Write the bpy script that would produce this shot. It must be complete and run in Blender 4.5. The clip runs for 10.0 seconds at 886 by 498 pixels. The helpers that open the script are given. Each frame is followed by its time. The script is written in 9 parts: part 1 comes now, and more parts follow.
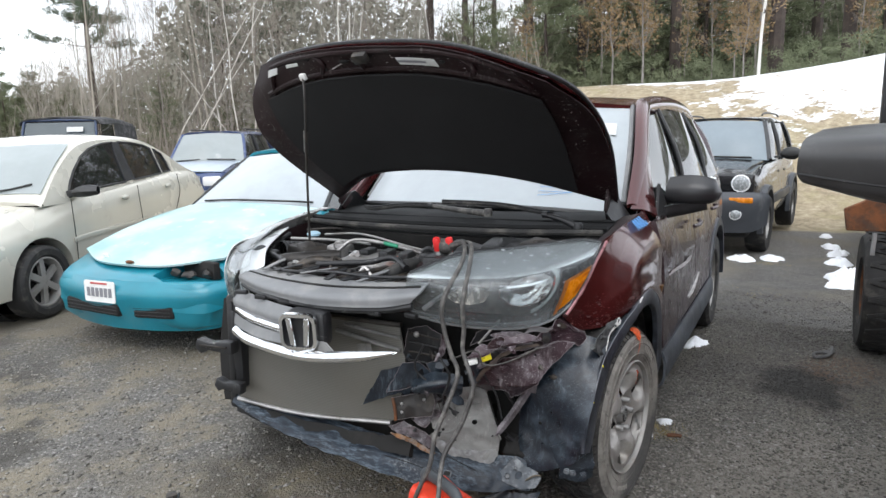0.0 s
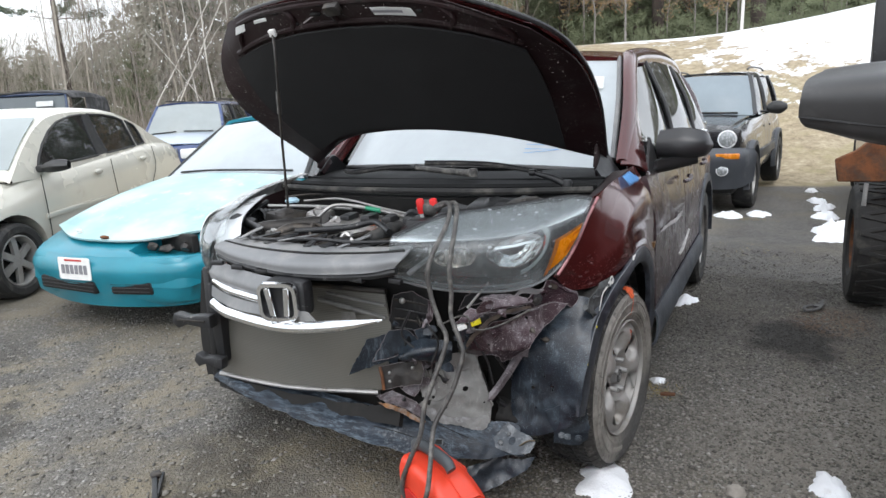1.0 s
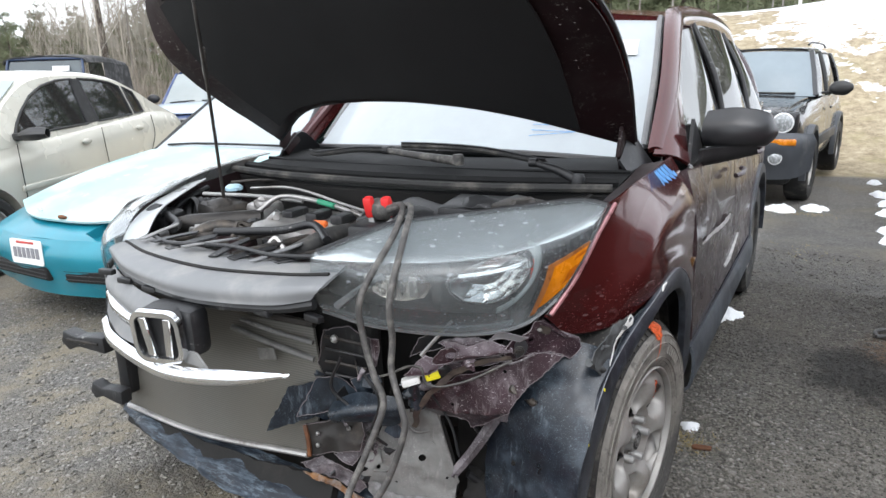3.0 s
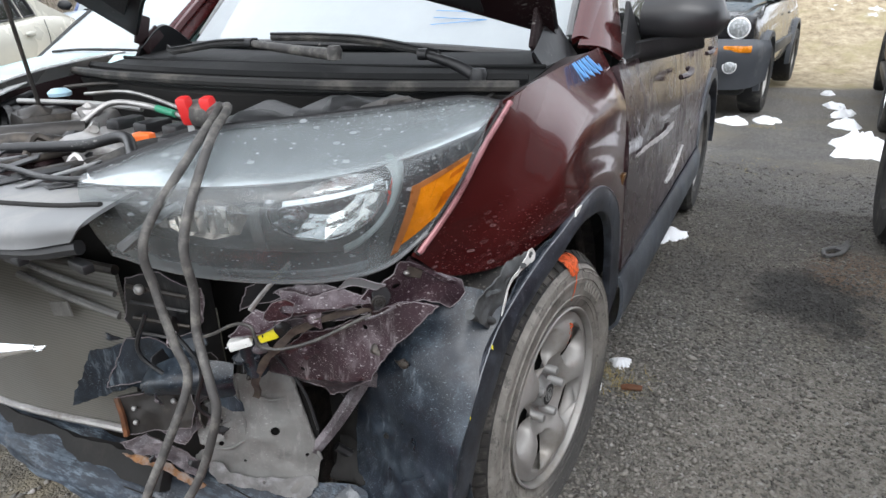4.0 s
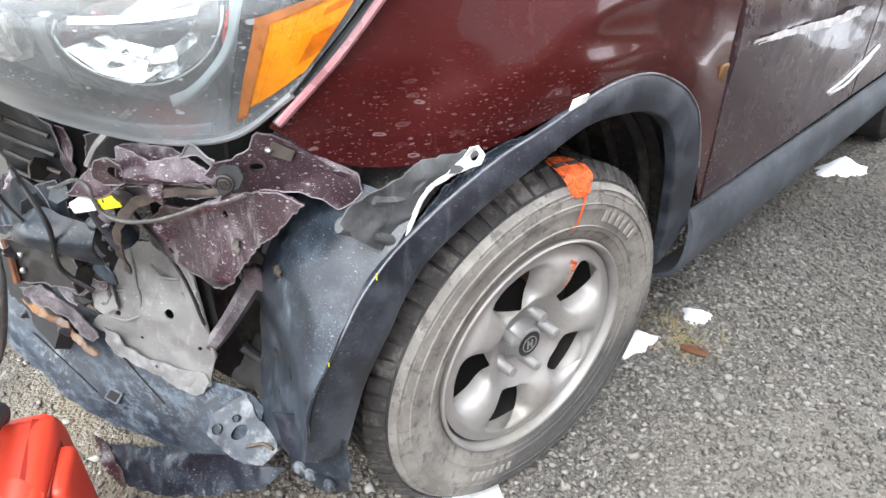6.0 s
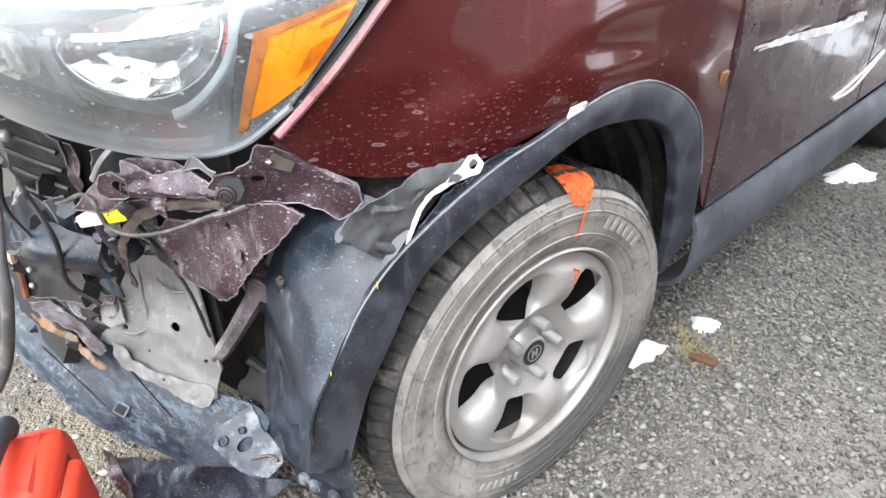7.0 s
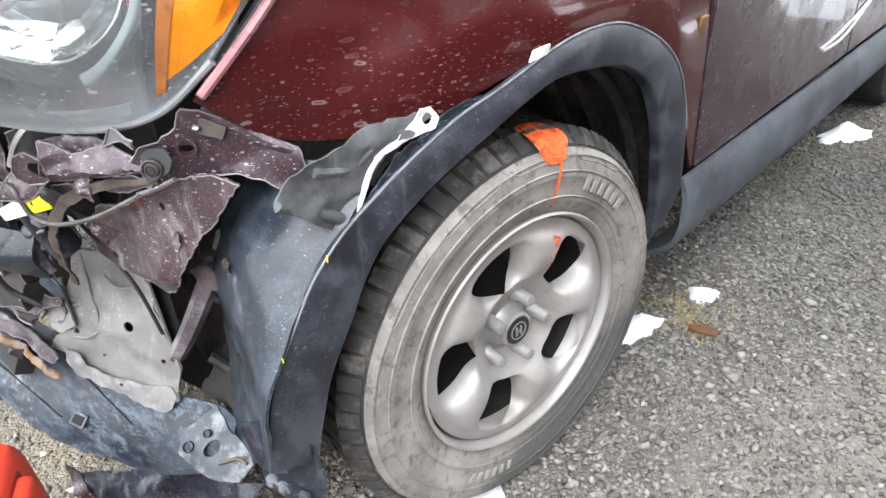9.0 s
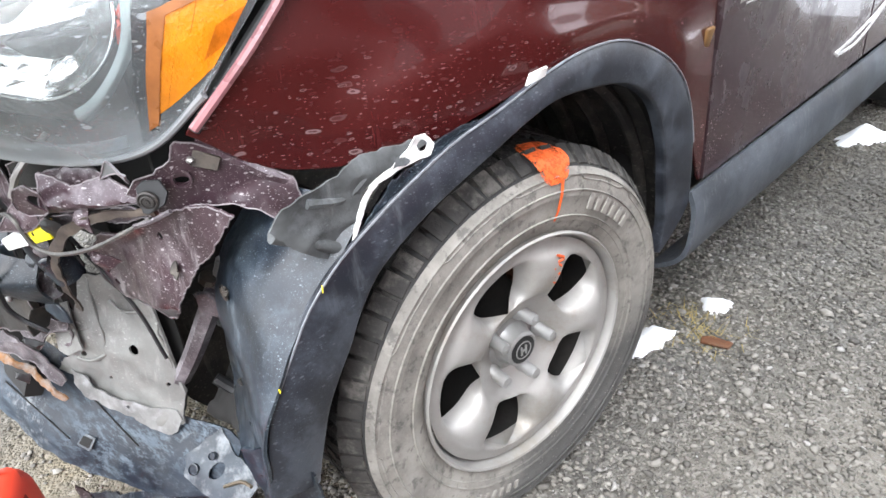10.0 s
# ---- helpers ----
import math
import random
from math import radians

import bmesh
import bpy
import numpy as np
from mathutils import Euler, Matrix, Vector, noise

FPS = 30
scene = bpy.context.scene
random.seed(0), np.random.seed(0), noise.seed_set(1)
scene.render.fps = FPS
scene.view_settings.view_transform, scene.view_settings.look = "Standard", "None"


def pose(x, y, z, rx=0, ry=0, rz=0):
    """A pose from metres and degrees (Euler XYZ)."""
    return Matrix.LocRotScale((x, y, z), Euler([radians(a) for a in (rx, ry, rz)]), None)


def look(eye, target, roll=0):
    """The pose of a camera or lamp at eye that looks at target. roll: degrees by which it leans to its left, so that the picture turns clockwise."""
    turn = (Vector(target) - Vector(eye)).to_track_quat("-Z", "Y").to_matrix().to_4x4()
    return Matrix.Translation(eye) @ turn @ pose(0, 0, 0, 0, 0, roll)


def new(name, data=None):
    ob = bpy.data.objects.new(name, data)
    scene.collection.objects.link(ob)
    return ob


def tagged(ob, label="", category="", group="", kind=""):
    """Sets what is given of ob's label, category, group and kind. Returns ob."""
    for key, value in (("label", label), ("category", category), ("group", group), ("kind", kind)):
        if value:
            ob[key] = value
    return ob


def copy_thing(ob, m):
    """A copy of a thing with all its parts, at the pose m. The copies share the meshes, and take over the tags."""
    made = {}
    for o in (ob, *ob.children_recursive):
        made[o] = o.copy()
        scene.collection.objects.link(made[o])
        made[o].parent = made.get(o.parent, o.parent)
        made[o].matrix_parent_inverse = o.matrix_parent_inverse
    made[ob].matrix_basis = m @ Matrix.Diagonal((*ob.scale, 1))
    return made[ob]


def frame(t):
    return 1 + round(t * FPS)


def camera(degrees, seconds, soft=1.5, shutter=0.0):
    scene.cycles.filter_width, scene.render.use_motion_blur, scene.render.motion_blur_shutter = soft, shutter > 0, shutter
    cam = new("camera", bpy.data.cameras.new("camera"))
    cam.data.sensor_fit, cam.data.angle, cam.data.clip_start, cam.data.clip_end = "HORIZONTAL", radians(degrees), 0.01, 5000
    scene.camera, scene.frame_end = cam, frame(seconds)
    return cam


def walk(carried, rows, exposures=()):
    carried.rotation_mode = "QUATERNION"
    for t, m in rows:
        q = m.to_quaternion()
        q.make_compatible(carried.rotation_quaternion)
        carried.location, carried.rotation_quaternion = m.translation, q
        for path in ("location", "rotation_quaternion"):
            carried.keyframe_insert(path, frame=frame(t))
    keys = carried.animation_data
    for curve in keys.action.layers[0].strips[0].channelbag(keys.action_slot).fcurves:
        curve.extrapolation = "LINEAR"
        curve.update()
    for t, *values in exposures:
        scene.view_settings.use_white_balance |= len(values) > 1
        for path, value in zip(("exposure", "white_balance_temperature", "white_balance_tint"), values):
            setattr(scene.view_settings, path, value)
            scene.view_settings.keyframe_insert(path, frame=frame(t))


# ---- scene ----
cam = camera(69.9, 10.0)
PATH = [
    (0, (1.452, -2.402, 1.439), (0.485, -0.685, 1.096), -1.5),
    (0.5, (1.444, -2.382, 1.431), (0.46, -0.682, 1.054), -3.2),
    (1, (1.409, -2.315, 1.401), (0.486, -0.598, 0.956), -3.1),
    (1.5, (1.394, -2.242, 1.391), (0.503, -0.521, 0.901), -4.5),
    (2, (1.392, -2.084, 1.375), (0.402, -0.424, 0.864), -2.1),
    (2.2, (1.397, -1.992, 1.384), (0.363, -0.347, 0.912), -1.8),
    (3.3, (1.254, -1.569, 1.349), (0.272, 0.091, 0.818), -2.0),
    (3.5, (1.245, -1.501, 1.339), (0.334, 0.199, 0.807), -3.4),
    (4, (1.295, -1.254, 1.253), (0.427, 0.381, 0.497), -1.8),
    (4.2, (1.352, -1.16, 1.204), (0.316, 0.352, 0.402), 2.6),
    (4.3, (1.371, -1.117, 1.191), (0.253, 0.301, 0.332), 5.3),
    (4.5, (1.397, -1.046, 1.161), (0.248, 0.273, 0.191), 4.1),
    (5, (1.408, -0.915, 1.147), (0.209, 0.308, 0.114), 1.8),
    (5.5, (1.38, -0.777, 1.13), (0.24, 0.441, 0.028), 1.3),
    (6, (1.423, -0.754, 1.121), (0.235, 0.437, 0.038), 0.8),
    (7.5, (1.443, -0.74, 1.111), (0.203, 0.446, 0.084), -1.8),
    (8, (1.451, -0.698, 1.068), (0.216, 0.502, 0.051), -4.2),
    (8.5, (1.435, -0.681, 1.044), (0.218, 0.513, -0.001), -4.0),
    (9, (1.436, -0.682, 1.038), (0.21, 0.5, -0.01), -4.3),
    (9.5, (1.436, -0.679, 1.038), (0.203, 0.486, -0.022), -4.8),
    (10, (1.439, -0.648, 1.058), (0.172, 0.498, 0.018), -5.9),
]
walk(cam, [(t, look(eye, target, roll)) for t, eye, target, roll in PATH],
     [(0, -0.02), (1.0, 0.0), (2.0, 0.27), (3.5, 0.25), (4.2, 0.3), (4.6, 0.5), (5.0, 0.98), (5.2, 1.14), (5.8, 1.42), (7.4, 1.59), (8.4, 1.53), (10, 1.53)])

# ---- light ----
world = bpy.data.worlds.new("overcast_sky")
scene.world = world
world.use_nodes = True
wn, wl = world.node_tree.nodes, world.node_tree.links
sky = wn.new("ShaderNodeTexSky")
sky.sky_type, sky.sun_disc = "NISHITA", False
sky.sun_elevation, sky.sun_rotation = radians(48), radians(200)
sky.air_density, sky.dust_density, sky.ozone_density = 1.0, 4.0, 1.0
skyb = wn["Background"]
skyb.inputs["Strength"].default_value = 0.13
wl.new(sky.outputs[0], skyb.inputs[0])
cloud = wn.new("ShaderNodeBackground")
wtc = wn.new("ShaderNodeTexCoord")
wno = wn.new("ShaderNodeTexNoise")
wno.inputs["Scale"].default_value, wno.inputs["Detail"].default_value = 2.2, 5
wl.new(wtc.outputs["Generated"], wno.inputs["Vector"])
wra = wn.new("ShaderNodeValToRGB")
wra.color_ramp.elements[0].position, wra.color_ramp.elements[0].color = 0.3, (0.74, 0.81, 0.91, 1)
wra.color_ramp.elements[1].position, wra.color_ramp.elements[1].color = 0.65, (0.955, 0.985, 1.03, 1)
wl.new(wno.outputs["Fac"], wra.inputs["Fac"])
wl.new(wra.outputs["Color"], cloud.inputs["Color"])
cloud.inputs["Strength"].default_value = 2.5
wadd = wn.new("ShaderNodeMixShader")
wadd.inputs["Fac"].default_value = 0.82
wl.new(skyb.outputs[0], wadd.inputs[1])
wl.new(cloud.outputs[0], wadd.inputs[2])
wl.new(wadd.outputs[0], wn["World Output"].inputs["Surface"])
sun = new("sun", bpy.data.lights.new("sun", "SUN"))
sun.data.energy, sun.data.angle, sun.data.color = 1.1, radians(30), (1.0, 0.99, 0.985)
sun.matrix_world = look((6, -9, 14), (0, 0, 0))


# ---- materials ----
def hexc(h):
    v = [int(h[i:i + 2], 16) / 255 for i in (0, 2, 4)]
    return tuple(c / 12.92 if c <= 0.04045 else ((c + 0.055) / 1.055) ** 2.4 for c in v)


class Net:
    """A small helper round one material's node tree."""

    def __init__(self, name):
        self.m = bpy.data.materials.new(name)
        self.m.use_nodes = True
        self.n, self.l = self.m.node_tree.nodes, self.m.node_tree.links
        self.b, self.out = self.n["Principled BSDF"], self.n["Material Output"]
        self.co = self.n.new("ShaderNodeTexCoord").outputs["Object"]

    def put(self, value, socket):
        if hasattr(value, "is_linked"):
            self.l.new(value, socket)
        else:
            socket.default_value = value
        return socket

    def noise(self, scale, detail=4, rough=0.6, vec=None):
        t = self.n.new("ShaderNodeTexNoise")
        t.inputs["Scale"].default_value, t.inputs["Detail"].default_value, t.inputs["Roughness"].default_value = scale, detail, rough
        self.l.new(vec or self.co, t.inputs["Vector"])
        return t.outputs["Fac"]

    def cells(self, scale, what="Distance", feature="F1", rand=1.0, vec=None):
        t = self.n.new("ShaderNodeTexVoronoi")
        t.feature = feature
        t.inputs["Scale"].default_value, t.inputs["Randomness"].default_value = scale, rand
        self.l.new(vec or self.co, t.inputs["Vector"])
        return t.outputs[what]

    def ramp(self, fac, a, b, lo=0.0, hi=1.0):
        t = self.n.new("ShaderNodeMapRange")
        t.interpolation_type = "SMOOTHSTEP"
        self.put(fac, t.inputs["Value"])
        for k, v in (("From Min", a), ("From Max", b), ("To Min", lo), ("To Max", hi)):
            t.inputs[k].default_value = v
        return t.outputs["Result"]

    def mix(self, fac, a, b):
        t = self.n.new("ShaderNodeMix")
        t.data_type = "RGBA"
        for v, k in ((fac, 0), (a, 6), (b, 7)):
            if isinstance(v, tuple) and len(v) == 3:
                v = (*v, 1)
            self.put(v, t.inputs[k])
        return t.outputs[2]

    def math(self, op, a, b=0.5):
        t = self.n.new("ShaderNodeMath")
        t.operation = op
        self.put(a, t.inputs[0])
        self.put(b, t.inputs[1])
        return t.outputs[0]

    def bump(self, height, strength=0.3, dist=0.01, after=None):
        t = self.n.new("ShaderNodeBump")
        t.inputs["Strength"].default_value, t.inputs["Distance"].default_value = strength, dist
        self.l.new(height, t.inputs["Height"])
        if after:
            self.l.new(after, t.inputs["Normal"])
        return t.outputs["Normal"]

    def xyz(self):
        t = self.n.new("ShaderNodeSeparateXYZ")
        self.l.new(self.co, t.inputs[0])
        return t.outputs

    def rnd(self):
        return self.n.new("ShaderNodeObjectInfo").outputs["Random"]


def mat(name, color, rough=0.5, metal=0.0, var=0.15, scale=5.0, fine=90.0, bump=0.15, bdist=0.003, coat=0.0, dirt=None, amount=0.0, dscale=4.0, splat=0.0, sscale=55.0, splatcol=(0.42, 0.41, 0.39), spec=0.5, salpha=0.5, streaks=1.0, rings=False, low=None):
    w = Net(name)
    big, small = w.noise(scale, 4), w.noise(fine, 3)
    lo, hi = tuple(c * (1 - var) for c in color), tuple(min(1, c * (1 + var)) for c in color)
    col = w.mix(w.ramp(big, 0.3, 0.7), lo, hi)
    col = w.mix(w.math("MULTIPLY", small, var), col, tuple(c * 0.55 for c in color))
    rg = w.ramp(big, 0.25, 0.75, max(0.02, rough - 0.07), min(1, rough + 0.07))
    if dirt:
        d = w.noise(dscale, 8, 0.68)
        d = w.ramp(d, 0.62 - 0.42 * amount, 0.80 - 0.30 * amount, 0.0, min(1.0, 0.45 + amount * 0.5))
        col = w.mix(d, col, dirt)
        rg = w.math("MAXIMUM", rg, w.math("MULTIPLY", d, 0.85))
    if splat:
        # dried drops of uneven size, drawn out a little, over finer specks and thin streaks
        wob = w.n.new("ShaderNodeVectorMath")
        wob.operation = "MULTIPLY_ADD"
        sm = w.n.new("ShaderNodeTexNoise")
        sm.inputs["Scale"].default_value = sscale * 0.9
        w.l.new(w.co, sm.inputs["Vector"])
        w.l.new(sm.outputs["Color"], wob.inputs[0])
        wob.inputs[1].default_value = (0.55 / sscale,) * 3
        st = w.n.new("ShaderNodeMapping")
        st.inputs["Scale"].default_value = (0.6, 0.6, 1.6) if rings else (0.75, 0.75, 1.5)
        w.l.new(w.co, st.inputs["Vector"])
        w.l.new(st.outputs[0], wob.inputs[2])
        gate = w.ramp(w.noise(4.3, 5, 0.7), 0.60 - splat * 0.3, 0.74 - splat * 0.25)
        if low:
            # thrown up from the road: thickest on the lowest part of the panel
            gate = w.math("MULTIPLY", gate, w.ramp(w.xyz()[2], low[0], low[1], 1.0, 0.12))
        drop = None
        for k, (sc, lo_, hi_) in enumerate(((1.0, 0.45, 0.75), (2.1, 0.35, 0.8), (4.6, 0.3, 0.9))):
            d1 = w.cells(sscale * sc, vec=wob.outputs[0])
            pick = w.ramp(w.cells(sscale * sc, "Color", vec=wob.outputs[0]), lo_, hi_)
            rim = w.math("ADD", w.math("MULTIPLY", w.ramp(d1, 0.10, 0.17), 0.75), 0.25) if rings else 1.0
            q = w.math("MULTIPLY", w.math("MULTIPLY", w.math("MULTIPLY", w.ramp(d1, 0.18, 0.25, 1, 0), rim), pick), gate)
            drop = q if drop is None else w.math("MAXIMUM", drop, q)
        sk = w.n.new("ShaderNodeMapping")
        sk.inputs["Scale"].default_value, sk.inputs["Rotation"].default_value = (1.0, 1.0, 0.12), (0.3, 0.5, 0)
        w.l.new(w.co, sk.inputs["Vector"])
        streak = w.math("MULTIPLY", w.ramp(w.noise(70, 4, 0.7, sk.outputs[0]), 0.52, 0.72, 0, 0.9), w.ramp(w.noise(5.2, 4, 0.6), 0.45, 0.62))
        drop = w.math("MAXIMUM", drop, w.math("MULTIPLY", streak, splat * streaks))
        col = w.mix(w.math("MULTIPLY", drop, salpha), col, splatcol)
        rg = w.math("MAXIMUM", rg, w.math("MULTIPLY", drop, 0.8))
    w.put(col, w.b.inputs["Base Color"])
    w.put(rg, w.b.inputs["Roughness"])
    w.b.inputs["Metallic"].default_value = metal
    w.b.inputs["Specular IOR Level"].default_value = spec
    w.b.inputs["Coat Weight"].default_value, w.b.inputs["Coat Roughness"].default_value = coat, 0.04
    if bump:
        w.put(w.bump(small, bump, bdist), w.b.inputs["Normal"])
    return w.m


def glass(name, tint, dust=(0.55, 0.57, 0.58), amount=0.15, rough=0.02, ior=1.5, soft=False, low=None):
    """A thin pane: clear, with gloss by the angle, under an uneven film of dust and, on windscreens, painted sky shine.
    """
    w = Net(name)
    clear = w.n.new("ShaderNodeBsdfTransparent")
    clear.inputs["Color"].default_value = (*tint, 1)
    gl = w.n.new("ShaderNodeBsdfGlossy")
    gl.inputs["Roughness"].default_value = rough
    lw = w.n.new("ShaderNodeLayerWeight")
    f0 = ((ior - 1) / (ior + 1)) ** 2
    gloss = w.math("ADD", w.math("MULTIPLY", w.math("POWER", lw.outputs["Facing"], 4.0), 1 - f0), f0)
    m1 = w.n.new("ShaderNodeMixShader")
    w.l.new(gloss, m1.inputs[0]), w.l.new(clear.outputs[0], m1.inputs[1]), w.l.new(gl.outputs[0], m1.inputs[2])
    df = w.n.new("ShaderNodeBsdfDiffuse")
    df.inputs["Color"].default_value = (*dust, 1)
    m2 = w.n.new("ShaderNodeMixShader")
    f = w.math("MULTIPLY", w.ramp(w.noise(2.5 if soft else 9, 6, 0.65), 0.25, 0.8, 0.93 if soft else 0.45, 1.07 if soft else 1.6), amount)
    if low:
        # splashed dirt thickening towards the lower edge
        zz = w.math("ADD", w.xyz()[2], w.math("MULTIPLY", w.math("SUBTRACT", w.noise(14, 5, 0.7), 0.5), 0.06))
        f = w.math("ADD", f, w.ramp(zz, low[0], low[1], low[2], 0))
    spots = None
    for sc, top in ((42, 0.55), (95, 0.5), (190, 0.4)):
        wide = w.n.new("ShaderNodeMapping")
        wide.inputs["Scale"].default_value = (0.6, 0.6, 1.3)
        w.l.new(w.co, wide.inputs["Vector"])
        q = w.math("MULTIPLY", w.ramp(w.cells(sc, vec=wide.outputs[0]), 0.13, 0.24, 1, 0), w.ramp(w.cells(sc, "Color", vec=wide.outputs[0]), 0.4, 0.8, 0, 0.1 if soft else top))
        spots = q if spots is None else w.math("MAXIMUM", spots, q)
    w.put(w.math("MAXIMUM", f, spots), m2.inputs[0])
    w.l.new(m1.outputs[0], m2.inputs[1]), w.l.new(df.outputs[0], m2.inputs[2])
    w.l.new(m2.outputs[0], w.out.inputs["Surface"])
    return w.m


MUD = (0.17, 0.15, 0.125)
DUST = (0.26, 0.25, 0.235)
maroon = mat("maroon_paint", (0.060, 0.0088, 0.0088), 0.2, 0.25, 0.12, 2.5, 400, 0.02, 0.0005, coat=0.5, dirt=(0.12, 0.07, 0.07), amount=0.05, dscale=7, splat=0.6, sscale=44, splatcol=(0.36, 0.30, 0.31), salpha=0.42, streaks=0.15, rings=True, low=(0.80, 0.93))
maroon_dusty = mat("dusty_maroon_paint", (0.048, 0.026, 0.031), 0.26, 0.1, 0.18, 1.6, 300, 0.04, 0.0006, coat=0.35, dirt=(0.060, 0.051, 0.055), amount=0.5, dscale=3.2, splat=0.5, sscale=60, salpha=0.25)
# about five times darker than the outer maroon, for inner and under faces
maroon_inner = mat("dark_inner_maroon", (0.012, 0.0032, 0.004), 0.6, 0.0, 0.25, 6, 120, 0.1, 0.001, dirt=(0.03, 0.022, 0.022), amount=0.35, splat=0.3, spec=0.3)
maroon_bent = mat("crumpled_maroon_metal", (0.040, 0.020, 0.027), 0.34, 0.3, 0.4, 9, 160, 0.25, 0.001, coat=0.4, dirt=(0.25, 0.215, 0.23), amount=0.34, dscale=11, splat=0.9, sscale=100, splatcol=(0.48, 0.45, 0.46), salpha=0.6)
black_plastic = mat("black_plastic", (0.013, 0.0135, 0.015), 0.45, 0, 0.25, 5, 220, 0.25, 0.001, dirt=(0.05, 0.05, 0.05), amount=0.2, splat=0.25)
muddy_plastic = mat("mud_streaked_black_plastic", (0.008, 0.013, 0.021), 0.33, 0, 0.5, 11, 160, 0.25, 0.001, dirt=(0.046, 0.062, 0.079), amount=0.38, dscale=15, splat=0.65, sscale=170, splatcol=(0.32, 0.38, 0.42), salpha=0.42, streaks=1.6)
trim_plastic = mat("scuffed_grey_black_trim", (0.017, 0.020, 0.028), 0.42, 0, 0.3, 8, 260, 0.3, 0.0008, dirt=(0.062, 0.073, 0.090), amount=0.45, dscale=16, splat=0.6, sscale=110, splatcol=(0.24, 0.26, 0.28), salpha=0.36, streaks=1.0)
sill_plastic = mat("dusty_grey_sill_plastic", (0.036, 0.042, 0.052), 0.5, 0, 0.3, 8, 260, 0.3, 0.0008, dirt=(0.092, 0.105, 0.122), amount=0.5, dscale=6, splat=0.9, sscale=90, splatcol=(0.24, 0.25, 0.26), salpha=0.4, streaks=1.0)
grey_plastic = mat("dusty_grey_plastic", (0.17, 0.175, 0.18), 0.5, 0, 0.12, 4, 180, 0.12, 0.0008, dirt=(0.3, 0.29, 0.27), amount=0.35)
dark_metal = mat("dark_greasy_metal", (0.045, 0.042, 0.04), 0.5, 0.6, 0.35, 12, 90, 0.4, 0.002, dirt=(0.12, 0.10, 0.08), amount=0.4, dscale=9)
alu = mat("cast_aluminium", (0.42, 0.41, 0.40), 0.42, 0.8, 0.2, 14, 160, 0.35, 0.0015, dirt=(0.12, 0.10, 0.08), amount=0.35, dscale=10)
steel = mat("bare_grey_steel", (0.33, 0.33, 0.325), 0.42, 0.45, 0.18, 8, 140, 0.2, 0.001, dirt=(0.19, 0.17, 0.14), amount=0.25, dscale=10, splat=0.3)
rust = mat("rusty_steel", (0.17, 0.065, 0.025), 0.85, 0.1, 0.5, 18, 130, 0.6, 0.003, dirt=(0.07, 0.05, 0.04), amount=0.5, dscale=12)
chrome = mat("chrome", (0.84, 0.85, 0.86), 0.16, 1.0, 0.04, 4, 200, 0.0)
silver = mat("silver_wheel_paint", (0.36, 0.35, 0.335), 0.48, 0.45, 0.15, 5, 260, 0.12, 0.0006, dirt=(0.25, 0.22, 0.18), amount=0.32, dscale=9)
rubber = mat("black_rubber", (0.02, 0.02, 0.02), 0.8, 0, 0.3, 10, 200, 0.4, 0.002, dirt=(0.13, 0.12, 0.105), amount=0.35, dscale=7)
w = Net("dusty_tyre_sidewall")
tx, ty, tz = w.xyz()
grain = w.noise(13, 6, 0.7)
col = w.mix(w.ramp(grain, 0.3, 0.7), (0.165, 0.155, 0.14), (0.29, 0.275, 0.25))
col = w.mix(w.ramp(w.noise(42, 5, 0.7), 0.52, 0.66, 0, 0.7), col, (0.075, 0.071, 0.066))
wet = w.math("ADD", w.math("SUBTRACT", w.math("MULTIPLY", ty, 0.6), w.math("SUBTRACT", tz, 0.346)), w.math("MULTIPLY", w.math("SUBTRACT", grain, 0.5), 0.25))
col = w.mix(w.ramp(wet, 0.13, 0.27, 0, 0.85), col, (0.036, 0.036, 0.036))
specks = w.math("MULTIPLY", w.ramp(w.cells(150), 0.16, 0.24, 1, 0), w.ramp(w.cells(150, "Color"), 0.45, 0.75))
col = w.mix(w.math("MULTIPLY", specks, 0.5), col, (0.30, 0.28, 0.26))
w.put(col, w.b.inputs["Base Color"])
w.b.inputs["Roughness"].default_value = 0.9
w.put(w.bump(w.noise(300, 3), 0.4, 0.002), w.b.inputs["Normal"])
sidewall = w.m
arch_dirt = mat("dirty_arch_plastic", (0.022, 0.021, 0.020), 0.85, 0, 0.4, 9, 80, 0.4, 0.003, dirt=(0.10, 0.088, 0.075), amount=0.42, dscale=10, splat=0.6, sscale=90, splatcol=(0.2, 0.18, 0.16))
# near-black that paints the shade of gaps, openings and hidden hollows
void = mat("recess_shade_black", (0.010, 0.0095, 0.009), 0.9, 0, 0.35, 8, 60, 0.3, 0.003, dirt=(0.04, 0.036, 0.032), amount=0.2)
orange_spray = mat("orange_spray_paint", (0.85, 0.13, 0.02), 0.6, 0, 0.2, 30, 200, 0.3, 0.001)
sn = Net("thin_orange_spray")
sn.b.inputs["Base Color"].default_value, sn.b.inputs["Roughness"].default_value = (0.80, 0.13, 0.025, 1), 0.65
sn.put(sn.ramp(sn.noise(85, 5, 0.75), 0.36, 0.56, 0.15, 1.0), sn.b.inputs["Alpha"])
thin_spray = sn.m
amber = mat("amber_reflector", (0.60, 0.19, 0.004), 0.25, 0, 0.2, 20, 260, 0.5, 0.002, coat=0.6)
blue_mark = mat("blue_wax_marker", (0.10, 0.32, 0.66), 0.6, 0, 0.1, 20, 200, 0.1)
white_mark = mat("white_plastic", (0.75, 0.75, 0.73), 0.5, 0, 0.06, 10, 100, 0.05)
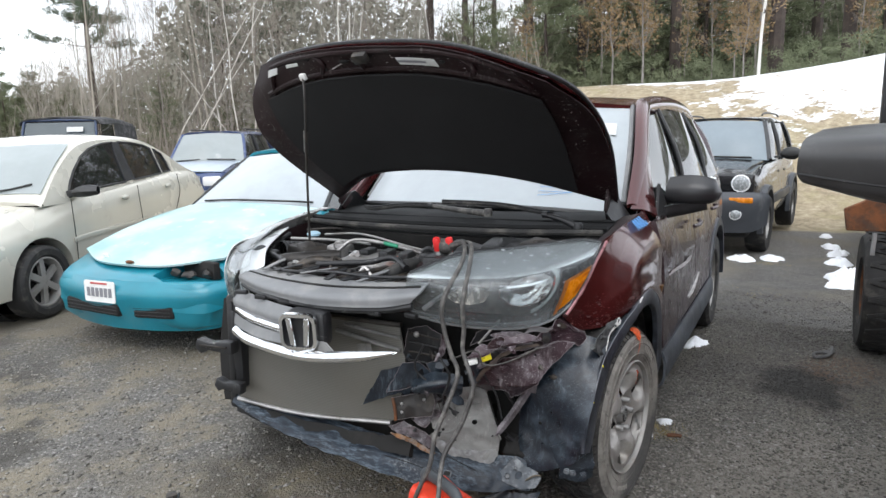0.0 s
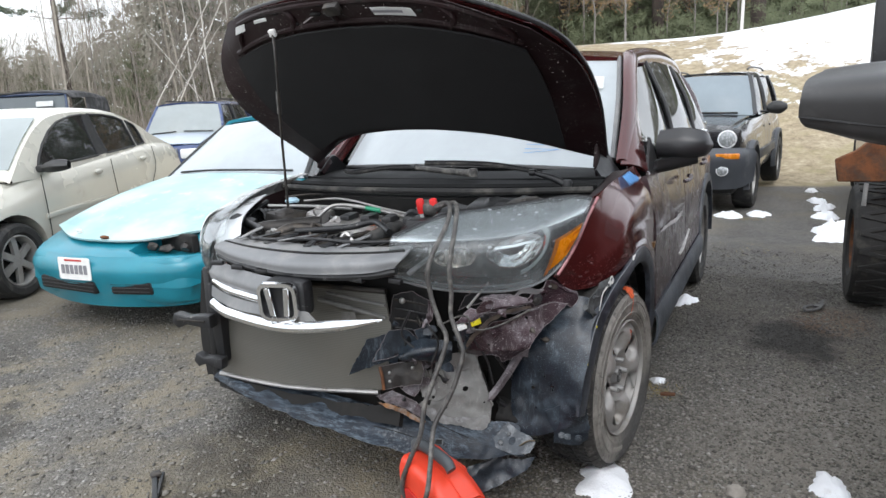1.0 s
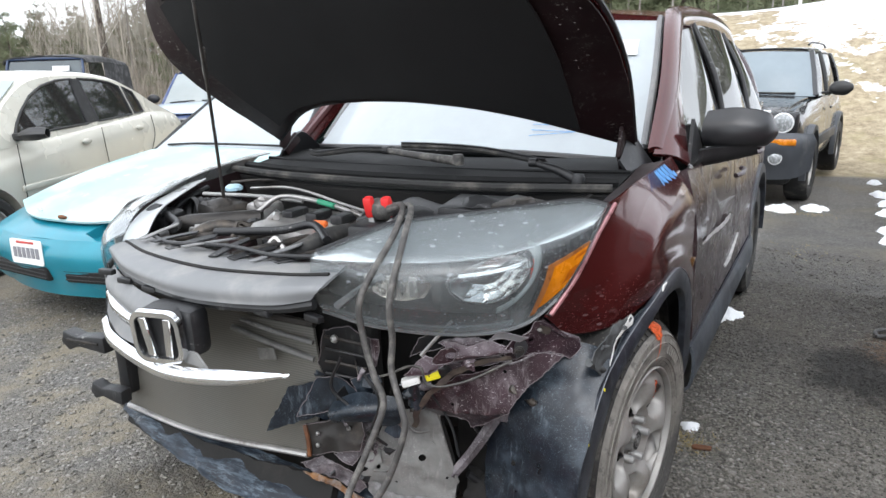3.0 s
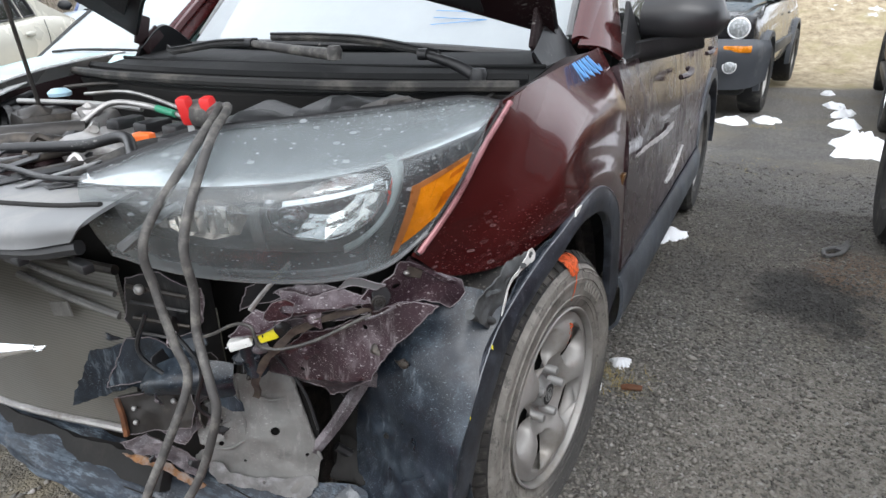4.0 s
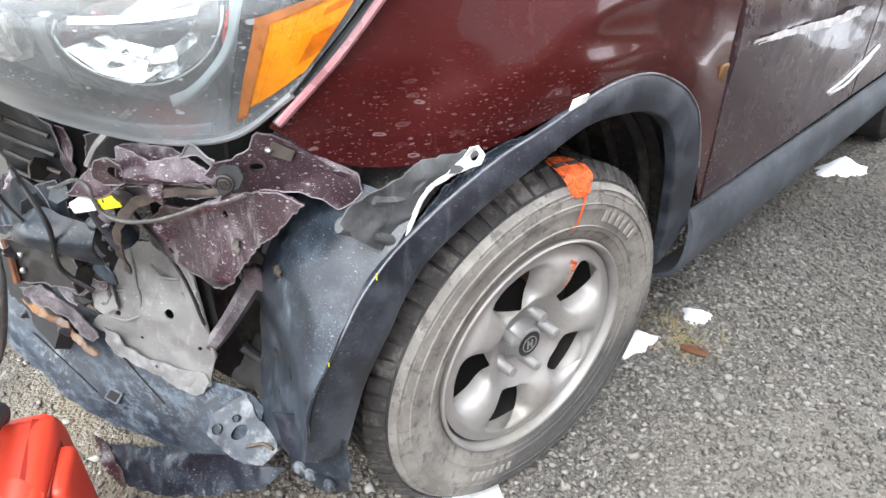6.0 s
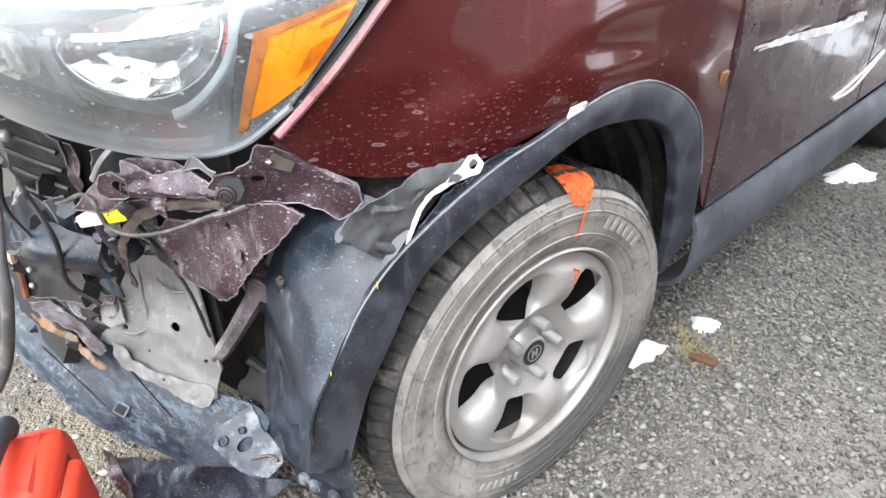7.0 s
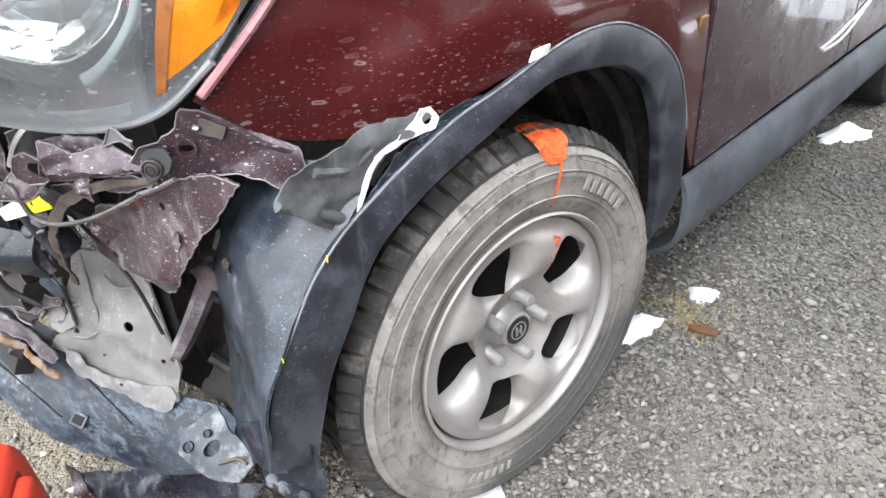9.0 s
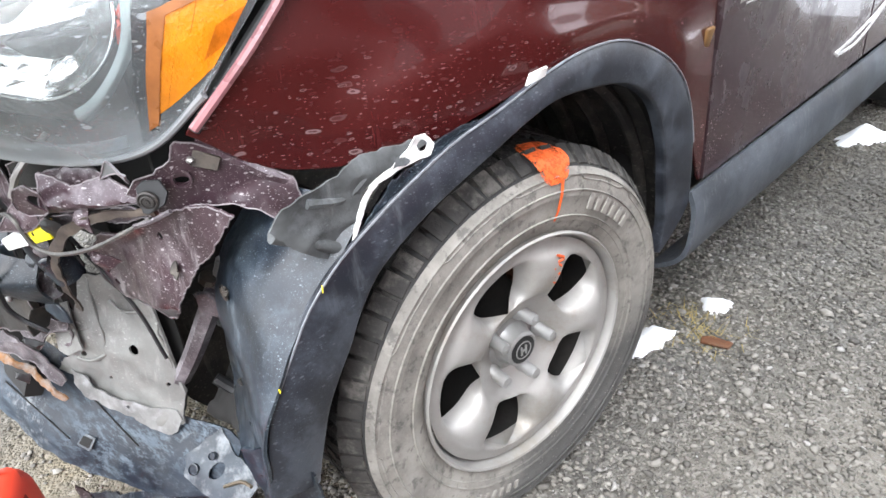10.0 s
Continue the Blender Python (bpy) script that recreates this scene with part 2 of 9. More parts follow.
yellow_plastic = mat("yellow_plastic", (0.72, 0.62, 0.02), 0.4, 0, 0.1, 20, 100, 0.05)
plate_metal = mat("dusty_grey_steel_plate", (0.185, 0.185, 0.176), 0.6, 0.15, 0.2, 9, 90, 0.4, 0.003, dirt=(0.10, 0.094, 0.09), amount=0.38, dscale=13, splat=0.6, sscale=70, splatcol=(0.45, 0.44, 0.43), salpha=0.5)
chalky = mat("chalk_caked_steel", (0.185, 0.185, 0.18), 0.7, 0.1, 0.3, 16, 110, 0.5, 0.002, dirt=(0.30, 0.30, 0.31), amount=0.42, dscale=30)
lilac_metal = mat("mud_caked_bent_metal", (0.085, 0.072, 0.08), 0.5, 0.2, 0.5, 18, 120, 0.4, 0.002, dirt=(0.28, 0.26, 0.275), amount=0.36, dscale=16, splat=0.8, sscale=110, splatcol=(0.45, 0.44, 0.45))
w = Net("scraped_blue_black_plastic")
sv = w.n.new("ShaderNodeMapping")
sv.inputs["Rotation"].default_value, sv.inputs["Scale"].default_value = (0, 0, radians(-28)), (0.16, 1.0, 1.0)
w.l.new(w.co, sv.inputs["Vector"])
scr = w.noise(75, 6, 0.8, sv.outputs[0])
big = w.noise(7, 5, 0.65)
col = w.mix(w.ramp(big, 0.3, 0.7), (0.004, 0.007, 0.012), (0.015, 0.024, 0.038))
col = w.mix(w.math("MULTIPLY", w.ramp(scr, 0.46, 0.62, 0, 0.9), w.ramp(w.noise(5, 4), 0.35, 0.6, 0.3, 1)), col, (0.108, 0.138, 0.168))
col = w.mix(w.math("MULTIPLY", w.ramp(w.noise(55, 6, 0.8), 0.50, 0.62), w.ramp(w.noise(6, 4), 0.50, 0.64, 0, 0.5)), col, (0.22, 0.235, 0.245))
w.put(col, w.b.inputs["Base Color"])
w.put(w.ramp(scr, 0.4, 0.7, 0.42, 0.75), w.b.inputs["Roughness"])
w.b.inputs["Specular IOR Level"].default_value = 0.35
w.put(w.bump(scr, 0.25, 0.002), w.b.inputs["Normal"])
shield_plastic = w.m
# faceted mirror of a lamp's reflector
w = Net("faceted_chrome_reflector")
w.b.inputs["Base Color"].default_value = (0.52, 0.52, 0.52, 1)
w.b.inputs["Metallic"].default_value, w.b.inputs["Roughness"].default_value = 1.0, 0.12
w.put(w.bump(w.noise(13, 4, 0.5), 0.35, 0.012), w.b.inputs["Normal"])
facets = w.m
lamp_face = mat("ribbed_pale_lamp_glass", (0.34, 0.36, 0.37), 0.25, 0.2, 0.3, 45, 200, 0.2, 0.002, coat=0.4)
lamp_silver = mat("satin_silver_lamp_bowl", (0.80, 0.81, 0.82), 0.42, 0.55, 0.1, 30, 160, 0.1)
red_plastic = mat("red_plastic", (0.68, 0.055, 0.025), 0.38, 0, 0.1, 6, 260, 0.12, 0.0006, dirt=(0.35, 0.12, 0.08), amount=0.15)
red_grip = mat("red_clamp_grip", (0.62, 0.02, 0.02), 0.45, 0, 0.1, 8, 200, 0.1)
cable_rubber = mat("grey_cable_rubber", (0.055, 0.052, 0.05), 0.6, 0, 0.25, 20, 160, 0.2, 0.001, dirt=(0.2, 0.19, 0.17), amount=0.4, dscale=25)
label_paper = mat("white_label", (0.55, 0.56, 0.55), 0.45, 0, 0.08, 20, 120, 0.0)
label_ink = mat("grey_label_ink", (0.2, 0.2, 0.22), 0.6, 0, 0.05, 20, 100, 0.0)
foam = mat("black_felt_pad", (0.008, 0.008, 0.0085), 0.95, 0, 0.3, 3, 400, 0.4, 0.002)
interior = mat("dark_interior_trim", (0.03, 0.03, 0.032), 0.8, 0, 0.2, 4, 150, 0.2)
# the pale film puts the white sky's reflection into the glass colour
screen_glass = glass("sky_whitened_windscreen_glass", (0.50, 0.56, 0.57), (0.68, 0.73, 0.76), 0.52, 0.04, soft=True)
side_glass = glass("tinted_side_glass", (0.20, 0.25, 0.24), (0.5, 0.5, 0.5), 0.03, 0.01, 2.3, soft=True)
clear_screen = glass("lightly_dusted_windscreen_glass", (0.13, 0.17, 0.18), (0.50, 0.58, 0.62), 0.20, 0.06, 1.6, soft=True)
# greyer film, with part of the sky's reflection painted in
pale_screen = glass("sky_greyed_windscreen_glass", (0.40, 0.48, 0.47), (0.70, 0.75, 0.75), 0.34, 0.03, 2.0, soft=True)
lens_glass = glass("scratched_clear_lens", (0.90, 0.92, 0.92), (0.38, 0.43, 0.46), 0.075, 0.10, 1.6)
dirty_lens = glass("mud_splashed_clear_lens", (0.90, 0.92, 0.92), (0.40, 0.43, 0.45), 0.09, 0.28, 1.5, low=(0.80, 0.90, 0.20))
snow = mat("old_snow", (0.82, 0.84, 0.87), 0.7, 0, 0.06, 8, 60, 0.6, 0.01, dirt=(0.45, 0.42, 0.38), amount=0.10, dscale=14)


# ---- shapes ----
from mathutils.geometry import delaunay_2d_cdt


class Geo:
    """Points and faces of one mesh, gathered shape by shape."""

    def __init__(self):
        self.v, self.f = [], []

    def add(self, verts, faces):
        k = len(self.v)
        self.v += [tuple(map(float, p)) for p in verts]
        self.f += [tuple(k + i for i in f) for f in faces]
        return self

    def bm(self, b, m=None):
        if m is not None:
            bmesh.ops.transform(b, matrix=m, verts=b.verts)
        b.verts.index_update()
        self.add([p.co[:] for p in b.verts], [[p.index for p in f.verts] for f in b.faces])
        b.free()
        return self

    def box(self, c, s, rot=(0, 0, 0), bev=0.0, seg=2):
        b = bmesh.new()
        bmesh.ops.create_cube(b, size=1)
        bmesh.ops.scale(b, vec=s, verts=b.verts)
        if bev:
            bmesh.ops.bevel(b, geom=b.edges[:], offset=min(bev, min(s) * 0.49), segments=seg, profile=0.5, affect="EDGES")
        return self.bm(b, pose(*c, *rot))

    def lump(self, c, r, seed=0, rough=0.25, sub=2, freq=2.0, rot=(0, 0, 0)):
        b = bmesh.new()
        bmesh.ops.create_icosphere(b, subdivisions=sub, radius=1)
        for p in b.verts:
            p.co *= 1 + rough * noise.noise(p.co * freq + Vector((seed * 7.3, seed * 3.1, seed)))
        bmesh.ops.scale(b, vec=r, verts=b.verts)
        return self.bm(b, pose(*c, *rot))

    def tube(self, pts, r, n=8, smooth=0, r2=None, cap=True):
        p = [Vector(q) for q in pts]
        if smooth:
            p = curve(p, smooth)
        m, ring = len(p), []
        up = None
        for i, q in enumerate(p):
            d = (p[min(i + 1, m - 1)] - p[max(i - 1, 0)]).normalized()
            side = d.orthogonal() if up is None else (up - d * up.dot(d))
            side = (side if side.length > 1e-6 else d.orthogonal()).normalized()
            up = side
            o = d.cross(side)
            rr = r if r2 is None else r + (r2 - r) * i / max(1, m - 1)
            ring += [q + (side * math.cos(a) + o * math.sin(a)) * rr for a in (2 * math.pi * j / n for j in range(n))]
        fs = [(i * n + j, i * n + (j + 1) % n, (i + 1) * n + (j + 1) % n, (i + 1) * n + j) for i in range(m - 1) for j in range(n)]
        if cap:
            fs += [tuple(range(n - 1, -1, -1)), tuple(range((m - 1) * n, m * n))]
        return self.add(ring, fs)

    def patch(self, rows, nu=24, nv=16, thick=0.0, jag=0.0, crumple=0.0, seed=0, keep=None, cf=9.0):
        """A sheet through rows of control points; thick gives it a second face along its normals."""
        g = sheet(rows, nu, nv)
        if crumple:
            for i in range(len(g)):
                for j in range(len(g[0])):
                    q = g[i][j] * cf + Vector((seed, seed * 2.7, 0))
                    e = Vector((noise.noise(q), noise.noise(q + Vector((9, 0, 0))), noise.noise(q + Vector((0, 9, 0)))))
                    e2 = Vector((noise.noise(q * 2.7), noise.noise(q * 2.7 + Vector((9, 0, 0))), noise.noise(q * 2.7 + Vector((0, 9, 0)))))
                    g[i][j] = g[i][j] + (e + e2 * 0.45) * crumple
        nr, nc = len(g), len(g[0])
        vs = [p for row in g for p in row]
        fs = []
        for i in range(nr - 1):
            for j in range(nc - 1):
                u, v = (j + 0.5) / (nc - 1), (i + 0.5) / (nr - 1)
                if keep and not keep(u, v):
                    continue
                if jag and min(u, v, 1 - u, 1 - v) < jag * (0.5 + noise.noise(Vector((u * 9 + seed, v * 9, seed * 1.3)))):
                    continue
                fs.append((i * nc + j, i * nc + j + 1, (i + 1) * nc + j + 1, (i + 1) * nc + j))
        if not thick:
            return self.add(vs, fs)
        nrm = []
        for i in range(nr):
            for j in range(nc):
                du = g[i][min(j + 1, nc - 1)] - g[i][max(j - 1, 0)]
                dv = g[min(i + 1, nr - 1)][j] - g[max(i - 1, 0)][j]
                q = du.cross(dv)
                nrm.append(q.normalized() if q.length > 1e-12 else Vector((0, 0, 1)))
        back = [p - q * thick for p, q in zip(vs, nrm)]
        k = len(vs)
        edges = {}
        for f in fs:
            for a, b in zip(f, f[1:] + f[:1]):
                edges[(a, b)] = 1
        rim = [(b, a, a + k, b + k) for a, b in edges if (b, a) not in edges]
        return self.add(vs + back, fs + [tuple(k + i for i in reversed(f)) for f in fs] + rim)

    def torn(self, outline, plane, step=0.009, rough=0.004, crumple=0.01, freq=16.0, seed=0.0, thick=0.002, holes=(), side=False, fine=1.0, folds=()):
        """A torn piece of sheet: an outline in (x, z) laid on the plane y0 + b (x - x0) + c (z - z0), then crumpled.
        side: the outline is in (y, z) and the plane gives x. fine: the share of the smaller folds.
        folds: sharp bends as (u, v, degrees, slope): beyond the line through (u, v) the sheet rises by slope towards degrees."""
        x0, y0, z0, bx, cz = plane
        ring = []
        for k, (a, b) in enumerate(zip(outline, outline[1:] + outline[:1])):
            a, b = Vector(a), Vector(b)
            n = max(1, round((b - a).length / (step * 0.6)))
            off = Vector((-(b - a).y, (b - a).x)).normalized()
            for i in range(n):
                q = a.lerp(b, i / n)
                ring.append(q + off * rough * (noise.noise(Vector((q.x * 70, q.y * 70, seed))) + 0.5 * noise.noise(Vector((q.x * 190, q.y * 190, seed)))))

        def inside(q):
            hit = False
            for a, b in zip(ring, ring[1:] + ring[:1]):
                if (a.y > q.y) != (b.y > q.y) and q.x < (b.x - a.x) * (q.y - a.y) / (b.y - a.y) + a.x:
                    hit = not hit
            return hit
        pts = list(ring)
        lo_x, hi_x = min(q.x for q in ring), max(q.x for q in ring)
        lo_z, hi_z = min(q.y for q in ring), max(q.y for q in ring)
        rnd = random.Random(int(seed * 100) + 7)
        for hx, hz, hr in holes:
            pts += [Vector((hx + hr * math.cos(k * math.pi / 7), hz + hr * math.sin(k * math.pi / 7))) for k in range(14)]
        for i in range(int((hi_x - lo_x) / step) + 1):
            for j in range(int((hi_z - lo_z) / step) + 1):
                q = Vector((lo_x + (i + (j % 2) * 0.5 + rnd.uniform(-.2, .2)) * step, lo_z + (j + rnd.uniform(-.2, .2)) * step))
                if min((q - r).length for r in ring) > step * 0.5 and inside(q) and all((q - Vector((h[0], h[1]))).length > h[2] * 1.3 for h in holes):
                    pts.append(q)
        out = delaunay_2d_cdt(pts, [(k, (k + 1) % len(ring)) for k in range(len(ring))], [], 0, 1e-6)
        nrm = Vector((1, -bx, -cz)).normalized() if side else Vector((bx, -1, cz)).normalized()

        def place(q):
            flat = y0 + bx * (q.x - x0) + cz * (q.y - z0)
            p = Vector((flat, q.x, q.y)) if side else Vector((q.x, flat, q.y))
            s = p * freq + Vector((seed, seed * 2.3, seed * 0.7))
            f = 0.5 - 2.2 * abs(noise.noise(s)) + fine * (0.9 * (0.4 - abs(noise.noise(s * 2.1))) + 0.35 * noise.noise(s * 4.5))
            up = sum(slope * max(0.0, (q.x - fu) * math.cos(radians(a)) + (q.y - fv) * math.sin(radians(a))) for fu, fv, a, slope in folds)
            return p + nrm * (crumple * f + up)
        vs = [place(q) for q in out[0]]
        self.rim = [place(q) + nrm * .0004 for q in ring]
        fs = []
        for f in out[2]:
            c = sum((out[0][i] for i in f), Vector((0, 0))) / len(f)
            if inside(c) and all((c - Vector((h[0], h[1]))).length > h[2] * 0.97 for h in holes):
                fs.append(tuple(f))
        k = len(vs)
        used = {(a, b) for f in fs for a, b in zip(f, f[1:] + f[:1])}
        rim = [(b, a, a + k, b + k) for a, b in used if (b, a) not in used]
        return self.add(vs + [p - nrm * thick for p in vs], fs + [tuple(k + i for i in reversed(f)) for f in fs] + rim)

    def rev(self, prof, n=48, m=None, a0=0.0, a1=360.0, closed=True):
        """A profile of (radius, x) turned round the x axis."""
        full = abs(a1 - a0) >= 359.9
        k, cnt = len(prof), n if full else n + 1
        vs = []
        for i in range(cnt):
            a = radians(a0 + (a1 - a0) * i / n)
            vs += [Vector((x, r * math.cos(a), r * math.sin(a))) for r, x in prof]
        fs = []
        for i in range(n):
            i2 = (i + 1) % cnt
            for j in range(k if closed else k - 1):
                j2 = (j + 1) % k
                fs.append((i * k + j, i * k + j2, i2 * k + j2, i2 * k + j))
        if m is not None:
            vs = [m @ p for p in vs]
        return self.add(vs, fs)

    def slab(self, outline, thick, m, bev=0.0, seg=1):
        """A flat outline (x, y), given thickness and put in its place by the pose m."""
        b = bmesh.new()
        f = b.faces.new([b.verts.new((x, y, 0)) for x, y in outline])
        ext = bmesh.ops.extrude_face_region(b, geom=[f])
        bmesh.ops.translate(b, vec=(0, 0, thick), verts=[e for e in ext["geom"] if isinstance(e, bmesh.types.BMVert)])
        bmesh.ops.recalc_face_normals(b, faces=b.faces)
        if bev:
            bmesh.ops.bevel(b, geom=b.edges[:], offset=bev, segments=seg, profile=0.5, affect="EDGES")
        bmesh.ops.triangulate(b, faces=[f for f in b.faces if len(f.verts) > 4])
        return self.bm(b, m)


def curve(p, k):
    """Catmull-Rom through points, k pieces a span."""
    p = [Vector(q) for q in p]
    out = []
    for i in range(len(p) - 1):
        a, b, c, d = p[max(i - 1, 0)], p[i], p[i + 1], p[min(i + 2, len(p) - 1)]
        if i == 0:
            a = b * 2 - c
        if i == len(p) - 2:
            d = c * 2 - b
        for j in range(k):
            t = j / k
            out.append(0.5 * (2 * b + (c - a) * t + (2 * a - 5 * b + 4 * c - d) * t * t + (3 * b - a - 3 * c + d) * t ** 3))
    return out + [p[-1]]


def resample(p, n):
    """n + 1 points at even parameter steps along the curve through p."""
    k = 12
    c = curve(p, k) if len(p) > 2 else [Vector(p[0]).lerp(Vector(p[1]), i / k) for i in range(k + 1)]
    out = []
    for i in range(n + 1):
        s = i / n * (len(c) - 1)
        a = min(int(s), len(c) - 2)
        out.append(c[a].lerp(c[a + 1], s - a))
    return out


def sheet(rows, nu, nv):
    wide = [resample([Vector(q) for q in r], nu) for r in rows]
    cols = [resample([w[j] for w in wide], nv) for j in range(nu + 1)]
    return [[cols[j][i] for j in range(nu + 1)] for i in range(nv + 1)]


def part(name, geo, material, parent=None, label="", smooth=True, angle=40, m=None):
    """One mesh object, under a thing or one of its parts."""
    me = bpy.data.meshes.new(name)
    me.from_pydata(geo.v, [], geo.f)
    me.validate()
    me.materials.append(material)
    if smooth:
        me.polygons.foreach_set("use_smooth", [True] * len(me.polygons))
        me.set_sharp_from_angle(angle=radians(angle))
    ob = new(name, me)
    if parent is not None:
        ob.parent = parent
    if m is not None:
        ob.matrix_basis = m
    return tagged(ob, label) if label else ob


def thing(name, label, category, m=None, group="", kind=""):
    ob = new(name)
    ob.empty_display_size = 0.1
    if m is not None:
        ob.matrix_basis = m
    return tagged(ob, label, category, group, kind)


def cut(ob, *tools):
    """Takes the tools' shapes out of ob's mesh for good."""
    for geo in tools:
        me = bpy.data.meshes.new("cutter")
        me.from_pydata(geo.v, [], geo.f)
        b = bmesh.new()
        b.from_mesh(me)
        bmesh.ops.recalc_face_normals(b, faces=b.faces)
        b.to_mesh(me)
        b.free()
        c = new("cutter", me)
        mod = ob.modifiers.new("cut", "BOOLEAN")
        mod.operation, mod.object, mod.solver = "DIFFERENCE", c, "EXACT"
        par, ob.parent, keep, ob.matrix_basis = ob.parent, None, ob.matrix_basis.copy(), Matrix()
        dg = bpy.context.evaluated_depsgraph_get()
        dg.update()
        res = bpy.data.meshes.new_from_object(ob.evaluated_get(dg))
        ob.modifiers.clear()
        old, ob.data = ob.data, res
        ob.parent, ob.matrix_basis = par, keep
        bpy.data.objects.remove(c), bpy.data.meshes.remove(me), bpy.data.meshes.remove(old)
    return ob


def arc(r, a0, a1, n, c=(0, 0)):
    return [(c[0] + r * math.cos(radians(a0 + (a1 - a0) * i / n)), c[1] + r * math.sin(radians(a0 + (a1 - a0) * i / n))) for i in range(n + 1)]


def rrect(w, h, r, n=4):
    """A rounded rectangle's outline, centred."""
    out = []
    for cx, cy, a in ((w / 2 - r, h / 2 - r, 0), (-w / 2 + r, h / 2 - r, 90), (-w / 2 + r, -h / 2 + r, 180), (w / 2 - r, -h / 2 + r, 270)):
        out += arc(r, a, a + 90, n, (cx, cy))
    return out


# ---- ground and hill ----
def smooth01(v):
    v = max(0.0, min(1.0, v))
    return v * v * (3 - 2 * v)


def ground_z(x, y):
    """Height of the ground: a yard that falls gently to the back, then a bank that climbs to the right."""
    z = -0.022 * max(0.0, min(y, 9.2) - 2.5) * smooth01((x + 4) / 4)
    foot = 9.0 + 0.10 * (x - 2)
    d = y - foot
    if d > 0:
        climb = smooth01((x + 12) / 6) * (3.04 + 0.011 * max(0, min(x, 9) + 4) ** 2)
        z += climb * smooth01(d / 11.0) + 0.012 * max(0, d - 11)
    z += 0.012 * noise.noise(Vector((x * 0.9, y * 0.9, 0))) * smooth01((math.hypot(x - 0.9, y) - 0.8) / 2)
    return z


w = Net("gravel_yard_and_snowy_bank")
px, py, pz = w.xyz()
stone = w.cells(85, "Color", vec=w.co)
sep = w.n.new("ShaderNodeSeparateColor")
w.l.new(stone, sep.inputs[0])
n_big, n_mid = w.noise(0.55, 5, 0.6), w.noise(3.0, 6, 0.7)
col = w.mix(sep.outputs[0], (0.058, 0.055, 0.050), (0.178, 0.170, 0.157))
col = w.mix(w.ramp(sep.outputs[1], 0.9, 0.97), col, (0.30, 0.29, 0.27))
col = w.mix(w.ramp(n_mid, 0.40, 0.72, 0, 0.7), col, (0.135, 0.121, 0.098))
col = w.mix(w.ramp(n_big, 0.45, 0.62, 0, 0.6), col, (0.19, 0.165, 0.12))
dry = w.math("ADD", w.math("POWER", w.math("DIVIDE", w.math("SUBTRACT", px, 1.75), 0.75), 2.0), w.math("POWER", w.math("DIVIDE", w.math("SUBTRACT", py, 0.25), 0.85), 2.0))
dry = w.ramp(w.math("ADD", dry, w.math("MULTIPLY", n_mid, 0.7)), 0.5, 1.5, 1, 0)
col = w.mix(w.math("MULTIPLY", dry, 0.6), col, (0.285, 0.265, 0.228))
# ruts and damp tracks in front of the cars
along = w.math("ADD", w.math("ADD", px, w.math("MULTIPLY", py, 1.15)), w.math("MULTIPLY", w.noise(0.7, 4, 0.6), 3.4))
track = w.math("MULTIPLY", w.ramp(w.math("SINE", w.math("MULTIPLY", along, 2.6)), 0.0, 1.0), w.ramp(py, 0.6, -0.6))
track = w.math("MULTIPLY", track, w.ramp(px, 0.9, 0.0))
col = w.mix(w.math("MULTIPLY", track, w.ramp(n_mid, 0.3, 0.65, 0.15, 0.95)), col, (0.036, 0.032, 0.025))
olive = w.math("MULTIPLY", w.ramp(w.noise(1.7, 5, 0.65), 0.46, 0.60), w.ramp(py, 1.2, -0.3))
col = w.mix(w.math("MULTIPLY", olive, w.ramp(px, 1.0, 0.2, 0, 0.75)), col, (0.215, 0.185, 0.13))
spill = w.noise(5, 5, 0.65)
OIL = (1.53, 1.58, .27, .42)
near = w.math("ADD", w.math("POWER", w.math("DIVIDE", w.math("SUBTRACT", px, OIL[0]), OIL[2]), 2.0), w.math("POWER", w.math("DIVIDE", w.math("SUBTRACT", py, OIL[1]), OIL[3]), 2.0))
col = w.mix(w.ramp(w.math("ADD", near, w.math("MULTIPLY", spill, 2.6)), 1.4, 2.5, 0.9, 0), col, (0.020, 0.019, 0.019))
damp = w.math("MULTIPLY", w.math("MULTIPLY", w.ramp(py, 0.7, 2.0), w.ramp(py, 7.5, 4.5)), w.ramp(w.math("ADD", px, w.math("MULTIPLY", n_mid, 0.5)), 0.9, 1.3))
col = w.mix(w.math("MULTIPLY", damp, w.ramp(n_mid, 0.3, 0.65, 0.75, 0.4)), col, (0.040, 0.038, 0.036))
rustspot = w.math("ADD", w.math("POWER", w.math("DIVIDE", w.math("SUBTRACT", px, 1.75), 0.25), 2.0), w.math("POWER", w.math("DIVIDE", w.math("SUBTRACT", py, 1.95), 0.3), 2.0))
col = w.mix(w.math("MULTIPLY", w.ramp(rustspot, 0.2, 1.2, 1, 0), 0.5), col, (0.13, 0.07, 0.03))
grass = w.mix(w.ramp(w.noise(6, 8, 0.8), .3, .7), (0.20, 0.155, 0.095), (0.50, 0.42, 0.29))
grass = w.mix(w.ramp(w.noise(1.1, 4), 0.5, 0.7), grass, (0.30, 0.26, 0.14))
edge = w.math("SUBTRACT", w.math("SUBTRACT", py, w.math("MULTIPLY", px, 0.10)), w.math("MULTIPLY", n_mid, 0.8))
bank = w.ramp(edge, 8.2, 8.6)
col = w.mix(bank, col, grass)
melt = w.math("ADD", w.math("MULTIPLY", w.noise(0.42, 3, 0.5), 0.55), w.math("MULTIPLY", w.noise(1.1, 6, 0.75), 1.0))
